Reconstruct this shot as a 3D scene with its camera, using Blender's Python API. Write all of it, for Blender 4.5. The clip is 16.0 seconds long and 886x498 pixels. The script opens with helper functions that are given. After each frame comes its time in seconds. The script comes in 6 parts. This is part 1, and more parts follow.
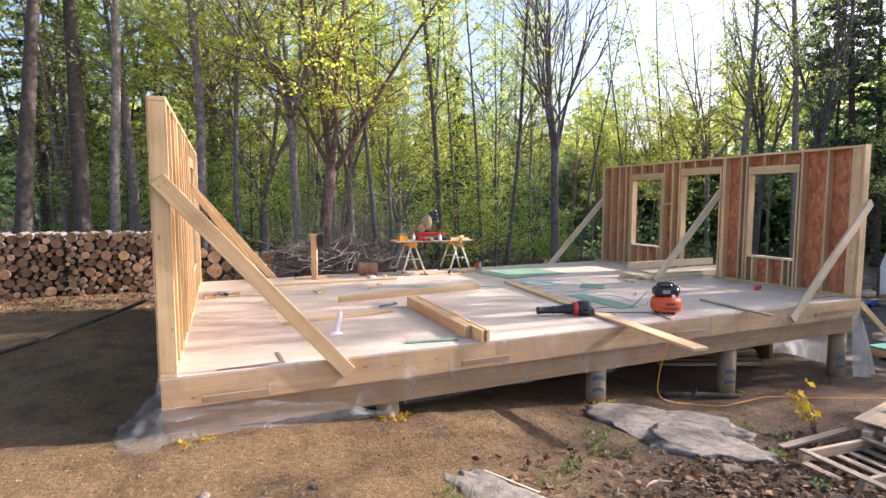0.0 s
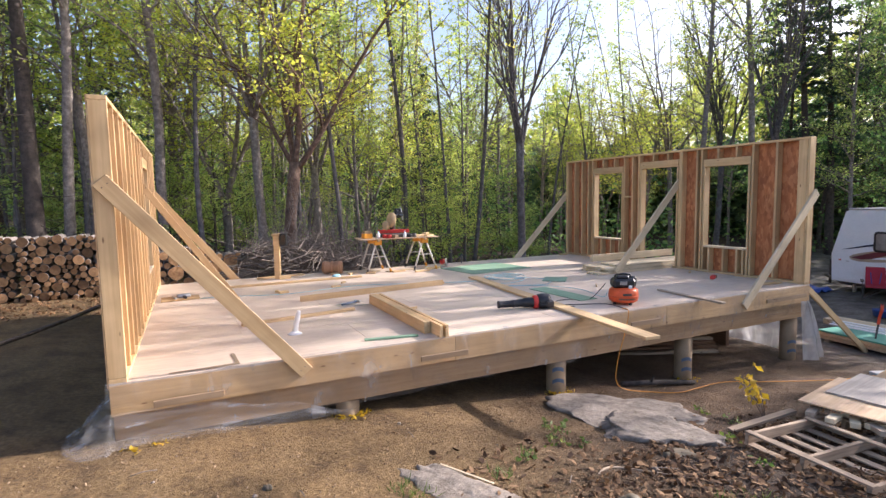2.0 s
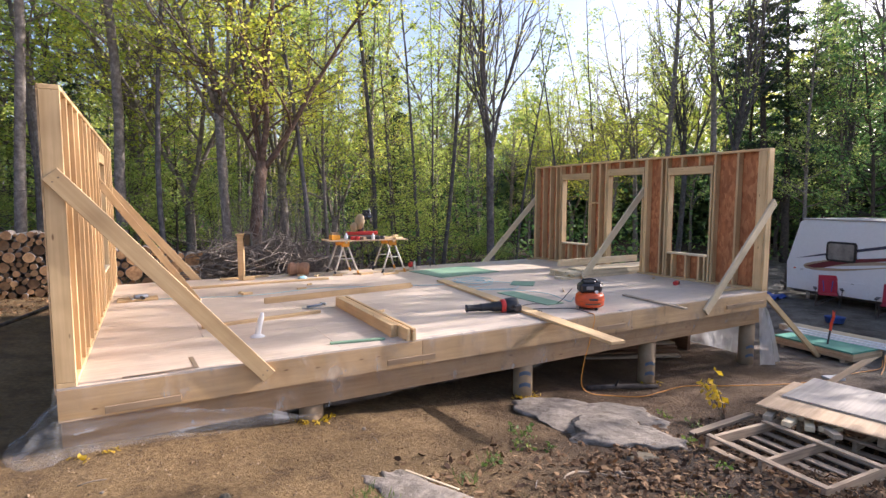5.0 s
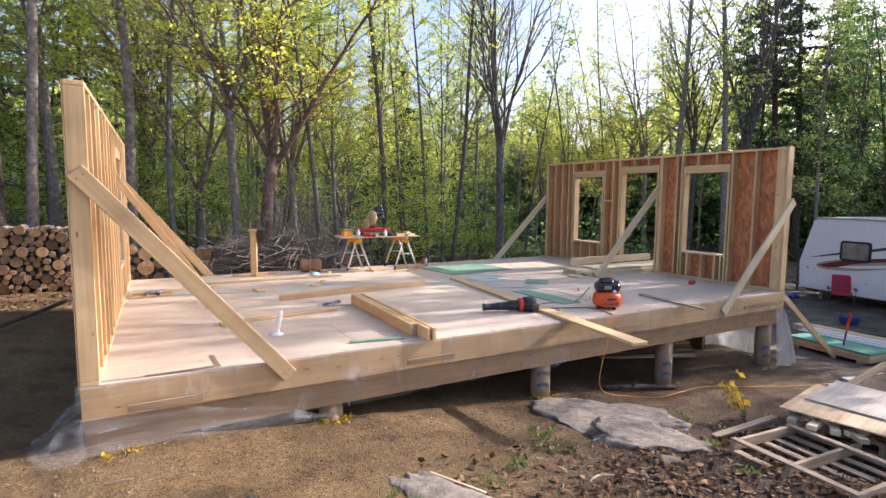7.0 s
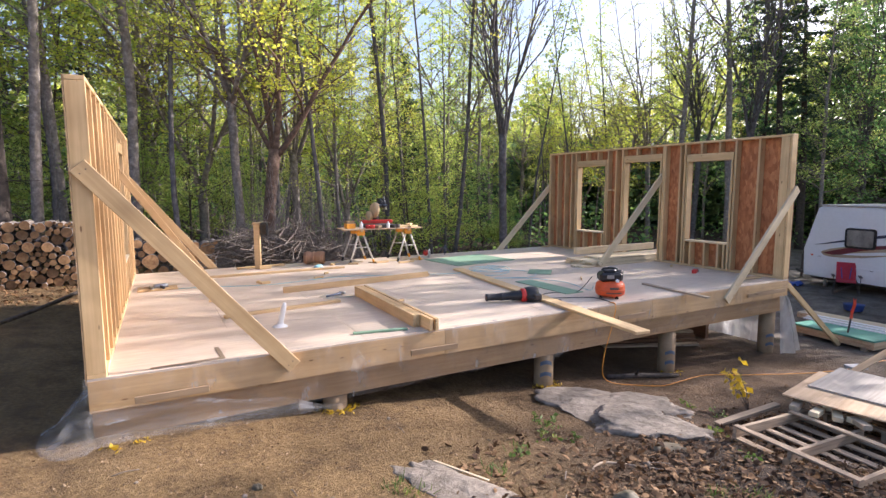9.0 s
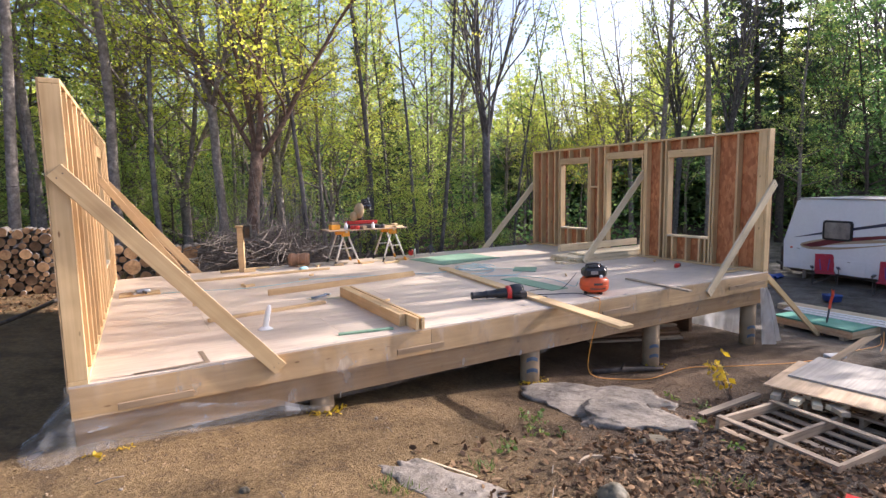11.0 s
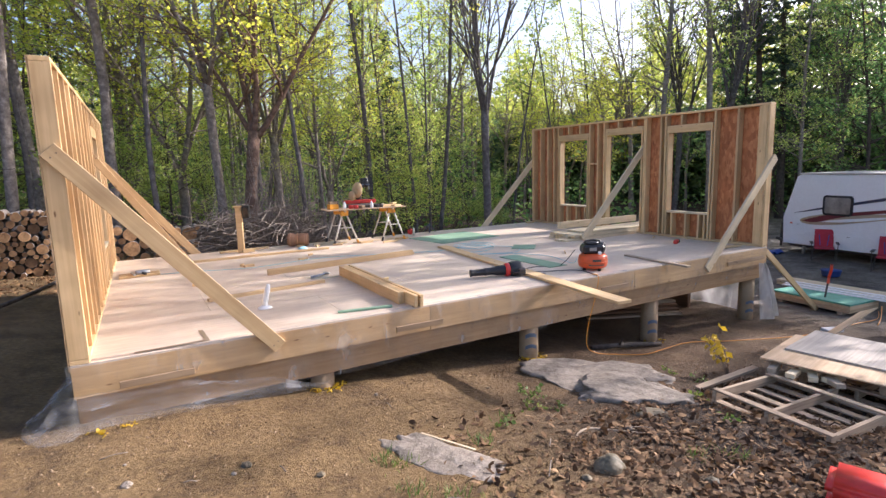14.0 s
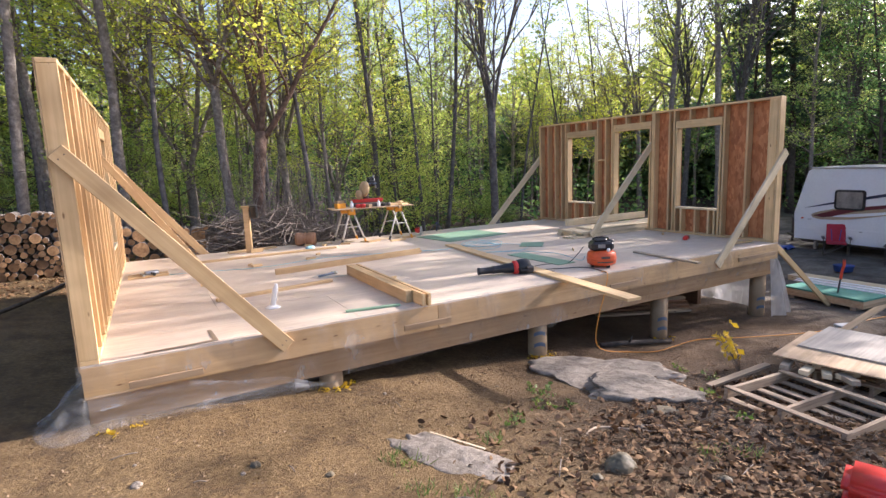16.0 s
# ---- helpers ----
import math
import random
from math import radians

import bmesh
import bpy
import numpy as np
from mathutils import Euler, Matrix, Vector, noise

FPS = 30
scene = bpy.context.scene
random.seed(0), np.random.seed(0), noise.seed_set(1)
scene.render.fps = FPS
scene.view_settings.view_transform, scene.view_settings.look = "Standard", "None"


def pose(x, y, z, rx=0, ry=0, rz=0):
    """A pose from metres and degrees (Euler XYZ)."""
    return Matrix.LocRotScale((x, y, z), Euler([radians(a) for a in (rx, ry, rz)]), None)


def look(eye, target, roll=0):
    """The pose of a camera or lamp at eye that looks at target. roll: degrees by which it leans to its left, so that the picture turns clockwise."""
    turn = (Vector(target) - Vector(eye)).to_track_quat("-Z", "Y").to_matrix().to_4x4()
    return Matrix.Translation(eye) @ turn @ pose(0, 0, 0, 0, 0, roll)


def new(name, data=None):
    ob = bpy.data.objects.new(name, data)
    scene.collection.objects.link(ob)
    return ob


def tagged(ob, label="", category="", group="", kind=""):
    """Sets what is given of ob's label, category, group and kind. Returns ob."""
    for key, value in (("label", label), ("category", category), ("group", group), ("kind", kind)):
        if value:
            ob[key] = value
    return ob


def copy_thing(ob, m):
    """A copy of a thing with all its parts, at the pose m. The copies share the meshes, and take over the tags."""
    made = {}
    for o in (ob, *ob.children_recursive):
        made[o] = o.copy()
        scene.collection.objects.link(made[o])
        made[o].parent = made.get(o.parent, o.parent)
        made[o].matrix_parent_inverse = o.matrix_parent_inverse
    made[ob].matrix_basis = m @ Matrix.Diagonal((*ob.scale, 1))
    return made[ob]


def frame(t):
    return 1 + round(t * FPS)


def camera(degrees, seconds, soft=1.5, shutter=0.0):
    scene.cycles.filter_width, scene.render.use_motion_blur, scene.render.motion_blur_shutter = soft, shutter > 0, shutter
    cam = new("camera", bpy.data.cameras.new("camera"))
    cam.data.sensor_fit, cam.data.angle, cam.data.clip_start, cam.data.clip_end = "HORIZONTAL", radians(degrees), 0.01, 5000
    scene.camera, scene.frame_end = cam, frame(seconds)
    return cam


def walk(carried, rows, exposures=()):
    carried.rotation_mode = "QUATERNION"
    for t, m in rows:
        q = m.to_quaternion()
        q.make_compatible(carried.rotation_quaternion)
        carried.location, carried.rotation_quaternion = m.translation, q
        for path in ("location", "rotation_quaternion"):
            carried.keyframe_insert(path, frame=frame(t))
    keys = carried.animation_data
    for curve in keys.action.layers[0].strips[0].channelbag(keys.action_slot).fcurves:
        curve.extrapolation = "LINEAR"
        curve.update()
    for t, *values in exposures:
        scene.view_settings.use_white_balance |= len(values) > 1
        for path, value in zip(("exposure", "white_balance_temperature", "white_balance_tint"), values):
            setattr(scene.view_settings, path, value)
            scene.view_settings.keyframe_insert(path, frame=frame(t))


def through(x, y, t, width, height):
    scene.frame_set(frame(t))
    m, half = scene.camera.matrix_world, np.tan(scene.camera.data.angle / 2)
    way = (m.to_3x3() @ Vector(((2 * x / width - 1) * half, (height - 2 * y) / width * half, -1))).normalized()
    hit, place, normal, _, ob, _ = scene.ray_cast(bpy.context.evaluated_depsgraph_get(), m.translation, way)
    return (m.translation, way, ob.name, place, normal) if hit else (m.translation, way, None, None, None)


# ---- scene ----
cam = camera(79.0, 16.0, soft=1.45)
EXPOSURE = 1.15
LEFT_YAW = -1.0
PATH = [
    (0, (0.464, -5.206, 2.555), (1.251, -3.376, 2.378), 0.0),
    (0.5, (0.536, -5.323, 2.574), (1.343, -3.497, 2.456), -0.7),
    (1, (0.593, -5.365, 2.561), (1.441, -3.558, 2.435), -0.5),
    (1.5, (0.617, -5.335, 2.559), (1.47, -3.534, 2.389), -0.8),
    (2, (0.621, -5.298, 2.546), (1.497, -3.51, 2.357), -1.0),
    (2.5, (0.661, -5.308, 2.559), (1.571, -3.536, 2.377), -0.7),
    (3, (0.713, -5.3, 2.526), (1.663, -3.548, 2.362), -0.4),
    (3.5, (0.693, -5.306, 2.528), (1.664, -3.566, 2.362), -0.2),
    (4, (0.698, -5.312, 2.523), (1.665, -3.57, 2.349), -0.3),
    (6.5, (0.527, -5.116, 2.567), (1.525, -3.392, 2.388), 1.0),
    (7, (0.515, -5.11, 2.568), (1.481, -3.37, 2.373), 0.5),
    (7.5, (0.523, -5.113, 2.558), (1.482, -3.371, 2.339), 0.2),
    (8, (0.505, -5.131, 2.565), (1.441, -3.378, 2.345), 0.1),
    (8.5, (0.517, -5.125, 2.562), (1.455, -3.375, 2.328), 0.0),
    (9, (0.525, -5.133, 2.565), (1.477, -3.389, 2.338), -0.1),
    (11.5, (0.544, -5.161, 2.549), (1.551, -3.449, 2.316), -1.2),
    (12, (0.558, -5.166, 2.542), (1.576, -3.462, 2.299), -1.3),
    (12.5, (0.558, -5.167, 2.537), (1.579, -3.465, 2.286), -1.6),
    (13, (0.558, -5.166, 2.527), (1.567, -3.46, 2.262), -1.7),
    (13.5, (0.553, -5.153, 2.523), (1.55, -3.444, 2.236), -1.7),
    (14, (0.557, -5.169, 2.526), (1.546, -3.457, 2.224), -1.6),
    (14.5, (0.552, -5.168, 2.532), (1.535, -3.453, 2.227), -1.6),
    (15, (0.548, -5.159, 2.528), (1.52, -3.438, 2.225), -1.9),
    (15.5, (0.559, -5.149, 2.53), (1.525, -3.426, 2.223), -2.2),
    (16, (0.57, -5.146, 2.52), (1.534, -3.421, 2.213), -2.2),
]
walk(cam, [(t, look(eye, target, roll)) for t, eye, target, roll in PATH], exposures=[(t, EXPOSURE + e, 6090, 21) for t, e in ((0, 0.15), (0.4, -0.04), (1.5, 0.02), (3.0, -0.07), (6.5, -0.07), (7.2, 0.0), (16, 0.02))])

# ---- world and sun ----
SUN_DIR = Vector((1.0, -0.11, 0.52)).normalized()
world = bpy.data.worlds.new("sky")
scene.world = world
world.use_nodes = True
wn = world.node_tree.nodes
sky = wn.new("ShaderNodeTexSky")
sky.sky_type = "NISHITA"
sky.sun_disc = False
sky.sun_elevation = math.asin(SUN_DIR.z)
sky.sun_rotation = math.atan2(SUN_DIR.x, SUN_DIR.y)
sky.dust_density = 3.0
sky.air_density = 1.0
wn["Background"].inputs["Strength"].default_value = 0.135
world.node_tree.links.new(sky.outputs["Color"], wn["Background"].inputs["Color"])
sun = new("sun", bpy.data.lights.new("sun", "SUN"))
sun.data.energy = 4.5
sun.data.angle = radians(0.5)
sun.data.color = (1.0, 0.93, 0.82)
sun.matrix_world = look(SUN_DIR * 60, (0, 0, 0))


# ---- materials ----
def material(name):
    m = bpy.data.materials.new(name)
    m.use_nodes = True
    n, l = m.node_tree.nodes, m.node_tree.links
    return m, n, l, n["Principled BSDF"]


def ramp(n, stops):
    r = n.new("ShaderNodeValToRGB")
    e = r.color_ramp.elements
    while len(e) < len(stops):
        e.new(0.5)
    for item, (p, c) in zip(e, stops):
        item.position, item.color = p, (*c, 1)
    return r


def coords(n, l, scale=(1, 1, 1), shift=True):
    """Object coordinates, moved by the object's own random number."""
    tc, mp = n.new("ShaderNodeTexCoord"), n.new("ShaderNodeMapping")
    mp.inputs["Scale"].default_value = scale
    src = tc.outputs["Object"]
    if shift:
        oi, add, mul = n.new("ShaderNodeObjectInfo"), n.new("ShaderNodeVectorMath"), n.new("ShaderNodeMath")
        mul.operation, mul.inputs[1].default_value = "MULTIPLY", 37.0
        l.new(oi.outputs["Random"], mul.inputs[0])
        l.new(src, add.inputs[0])
        l.new(mul.outputs[0], add.inputs[1])
        src = add.outputs[0]
    l.new(src, mp.inputs["Vector"])
    return mp.outputs["Vector"]


def noise_tex(n, l, vec, scale, detail=5, rough=0.6):
    t = n.new("ShaderNodeTexNoise")
    t.inputs["Scale"].default_value, t.inputs["Detail"].default_value, t.inputs["Roughness"].default_value = scale, detail, rough
    l.new(vec, t.inputs["Vector"])
    return t.outputs["Fac"]


def mixc(n, l, a, b, fac, mode="MIX"):
    m = n.new("ShaderNodeMix")
    m.data_type, m.blend_type = "RGBA", mode
    for key, v in ((0, fac), (6, a), (7, b)):
        if isinstance(v, (int, float)):
            m.inputs[key].default_value = v
        elif isinstance(v, tuple):
            m.inputs[key].default_value = (*v, 1)
        else:
            l.new(v, m.inputs[key])
    return m.outputs[2]


def bump(n, l, p, height, strength, dist=0.01):
    b = n.new("ShaderNodeBump")
    b.inputs["Strength"].default_value, b.inputs["Distance"].default_value = strength, dist
    l.new(height, b.inputs["Height"])
    l.new(b.outputs["Normal"], p.inputs["Normal"])


def wood(name, dark, light, rough=0.65, knots=True, grey=0.0):
    """Sawn timber; the grain runs along local x."""
    m, n, l, p = material(name)
    v = coords(n, l, (0.7, 16, 16))
    g = noise_tex(n, l, v, 1.6, 5, 0.6)
    col = ramp(n, ((0.3, dark), (0.7, light)))
    l.new(g, col.inputs[0])
    out = col.outputs[0]
    oi = n.new("ShaderNodeObjectInfo")
    tone = ramp(n, ((0.0, (0.82, 0.80, 0.78)), (1.0, (1.1, 1.08, 1.04))))
    l.new(oi.outputs["Random"], tone.inputs[0])
    out = mixc(n, l, out, tone.outputs[0], 1.0, "MULTIPLY")
    if knots:
        v2 = coords(n, l, (1.6, 5, 5))
        k = n.new("ShaderNodeTexVoronoi")
        k.inputs["Scale"].default_value = 1.9
        l.new(v2, k.inputs["Vector"])
        kr = ramp(n, ((0.05, (1, 1, 1)), (0.10, (0, 0, 0))))
        l.new(k.outputs["Distance"], kr.inputs[0])
        out = mixc(n, l, out, (dark[0] * 0.45, dark[1] * 0.36, dark[2] * 0.3), kr.outputs[0])
    v3 = coords(n, l)
    st = noise_tex(n, l, v3, 2.3, 3)
    sr = ramp(n, ((0.35, (0.86, 0.85, 0.84)), (0.65, (1.05, 1.05, 1.05))))
    l.new(st, sr.inputs[0])
    out = mixc(n, l, out, sr.outputs[0], 1.0, "MULTIPLY")
    l.new(out, p.inputs["Base Color"])
    p.inputs["Roughness"].default_value = rough
    bump(n, l, p, g, 0.25, 0.004)
    return m


def mottled(name, stops, scale=6, rough=0.8, bump_s=0.4, dist=0.01, metal=0.0, detail=8, shift=True, tone=0.0, layers=0.0, broad=0.2):
    m, n, l, p = material(name)
    v = coords(n, l, shift=shift)
    f = noise_tex(n, l, v, scale, detail, 0.65)
    r = ramp(n, stops)
    l.new(f, r.inputs[0])
    big = noise_tex(n, l, v, scale * 0.17, 3)
    br = ramp(n, ((0.3, (1 - broad,) * 3), (0.7, (1 + broad * 0.6,) * 3)))
    l.new(big, br.inputs[0])
    out = mixc(n, l, r.outputs[0], br.outputs[0], 1.0, "MULTIPLY")
    if tone:
        oi = n.new("ShaderNodeObjectInfo")
        tr = ramp(n, ((0.0, (1 - tone, 1 - tone * 1.05, 1 - tone * 1.1)), (1.0, (1.15, 1.1, 1.0))))
        l.new(oi.outputs["Random"], tr.inputs[0])
        out = mixc(n, l, out, tr.outputs[0], 1.0, "MULTIPLY")
    if layers:
        # thin dark seams of foliated stone
        lv = coords(n, l, (3, 7, 6), shift)
        lf = noise_tex(n, l, lv, 1.7, 5, 0.6)
        lr = ramp(n, ((0.44, (1, 1, 1)), (0.49, (1 - layers,) * 3), (0.53, (1, 1, 1))))
        l.new(lf, lr.inputs[0])
        out = mixc(n, l, out, lr.outputs[0], 1.0, "MULTIPLY")
    l.new(out, p.inputs["Base Color"])
    p.inputs["Roughness"].default_value, p.inputs["Metallic"].default_value = rough, metal
    if bump_s:
        bump(n, l, p, f, bump_s, dist)
    return m


def plain(name, c, rough=0.5, metal=0.0, vary=0.12):
    return mottled(name, ((0.3, tuple(x * (1 - vary) for x in c)), (0.7, tuple(min(1, x * (1 + vary)) for x in c))), 14, rough, 0.08, 0.002, metal, 4, broad=vary)


PINE = wood("pine", (0.57, 0.385, 0.19), (0.72, 0.525, 0.29))
PINE_OLD = wood("weathered_pine", (0.30, 0.23, 0.16), (0.48, 0.39, 0.29), 0.8)
PINE_PALE = wood("pale_pine", (0.62, 0.50, 0.32), (0.76, 0.64, 0.44))
PALLET_WOOD = wood("pallet_wood", (0.22, 0.16, 0.11), (0.52, 0.40, 0.28), 0.85)
BEAM_WOOD = wood("treated_beam", (0.30, 0.18, 0.085), (0.42, 0.27, 0.14), 0.8)
BATTEN_WOOD = wood("batten_wood", (0.26, 0.175, 0.105), (0.42, 0.30, 0.185), 0.8)
RIM_PINE = wood("rim_pine", (0.47, 0.30, 0.14), (0.62, 0.42, 0.215))
BROWN_WOOD = wood("brown_treated_wood", (0.14, 0.07, 0.035), (0.28, 0.15, 0.08), 0.8)


def make_osb(name, low, mid, high):
    m, n, l, p = material(name)
    v = coords(n, l, (1, 1, 1))
    vo = n.new("ShaderNodeTexVoronoi")
    vo.inputs["Scale"].default_value = 26
    warp = n.new("ShaderNodeMapping")
    warp.inputs["Scale"].default_value = (1, 1, 0.4)
    l.new(v, warp.inputs["Vector"])
    l.new(warp.outputs[0], vo.inputs["Vector"])
    r = ramp(n, ((0.0, low), (0.5, mid), (1.0, high)))
    l.new(vo.outputs["Color"], r.inputs[0])
    f = noise_tex(n, l, v, 3.0, 4)
    br = ramp(n, ((0.3, (0.75, 0.72, 0.7)), (0.7, (1.1, 1.1, 1.1))))
    l.new(f, br.inputs[0])
    l.new(mixc(n, l, r.outputs[0], br.outputs[0], 1.0, "MULTIPLY"), p.inputs["Base Color"])
    p.inputs["Roughness"].default_value = 0.7
    bump(n, l, p, vo.outputs["Distance"], 0.3, 0.004)
    return m


OSB = make_osb("osb", (0.30, 0.10, 0.035), (0.46, 0.17, 0.06), (0.60, 0.27, 0.11))
# paler copy of OSB with the left wall's sunlight in its colour
OSB_SUNLIT = make_osb("sunlit_osb", (0.42, 0.26, 0.12), (0.55, 0.37, 0.19), (0.66, 0.47, 0.27))


def make_subfloor():
    m, n, l, p = material("subfloor")
    v = coords(n, l, (1.5, 14, 14))
    g = noise_tex(n, l, v, 2.0, 6)
    r = ramp(n, ((0.3, (0.53, 0.42, 0.315)), (0.7, (0.68, 0.575, 0.46))))
    l.new(g, r.inputs[0])
    v2 = coords(n, l, shift=False)
    f = noise_tex(n, l, v2, 1.3, 5)
    br = ramp(n, ((0.3, (0.84, 0.84, 0.86)), (0.7, (1.1, 1.08, 1.06))))
    l.new(f, br.inputs[0])
    out = mixc(n, l, r.outputs[0], br.outputs[0], 1.0, "MULTIPLY")
    d = noise_tex(n, l, v2, 9, 7, 0.75)
    dr = ramp(n, ((0.60, (0, 0, 0)), (0.75, (0.5, 0.5, 0.5))))
    l.new(d, dr.inputs[0])
    l.new(mixc(n, l, out, (0.30, 0.22, 0.16), dr.outputs[0]), p.inputs["Base Color"])
    p.inputs["Roughness"].default_value = 0.55
    bump(n, l, p, g, 0.15, 0.003)
    return m


SUBFLOOR = make_subfloor()


def make_ground():
    m, n, l, p = material("bare_soil")
    tc = n.new("ShaderNodeTexCoord")
    v = tc.outputs["Object"]
    fine = noise_tex(n, l, v, 22, 9, 0.75)
    mid = noise_tex(n, l, v, 2.2, 7, 0.65)
    big = noise_tex(n, l, v, 0.45, 4)
    sand = ramp(n, ((0.25, (0.11, 0.068, 0.026)), (0.5, (0.28, 0.18, 0.074)), (0.75, (0.49, 0.345, 0.16))))
    l.new(fine, sand.inputs[0])
    litter = ramp(n, ((0.3, (0.028, 0.018, 0.011)), (0.55, (0.075, 0.048, 0.029)), (0.8, (0.16, 0.11, 0.07))))
    l.new(fine, litter.inputs[0])
    sep = n.new("ShaderNodeSeparateXYZ")
    l.new(v, sep.inputs[0])
    # leaf litter lies to the front right of the clearing and in the woods
    fx = n.new("ShaderNodeMapRange")
    fx.inputs[1].default_value, fx.inputs[2].default_value = 2.2, 4.6
    l.new(sep.outputs[0], fx.inputs[0])
    fy = n.new("ShaderNodeMath")
    fy.operation, fy.use_clamp = "MULTIPLY_ADD", True
    fy.inputs[1].default_value, fy.inputs[2].default_value = -0.9, -0.8
    l.new(sep.outputs[1], fy.inputs[0])
    a = n.new("ShaderNodeMath")
    a.operation = "MULTIPLY"
    l.new(fx.outputs[0], a.inputs[0])
    l.new(fy.outputs[0], a.inputs[1])
    fw = n.new("ShaderNodeMapRange")
    fw.inputs[1].default_value, fw.inputs[2].default_value = 9.5, 12.0
    l.new(sep.outputs[1], fw.inputs[0])
    mx = n.new("ShaderNodeMath")
    mx.operation = "MAXIMUM"
    l.new(a.outputs[0], mx.inputs[0])
    l.new(fw.outputs[0], mx.inputs[1])
    ed = n.new("ShaderNodeMath")
    ed.operation = "MULTIPLY_ADD"
    ed.inputs[1].default_value, ed.inputs[2].default_value = 1.6, -0.8
    l.new(mid, ed.inputs[0])
    su = n.new("ShaderNodeMath")
    su.use_clamp = True
    l.new(mx.outputs[0], su.inputs[0])
    l.new(ed.outputs[0], su.inputs[1])
    loam = ramp(n, ((0.25, (0.078, 0.046, 0.023)), (0.5, (0.16, 0.098, 0.050)), (0.78, (0.31, 0.21, 0.118))))
    l.new(fine, loam.inputs[0])
    lx = n.new("ShaderNodeMapRange")
    lx.inputs[1].default_value, lx.inputs[2].default_value = 2.5, 6.0
    l.new(sep.outputs[0], lx.inputs[0])
    ls = n.new("ShaderNodeMath")
    ls.use_clamp = True
    l.new(lx.outputs[0], ls.inputs[0])
    l.new(ed.outputs[0], ls.inputs[1])
    soil = mixc(n, l, sand.outputs[0], loam.outputs[0], ls.outputs[0])
    col = mixc(n, l, soil, litter.outputs[0], su.outputs[0])
    # grey gravel on the drive by the caravan
    gv = ramp(n, ((0.3, (0.11, 0.10, 0.09)), (0.7, (0.29, 0.27, 0.24))))
    l.new(fine, gv.inputs[0])
    gx = n.new("ShaderNodeMapRange")
    gx.inputs[1].default_value, gx.inputs[2].default_value = 9.5, 12.5
    l.new(sep.outputs[0], gx.inputs[0])
    inv = n.new("ShaderNodeMath")
    inv.operation, inv.inputs[0].default_value = "SUBTRACT", 1.0
    l.new(fw.outputs[0], inv.inputs[1])
    gm = n.new("ShaderNodeMath")
    gm.operation = "MULTIPLY"
    l.new(gx.outputs[0], gm.inputs[0])
    l.new(inv.outputs[0], gm.inputs[1])
    col = mixc(n, l, col, gv.outputs[0], gm.outputs[0])
    br = ramp(n, ((0.36, (0.40, 0.365, 0.33)), (0.5, (0.70, 0.67, 0.63)), (0.64, (1.02, 1.0, 0.95))))
    l.new(mid, br.inputs[0])
    col = mixc(n, l, col, br.outputs[0], 1.0, "MULTIPLY")
    b2 = ramp(n, ((0.35, (0.82, 0.80, 0.78)), (0.65, (1.08, 1.08, 1.08))))
    l.new(big, b2.inputs[0])
    l.new(mixc(n, l, col, b2.outputs[0], 1.0, "MULTIPLY"), p.inputs["Base Color"])
    p.inputs["Roughness"].default_value = 0.95
    bump(n, l, p, mixc(n, l, fine, mid, 0.45), 1.0, 0.09)
    return m


GROUND = make_ground()


def make_leaf(name, a, b, c, through=0.5, rough=0.5):
    """Thin leaves: partly lit from behind, each clump its own tone."""
    m, n, l, p = material(name)
    geo, oi = n.new("ShaderNodeNewGeometry"), n.new("ShaderNodeObjectInfo")
    r = ramp(n, ((0.0, a), (0.5, b), (1.0, c)))
    l.new(geo.outputs["Random Per Island"], r.inputs[0])
    tone = ramp(n, ((0.0, (0.72, 0.78, 0.75)), (0.5, (1, 1, 1)), (1.0, (1.2, 1.08, 0.9))))
    l.new(oi.outputs["Random"], tone.inputs[0])
    out = mixc(n, l, r.outputs[0], tone.outputs[0], 1.0, "MULTIPLY")
    l.new(out, p.inputs["Base Color"])
    p.inputs["Roughness"].default_value = rough
    tr, mix = n.new("ShaderNodeBsdfTranslucent"), n.new("ShaderNodeMixShader")
    l.new(out, tr.inputs["Color"])
    mix.inputs[0].default_value = through
    l.new(p.outputs[0], mix.inputs[1])
    l.new(tr.outputs[0], mix.inputs[2])
    l.new(mix.outputs[0], n["Material Output"].inputs["Surface"])
    return m


LEAF = make_leaf("spring_leaf", (0.30, 0.43, 0.11), (0.48, 0.61, 0.16), (0.68, 0.73, 0.23), 0.68)
LEAF_YOUNG = make_leaf("maple_leaf", (0.40, 0.50, 0.075), (0.57, 0.65, 0.11), (0.72, 0.72, 0.16), 0.70)
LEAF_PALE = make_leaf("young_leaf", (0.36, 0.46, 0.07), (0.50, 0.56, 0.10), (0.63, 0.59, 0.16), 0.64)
# darker leaf green, on the undergrowth it carries the shade under the trees
LEAF_DARK = make_leaf("darkened_leaf", (0.09, 0.21, 0.075), (0.17, 0.32, 0.10), (0.31, 0.46, 0.14), 0.6)
# darkest copy of the leaf greens, its colour stands in for deep shade
LEAF_SHADE = make_leaf("shade_toned_leaf", (0.04, 0.08, 0.045), (0.085, 0.145, 0.075), (0.17, 0.24, 0.11), 0.45)
NEEDLE = make_leaf("needle", (0.035, 0.065, 0.045), (0.06, 0.105, 0.065), (0.10, 0.155, 0.08), 0.25)
YELLOW_LEAF = make_leaf("yellow_leaf", (0.80, 0.46, 0.02), (0.88, 0.56, 0.03), (0.80, 0.50, 0.05), 0.4)
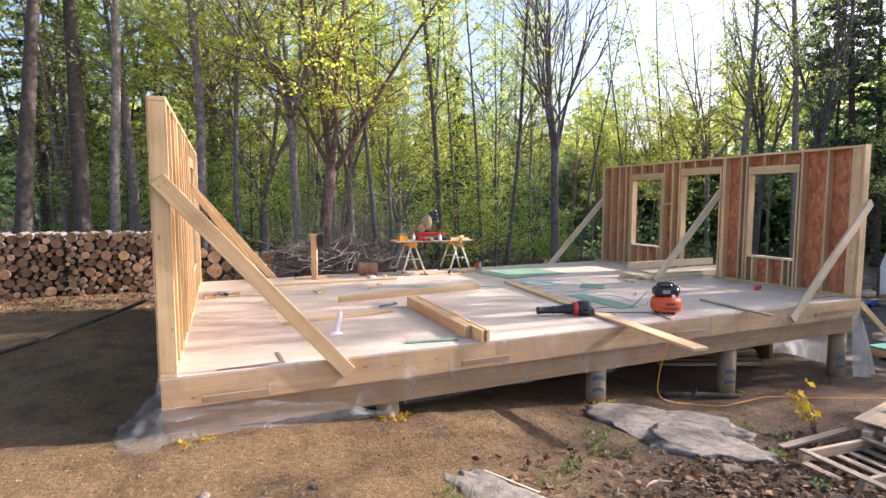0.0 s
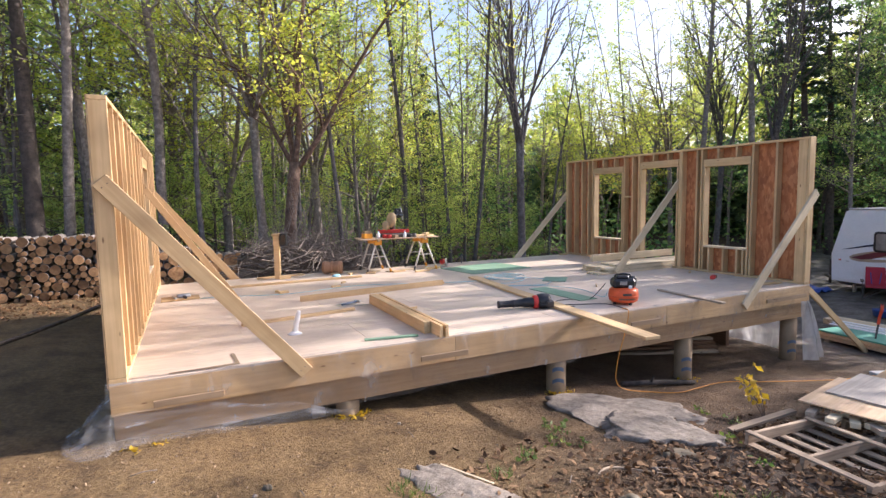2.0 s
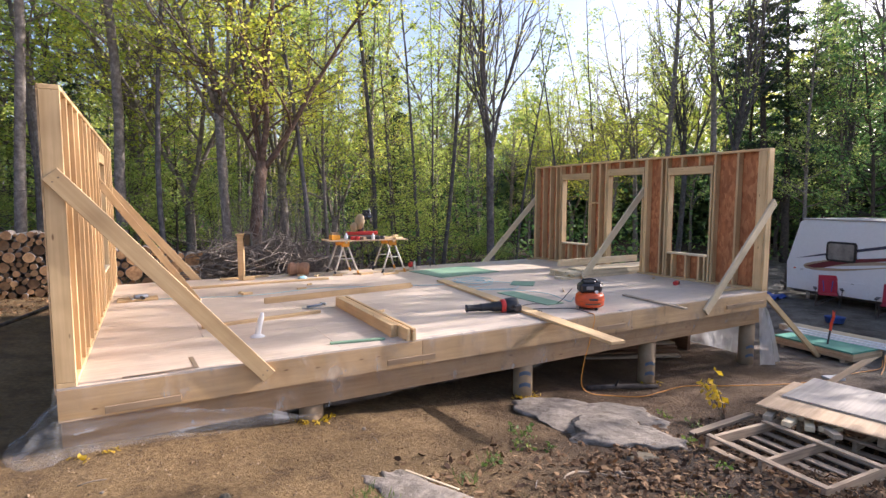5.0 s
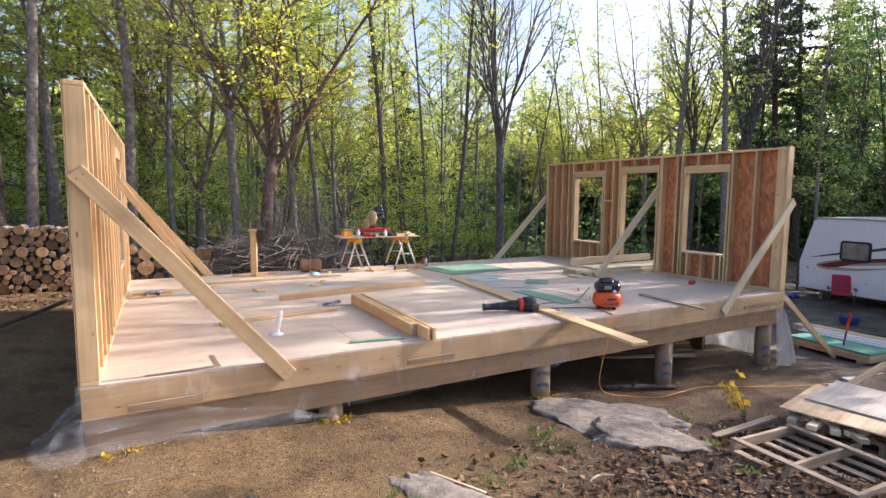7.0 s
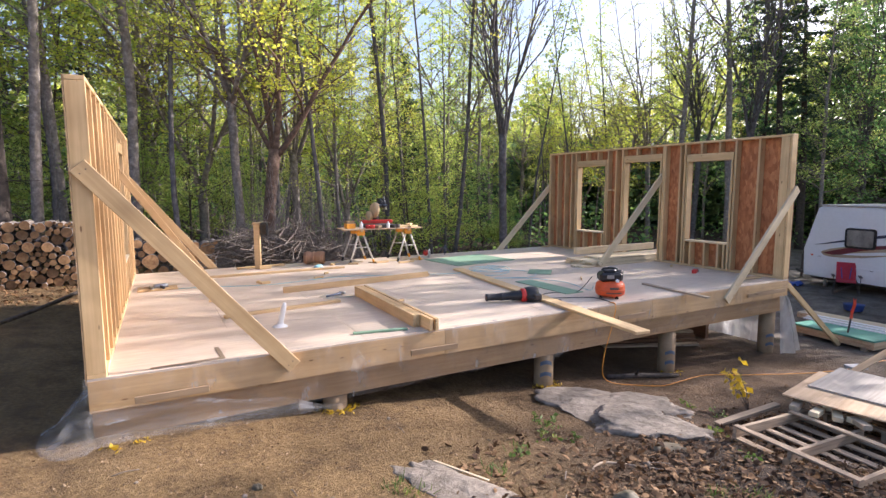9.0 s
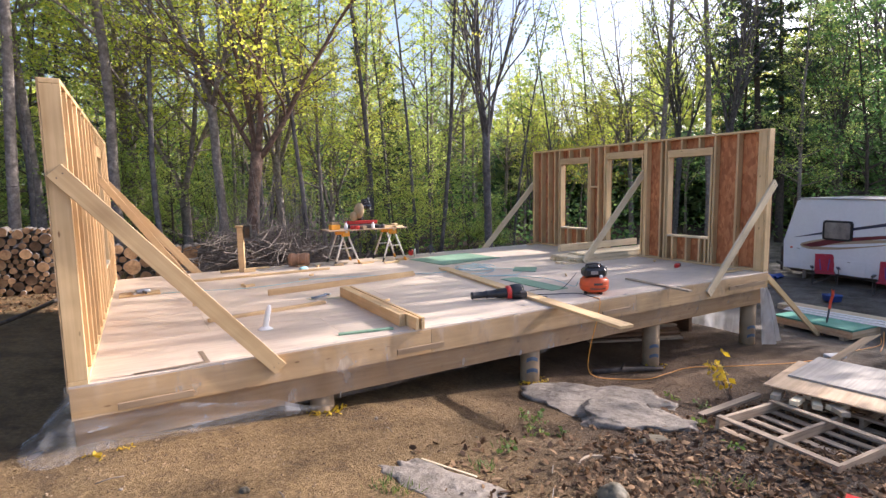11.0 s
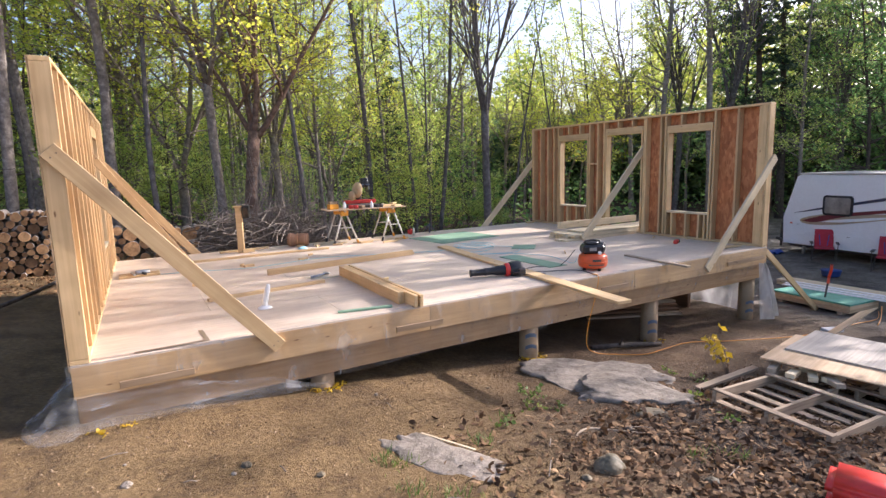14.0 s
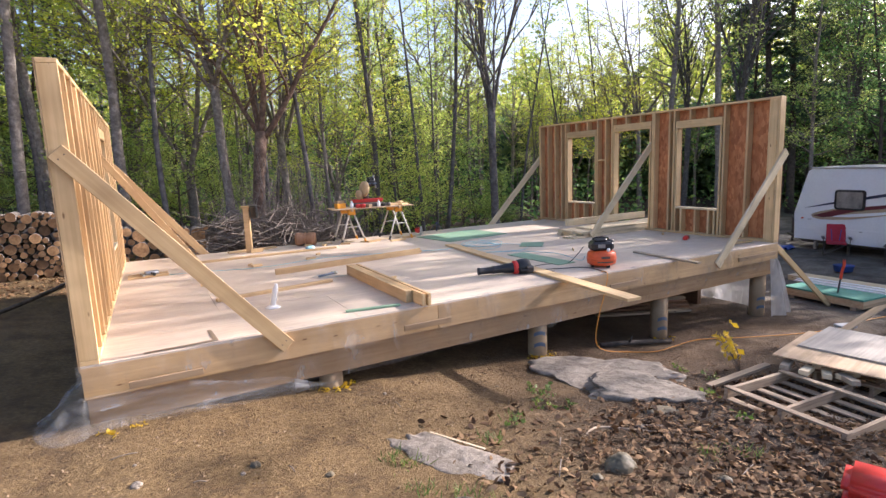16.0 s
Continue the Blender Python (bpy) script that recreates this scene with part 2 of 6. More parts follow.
GRASS = make_leaf("grass_blade", (0.10, 0.17, 0.03), (0.16, 0.25, 0.05), (0.24, 0.30, 0.08), 0.4)
DEAD_LEAF = make_leaf("dead_leaf", (0.05, 0.024, 0.011), (0.15, 0.078, 0.034), (0.36, 0.22, 0.115), 0.15, 0.95)
BARK = mottled("bark", ((0.3, (0.11, 0.09, 0.078)), (0.55, (0.26, 0.22, 0.19)), (0.75, (0.46, 0.41, 0.37))), 9, 0.9, 0.8, 0.03)
BARK_GREY = mottled("grey_bark", ((0.3, (0.06, 0.052, 0.05)), (0.55, (0.14, 0.125, 0.12)), (0.75, (0.26, 0.235, 0.225))), 9, 0.9, 0.8, 0.03)
BARK_RED = mottled("red_brown_bark", ((0.3, (0.07, 0.042, 0.03)), (0.55, (0.17, 0.105, 0.075)), (0.75, (0.30, 0.21, 0.16))), 9, 0.9, 0.8, 0.03)
BARK_DARK = mottled("dark_bark", ((0.3, (0.035, 0.028, 0.024)), (0.7, (0.13, 0.10, 0.08))), 9, 0.9, 0.8, 0.03)
LOG_END = mottled("cut_log_end", ((0.3, (0.26, 0.13, 0.06)), (0.7, (0.62, 0.38, 0.19))), 12, 0.85, 0.3, 0.004, tone=0.62)
BRUSH = mottled("dry_brush", ((0.3, (0.11, 0.09, 0.072)), (0.7, (0.34, 0.28, 0.23))), 12, 0.9, 0.3, 0.01)
ROCK = mottled("granite", ((0.28, (0.145, 0.115, 0.086)), (0.5, (0.26, 0.215, 0.168)), (0.72, (0.375, 0.318, 0.26))), 9, 0.9, 0.8, 0.03, layers=0.22)
ROCK_BROWN = mottled("brown_stone", ((0.35, (0.075, 0.065, 0.042)), (0.65, (0.19, 0.145, 0.085))), 6, 0.7, 0.4, 0.01)
CARDBOARD = mottled("tube_card", ((0.3, (0.25, 0.165, 0.09)), (0.7, (0.40, 0.28, 0.165))), 4, 0.8, 0.2, 0.004)
BLUE_INK = plain("blue_print", (0.10, 0.13, 0.18), 0.7)
WHITE_PAINT = plain("white_gelcoat", (0.80, 0.82, 0.84), 0.35, 0, 0.03)
MAROON = plain("maroon_stripe", (0.16, 0.03, 0.04), 0.35)
TAN_STRIPE = plain("tan_stripe", (0.42, 0.34, 0.24), 0.4)
NAVY = plain("navy_stripe", (0.04, 0.05, 0.09), 0.35)
BLACK = plain("black_plastic", (0.018, 0.018, 0.020), 0.4)
RUBBER = plain("rubber", (0.025, 0.024, 0.023), 0.8)
GREY_METAL = plain("grey_metal", (0.42, 0.42, 0.42), 0.4, 0.8)
STEEL = plain("galvanised_steel", (0.55, 0.55, 0.54), 0.35, 0.9)
DARK_STEEL = plain("dark_steel", (0.10, 0.09, 0.085), 0.5, 0.7)
ORANGE = plain("orange_enamel", (0.66, 0.095, 0.02), 0.42)
RUSTY_STEEL = plain("rusty_steel", (0.27, 0.20, 0.135), 0.6, 0.2)
RED = plain("red_plastic", (0.62, 0.04, 0.03), 0.4)
RED_CLOTH = plain("red_cloth", (0.42, 0.03, 0.05), 0.85)
BLUE_CLOTH = plain("blue_cloth", (0.03, 0.07, 0.26), 0.8)
YELLOW = plain("yellow_plastic", (0.80, 0.34, 0.03), 0.45)
ORANGE_CORD = plain("orange_cord", (0.78, 0.30, 0.03), 0.5)
CYAN_HOSE = plain("pale_blue_hose", (0.30, 0.54, 0.60), 0.45)
GREEN_BOARD = mottled("green_sheathing", ((0.3, (0.17, 0.30, 0.19)), (0.7, (0.27, 0.42, 0.28))), 5, 0.6, 0.15, 0.003)
TEAL_BOARD = mottled("teal_sheathing", ((0.3, (0.06, 0.25, 0.18)), (0.7, (0.10, 0.34, 0.25))), 4, 0.55, 0.1, 0.003)
GREY_BOARD = mottled("grey_panel", ((0.3, (0.40, 0.38, 0.36)), (0.7, (0.55, 0.53, 0.50))), 5, 0.7, 0.2, 0.003)
PLYWOOD = wood("plywood", (0.50, 0.34, 0.20), (0.70, 0.52, 0.34), 0.7, False)
PLYWOOD_GREY = wood("weathered_plywood", (0.34, 0.30, 0.26), (0.52, 0.47, 0.41), 0.8, False)
BARREL = wood("terracotta_staves", (0.36, 0.19, 0.10), (0.50, 0.28, 0.16), 0.7, False)
SAWDUST = plain("sawdust_tan", (0.52, 0.37, 0.20), 0.75)
LEG_PAINT = plain("worn_beige_paint", (0.60, 0.56, 0.48), 0.5)
PVC = plain("white_pvc", (0.78, 0.78, 0.76), 0.35, 0, 0.04)
GLASS_DARK, _n, _l, _p = material("tinted_glass")
_p.inputs["Base Color"].default_value, _p.inputs["Roughness"].default_value = (0.03, 0.028, 0.026, 1), 0.06
CORD_ORANGE_TAPE = plain("orange_ribbon", (0.85, 0.10, 0.03), 0.6)


def make_film(name, thin, mid, thick, crease=(7, 7, 1.3)):
    """Clear polythene: mostly see-through, milky where it creases."""
    m, n, l, p = material(name)
    tr, mix = n.new("ShaderNodeBsdfTransparent"), n.new("ShaderNodeMixShader")
    v = coords(n, l, (1, 1, 0.6), False)
    f = noise_tex(n, l, v, 3.6, 3, 0.5)
    v2 = coords(n, l, crease, False)
    f2 = noise_tex(n, l, v2, 1.5, 3, 0.55)
    r = ramp(n, ((0.42, (thin,) * 3), (0.58, (mid,) * 3), (0.74, (thick,) * 3)))
    l.new(f, r.inputs[0])
    cr = ramp(n, ((0.60, (0.0,) * 3), (0.72, (0.20,) * 3)))
    l.new(f2, cr.inputs[0])
    l.new(mixc(n, l, r.outputs[0], cr.outputs[0], 1.0, "ADD"), mix.inputs[0])
    p.inputs["Base Color"].default_value = (0.80, 0.80, 0.80, 1)
    p.inputs["Roughness"].default_value = 0.14
    bump(n, l, p, f2, 0.9, 0.05)
    tl, half = n.new("ShaderNodeBsdfTranslucent"), n.new("ShaderNodeMixShader")
    tl.inputs["Color"].default_value = (0.85, 0.85, 0.85, 1)
    half.inputs[0].default_value = 0.5
    l.new(p.outputs[0], half.inputs[1])
    l.new(tl.outputs[0], half.inputs[2])
    l.new(tr.outputs[0], mix.inputs[1])
    l.new(half.outputs[0], mix.inputs[2])
    l.new(mix.outputs[0], n["Material Output"].inputs["Surface"])
    return m


FILM = make_film("polythene_film", 0.05, 0.13, 0.48)
FILM_MILKY = make_film("milky_polythene", 0.40, 0.55, 0.75)
FILM_BUNCH = make_film("bunched_polythene", 0.14, 0.26, 0.66, (1.6, 1.6, 9))


# ---- builders ----
def thing(name, label, category, m=None, group="", kind=""):
    ob = new(name)
    ob.empty_display_size = 0.1
    ob.matrix_basis = m if m is not None else Matrix()
    return tagged(ob, label, category, group, kind)


def part(name, bm, mat, parent=None, label="", m=None, smooth=False):
    """Link a bmesh, or a mesh, as one object under a thing or a part."""
    if isinstance(bm, bmesh.types.BMesh):
        me = bpy.data.meshes.new(name)
        bm.to_mesh(me)
        bm.free()
        me.materials.append(mat)
        if smooth:
            for f in me.polygons:
                f.use_smooth = True
    else:
        me = bm
    ob = new(name, me)
    if parent is not None:
        ob.parent = parent
    if m is not None:
        ob.matrix_basis = m
    return tagged(ob, label)


def box(bm, lo, hi, bevel=0.0):
    r = bmesh.ops.create_cube(bm, size=1.0)
    vs = r["verts"]
    for v in vs:
        v.co = Vector([lo[i] + (v.co[i] + 0.5) * (hi[i] - lo[i]) for i in range(3)])
    if bevel:
        es = list({e for v in vs for e in v.link_edges})
        bmesh.ops.bevel(bm, geom=es, offset=bevel, segments=1, affect="EDGES")
    return bm


def new_box(lo, hi, bevel=0.0):
    return box(bmesh.new(), lo, hi, bevel)


def tube(bm, pts, radii, sides=8, cap=True):
    """A round bar through the points."""
    rings = []
    for i, p in enumerate(pts):
        p = Vector(p)
        d = (Vector(pts[min(i + 1, len(pts) - 1)]) - Vector(pts[max(i - 1, 0)])).normalized()
        a = d.orthogonal().normalized() if abs(d.z) > 0.9 else d.cross(Vector((0, 0, 1))).normalized()
        b = d.cross(a)
        r = radii[i] if isinstance(radii, (list, tuple)) else radii
        rings.append([bm.verts.new(p + r * (math.cos(k * math.tau / sides) * a + math.sin(k * math.tau / sides) * b)) for k in range(sides)])
    for r0, r1 in zip(rings, rings[1:]):
        for k in range(sides):
            bm.faces.new((r0[k], r0[(k + 1) % sides], r1[(k + 1) % sides], r1[k]))
    if cap:
        bm.faces.new(rings[0][::-1])
        bm.faces.new(rings[-1])
    return bm


def lathe(bm, profile, sides=24, centre=(0, 0, 0)):
    """Turn (radius, z) pairs about z."""
    c = Vector(centre)
    rings = [[bm.verts.new(c + Vector((r * math.cos(k * math.tau / sides), r * math.sin(k * math.tau / sides), z))) for k in range(sides)] for r, z in profile]
    for r0, r1 in zip(rings, rings[1:]):
        for k in range(sides):
            bm.faces.new((r0[k], r0[(k + 1) % sides], r1[(k + 1) % sides], r1[k]))
    bm.faces.new(rings[0][::-1])
    bm.faces.new(rings[-1])
    return bm


BOARDS = {}


def board_mesh(length, w, t, mat):
    key = (round(length, 3), round(w, 3), round(t, 3), mat.name)
    if key not in BOARDS:
        bm = new_box((-length / 2, -w / 2, -t / 2), (length / 2, w / 2, t / 2), min(0.003, t * 0.2))
        me = bpy.data.meshes.new("board")
        bm.to_mesh(me)
        bm.free()
        me.materials.append(mat)
        BOARDS[key] = me
    return BOARDS[key]


def along(p, q, up):
    """The pose of a board from p to q, its thickness towards up."""
    p, q = Vector(p), Vector(q)
    x = (q - p).normalized()
    z = Vector(up)
    z = (z - z.dot(x) * x).normalized()
    y = z.cross(x)
    return Matrix.Translation((p + q) / 2) @ Matrix((x, y, z)).transposed().to_4x4()


def board(name, p, q, w, t, mat, parent=None, up=(0, 0, 1), label=""):
    return part(name, board_mesh((Vector(q) - Vector(p)).length, w, t, mat), mat, parent, label, along(p, q, up))


def solo_board(name, label, category, p, q, w, t, mat, up=(0, 0, 1), group=""):
    return tagged(board(name, p, q, w, t, mat, None, up), label, category, group)


# ---- ground ----
def interp(x, pts):
    if x <= pts[0][0]:
        return pts[0][1]
    for (a, u), (b, v) in zip(pts, pts[1:]):
        if x <= b:
            k = (x - a) / (b - a)
            k = k * k * (3 - 2 * k)
            return u + (v - u) * k
    return pts[-1][1]


SLOPE = ((-9.0, 0.60), (-1.3, 0.55), (0.0, 0.44), (2.1, 0.28), (4.8, 0.02), (7.2, -0.22), (10.0, -0.30), (12.0, -0.46), (16.0, -0.32), (40.0, -0.2))


def ground_z(x, y):
    z = interp(x, SLOPE)
    if y < 0:
        z += (0.035 + 0.03 * min(1, max(0, x - 2.5))) * min(-y, 9)
    if y > 7:
        z += 0.03 * min(y - 7, 60)
    z += 0.03 * math.exp(-((x - 0.1) / 0.9) ** 2 - ((y - 0.1) / 0.6) ** 2)
    d = noise.noise((x * 0.5, y * 0.5, 0)) * 0.035 + noise.noise((x * 2.1, y * 2.1, 3)) * 0.014
    return z + d


def sheet_axis(lo, hi, near_lo, near_hi, fine, coarse):
    out, x = [], lo
    while x < hi:
        out.append(x)
        x += fine if near_lo <= x < near_hi else coarse
    return out + [hi]


bm = bmesh.new()
XS = sheet_axis(-150, 170, -6, 14, 0.14, 4.0)
YS = sheet_axis(-60, 190, -5.5, 9, 0.14, 4.0)
grid = [[bm.verts.new((x, y, ground_z(x, y) + (0.012 * noise.noise((x * 6, y * 6, 1)) if -6 < x < 14 and -6 < y < 9 else 0))) for y in YS] for x in XS]
for i in range(len(XS) - 1):
    for j in range(len(YS) - 1):
        bm.faces.new((grid[i][j], grid[i + 1][j], grid[i + 1][j + 1], grid[i][j + 1]))
tagged(part("ground", bm, GROUND, smooth=True), "sandy brown bare soil with leaf litter and gravel", "ground", kind="structure")

# ---- platform ----
W, D, TOP = 10.06, 6.15, 1.0
INNER = 9.905
platform = thing("floor_platform", "raised timber floor platform on round concrete tube piers", "platform", Matrix(), "", "structure")
for side_y in (0.019, D - 0.019):
    for k in range(3):
        x0, x1 = 0.0 + k * W / 3, (k + 1) * W / 3 - 0.003
        board("rim_joist", (x0, side_y, 0.845), (x1, side_y, 0.845), 0.27, 0.038, RIM_PINE, platform, (0, 1, 0))
for side_x in (0.019, W - 0.019):
    board("rim_joist", (side_x, 0.04, 0.845), (side_x, D - 0.04, 0.845), 0.27, 0.038, PINE, platform, (1, 0, 0))
for k in range(1, 25):
    x = k * 0.4064
    board("joist", (x, 0.042, 0.845), (x, D - 0.042, 0.845), 0.27, 0.038, PINE, platform, (1, 0, 0))
for y in (0.075, 3.07, 5.97):
    for off in (0.0, 0.040, 0.080):
        board("beam_ply", (0.01, y + off, 0.575), (W - 0.01, y + off, 0.575), 0.26, 0.038, BEAM_WOOD, platform, (0, 1, 0))
    for x in (0.35, 2.14, 4.93, 7.30, 9.86):
        if x < 1 and y < 1:
            continue
        g = ground_z(x, y)
        pier = part("pier", lathe(bmesh.new(), ((0.125, -0.35), (0.125, 0.445 - g), (0.118, 0.446 - g)), 28), CARDBOARD, platform, "brown cardboard concrete form tube", Matrix.Translation((x, y + (0.13 if y < 1 else 0.02), g)), True)
        for zz in (0.12, 0.27):
            if zz < 0.36 - g:
                bm = bmesh.new()
                vs = [[bm.verts.new((0.1262 * math.cos(a), 0.1262 * math.sin(a), z + 0.03 * math.sin(k * 0.4))) for z in (zz, zz + 0.05)] for k, a in enumerate([-2.6 + i * 0.16 for i in range(9)])]
                for a, b in zip(vs, vs[1:]):
                    bm.faces.new((a[0], b[0], b[1], a[1]))
                part("print_band", bm, BLUE_INK, pier)


# ---- framed walls ----
def wall_frame(name, label, m, studs, cripples, openings, sheets, length, sign, skin, skin_label):
    """A stud wall along local y; its inner face is at local x = 0 and its boards run towards sign * x. studs: (y, flat)."""
    w = thing(name, label, "wall frame", m, "", "structure")
    a, b, h, t = 0.0, 0.140, 2.44, 0.038
    c = sign * (a + b) / 2
    board("bottom_plate", (c, 0, 0.021), (c, length, 0.021), b, t, PINE, w, (0, 0, 1))
    board("top_plate", (c, 0, h - 0.019), (c, length, h - 0.019), b, t, PINE, w, (0, 0, 1))
    for y, flat in studs:
        if flat:
            board("flat_stud", (sign * 0.019, y, 0.042), (sign * 0.019, y, h - 0.04), b, t, PINE, w, (1, 0, 0))
        else:
            board("stud", (c, y, 0.042), (c, y, h - 0.04), b, t, PINE, w, (0, 1, 0))
    for y, z0, z1 in cripples:
        board("cripple_stud", (c, y, z0), (c, y, z1), b, t, PINE, w, (0, 1, 0))
    for y0, y1, z0, z1 in openings:
        for y in (y0 - 0.020, y1 + 0.020):
            board("jack_stud", (c, y, 0.042), (c, y, z1), b, t, PINE, w, (0, 1, 0))
        board("header", (sign * 0.019, y0 - 0.04, z1 + 0.0725), (sign * 0.019, y1 + 0.04, z1 + 0.0725), 0.140, t, PINE, w, (1, 0, 0))
        board("header", (sign * 0.121, y0 - 0.04, z1 + 0.0725), (sign * 0.121, y1 + 0.04, z1 + 0.0725), 0.140, t, PINE, w, (1, 0, 0))
        if z0 > 0.1:
            board("sill_plate", (c, y0, z0 - 0.019), (c, y1, z0 - 0.019), b, t, PINE_PALE, w, (0, 0, 1))
    for y0, y1, z0, z1 in sheets:
        x0, x1 = sorted((sign * 0.142, sign * 0.153))
        part("sheathing_panel", new_box((x0, y0 + 0.0015, z0), (x1, y1 - 0.0015, z1), 0.001), skin, w, skin_label)
    return w


H1 = 2.44
op_right = [(1.06, 1.95, 0.53, 2.06), (2.62, 3.56, 0.0, 2.11), (4.16, 5.06, 0.52, 2.06)]
studs_right = [(0.019, 0), (0.115, 1), (0.55, 0), (0.98, 0), (2.03, 0), (2.14, 0), (2.50, 0), (2.54, 0), (3.64, 0), (3.83, 0), (4.08, 0), (5.14, 0), (5.30, 0), (5.53, 0), (5.80, 0), (6.09, 0), (6.13, 0)]
cr_right = []
for y0, y1, z0, z1 in op_right:
    for y in (y0 + 0.24, y0 + 0.62):
        cr_right.append((y, z1 + 0.148, H1 - 0.04))
for y in (1.12, 1.24, 1.52, 1.83, 4.22, 4.50, 4.82):
    cr_right.append((y, 0.042, 0.49))
sh_right = [(0.0, 1.06, -0.05, H1), (1.06, 1.95, -0.05, 0.52), (1.06, 1.95, 2.06, H1), (1.95, 2.62, -0.05, H1), (2.62, 3.56, 2.11, H1), (3.56, 4.16, -0.05, H1),
            (4.16, 5.06, -0.05, 0.51), (4.16, 5.06, 2.06, H1), (5.06, D, -0.05, H1)]
right_wall = wall_frame("wall_frame_right", "pine stud wall frame with three openings and orange sheathing", Matrix.Translation((INNER, 0, TOP)), studs_right, cr_right, op_right, sh_right, D, 1, OSB, "orange-brown oriented strand board")
board("blocking", (0.07, 3.85, 1.5), (0.07, 4.06, 1.5), 0.14, 0.038, PINE, right_wall, (0, 0, 1))

LEFT_M = Matrix.Translation((0.14, 0, TOP)) @ Matrix.Rotation(radians(LEFT_YAW), 4, "Z")
op_left = [(3.55, 4.45, 0.55, 2.06)]
studs_left = [(0.019, 0)] + [(0.4064 * k, 0) for k in range(1, 16) if not 3.5 < 0.4064 * k < 4.5] + [(3.49, 0), (4.51, 0), (6.13, 0)]
cr_left = [(3.85, 0.042, 0.51), (4.2, 0.042, 0.51), (3.85, 2.21, H1 - 0.04), (4.2, 2.21, H1 - 0.04)]
sh_left = [(0.0, 1.22, -0.05, H1), (1.22, 2.44, -0.05, H1), (2.44, 3.55, -0.05, H1), (3.55, 4.45, -0.05, 0.54), (3.55, 4.45, 2.06, H1), (4.45, D, -0.05, H1)]
left_wall = wall_frame("wall_frame_left", "pine stud wall frame with one window opening", LEFT_M, studs_left, cr_left, op_left, sh_left, D, -1, OSB_SUNLIT, "oriented strand board, coloured tan as if sunlit")

# ---- floor sheets ----
deck = thing("subfloor_deck", "pale plywood subfloor sheets, sawdusty and sunlit", "floor", Matrix(), "", "structure")
for r in range(6):
    y0, y1 = r * 1.2192, min(D, (r + 1) * 1.2192)
    if y1 - y0 < 0.1:
        continue
    x = 0.0
    first = True
    while x < W - 0.01:
        x1 = min(W, x + (1.2192 if first and r % 2 else 2.4384))
        first = False
        part("subfloor_sheet", new_box((-(x1 - x) / 2 + 0.0015, -(y1 - y0) / 2 + 0.0015, -0.019), ((x1 - x) / 2 - 0.0015, (y1 - y0) / 2 - 0.0015, 0), 0.0012), SUBFLOOR, deck, "", Matrix.Translation(((x + x1) / 2, (y0 + y1) / 2, TOP)))
        x = x1


# ---- woods ----
def leaf_mesh(name, centres, size, mat, rng, droop=0.0, aspect=1.7, flat=0.0):
    """Many small folded leaves, one island each; flat: how far they lie level, in sprays."""
    k = len(centres)
    c = np.asarray(centres, dtype=float)
    a = rng.normal(size=(k, 3))
    a[:, 2] *= 0.6 * (1 - 0.6 * flat)
    a[:, 2] -= droop
    a /= np.linalg.norm(a, axis=1)[:, None]
    b = rng.normal(size=(k, 3))
    b = b * (1 - 0.45 * flat) + np.cross(np.array([0, 0, 1.0]), a) * 1.6 * flat
    b -= (b * a).sum(1)[:, None] * a
    b /= np.linalg.norm(b, axis=1)[:, None]
    s = size * rng.uniform(0.6, 1.35, size=(k, 1))
    nrm = np.cross(a, b)
    tip, base = c + a * s * aspect / 2, c - a * s * aspect / 2
    l1, r1 = c + b * s * 0.5 + nrm * s * 0.15, c - b * s * 0.5 + nrm * s * 0.15
    verts = np.stack([base, l1, tip, r1], 1).reshape(-1, 3)
    i = np.arange(k)[:, None] * 4
    faces = np.concatenate([i + np.array([0, 1, 2]), i + np.array([0, 2, 3])], 1).reshape(-1, 3)
    me = bpy.data.meshes.new(name)
    me.from_pydata(verts.tolist(), [], faces.tolist())
    me.materials.append(mat)
    return me


def bent(p, d, length, steps, rng, wobble, rise):
    """Points of a limb that wanders from p along d."""
    pts, p, d = [Vector(p)], Vector(p), Vector(d).normalized()
    for _ in range(steps):
        d = (d + Vector(rng.normal(size=3)) * wobble + Vector((0, 0, rise))).normalized()
        p = p + d * length / steps
        pts.append(p.copy())
    return pts


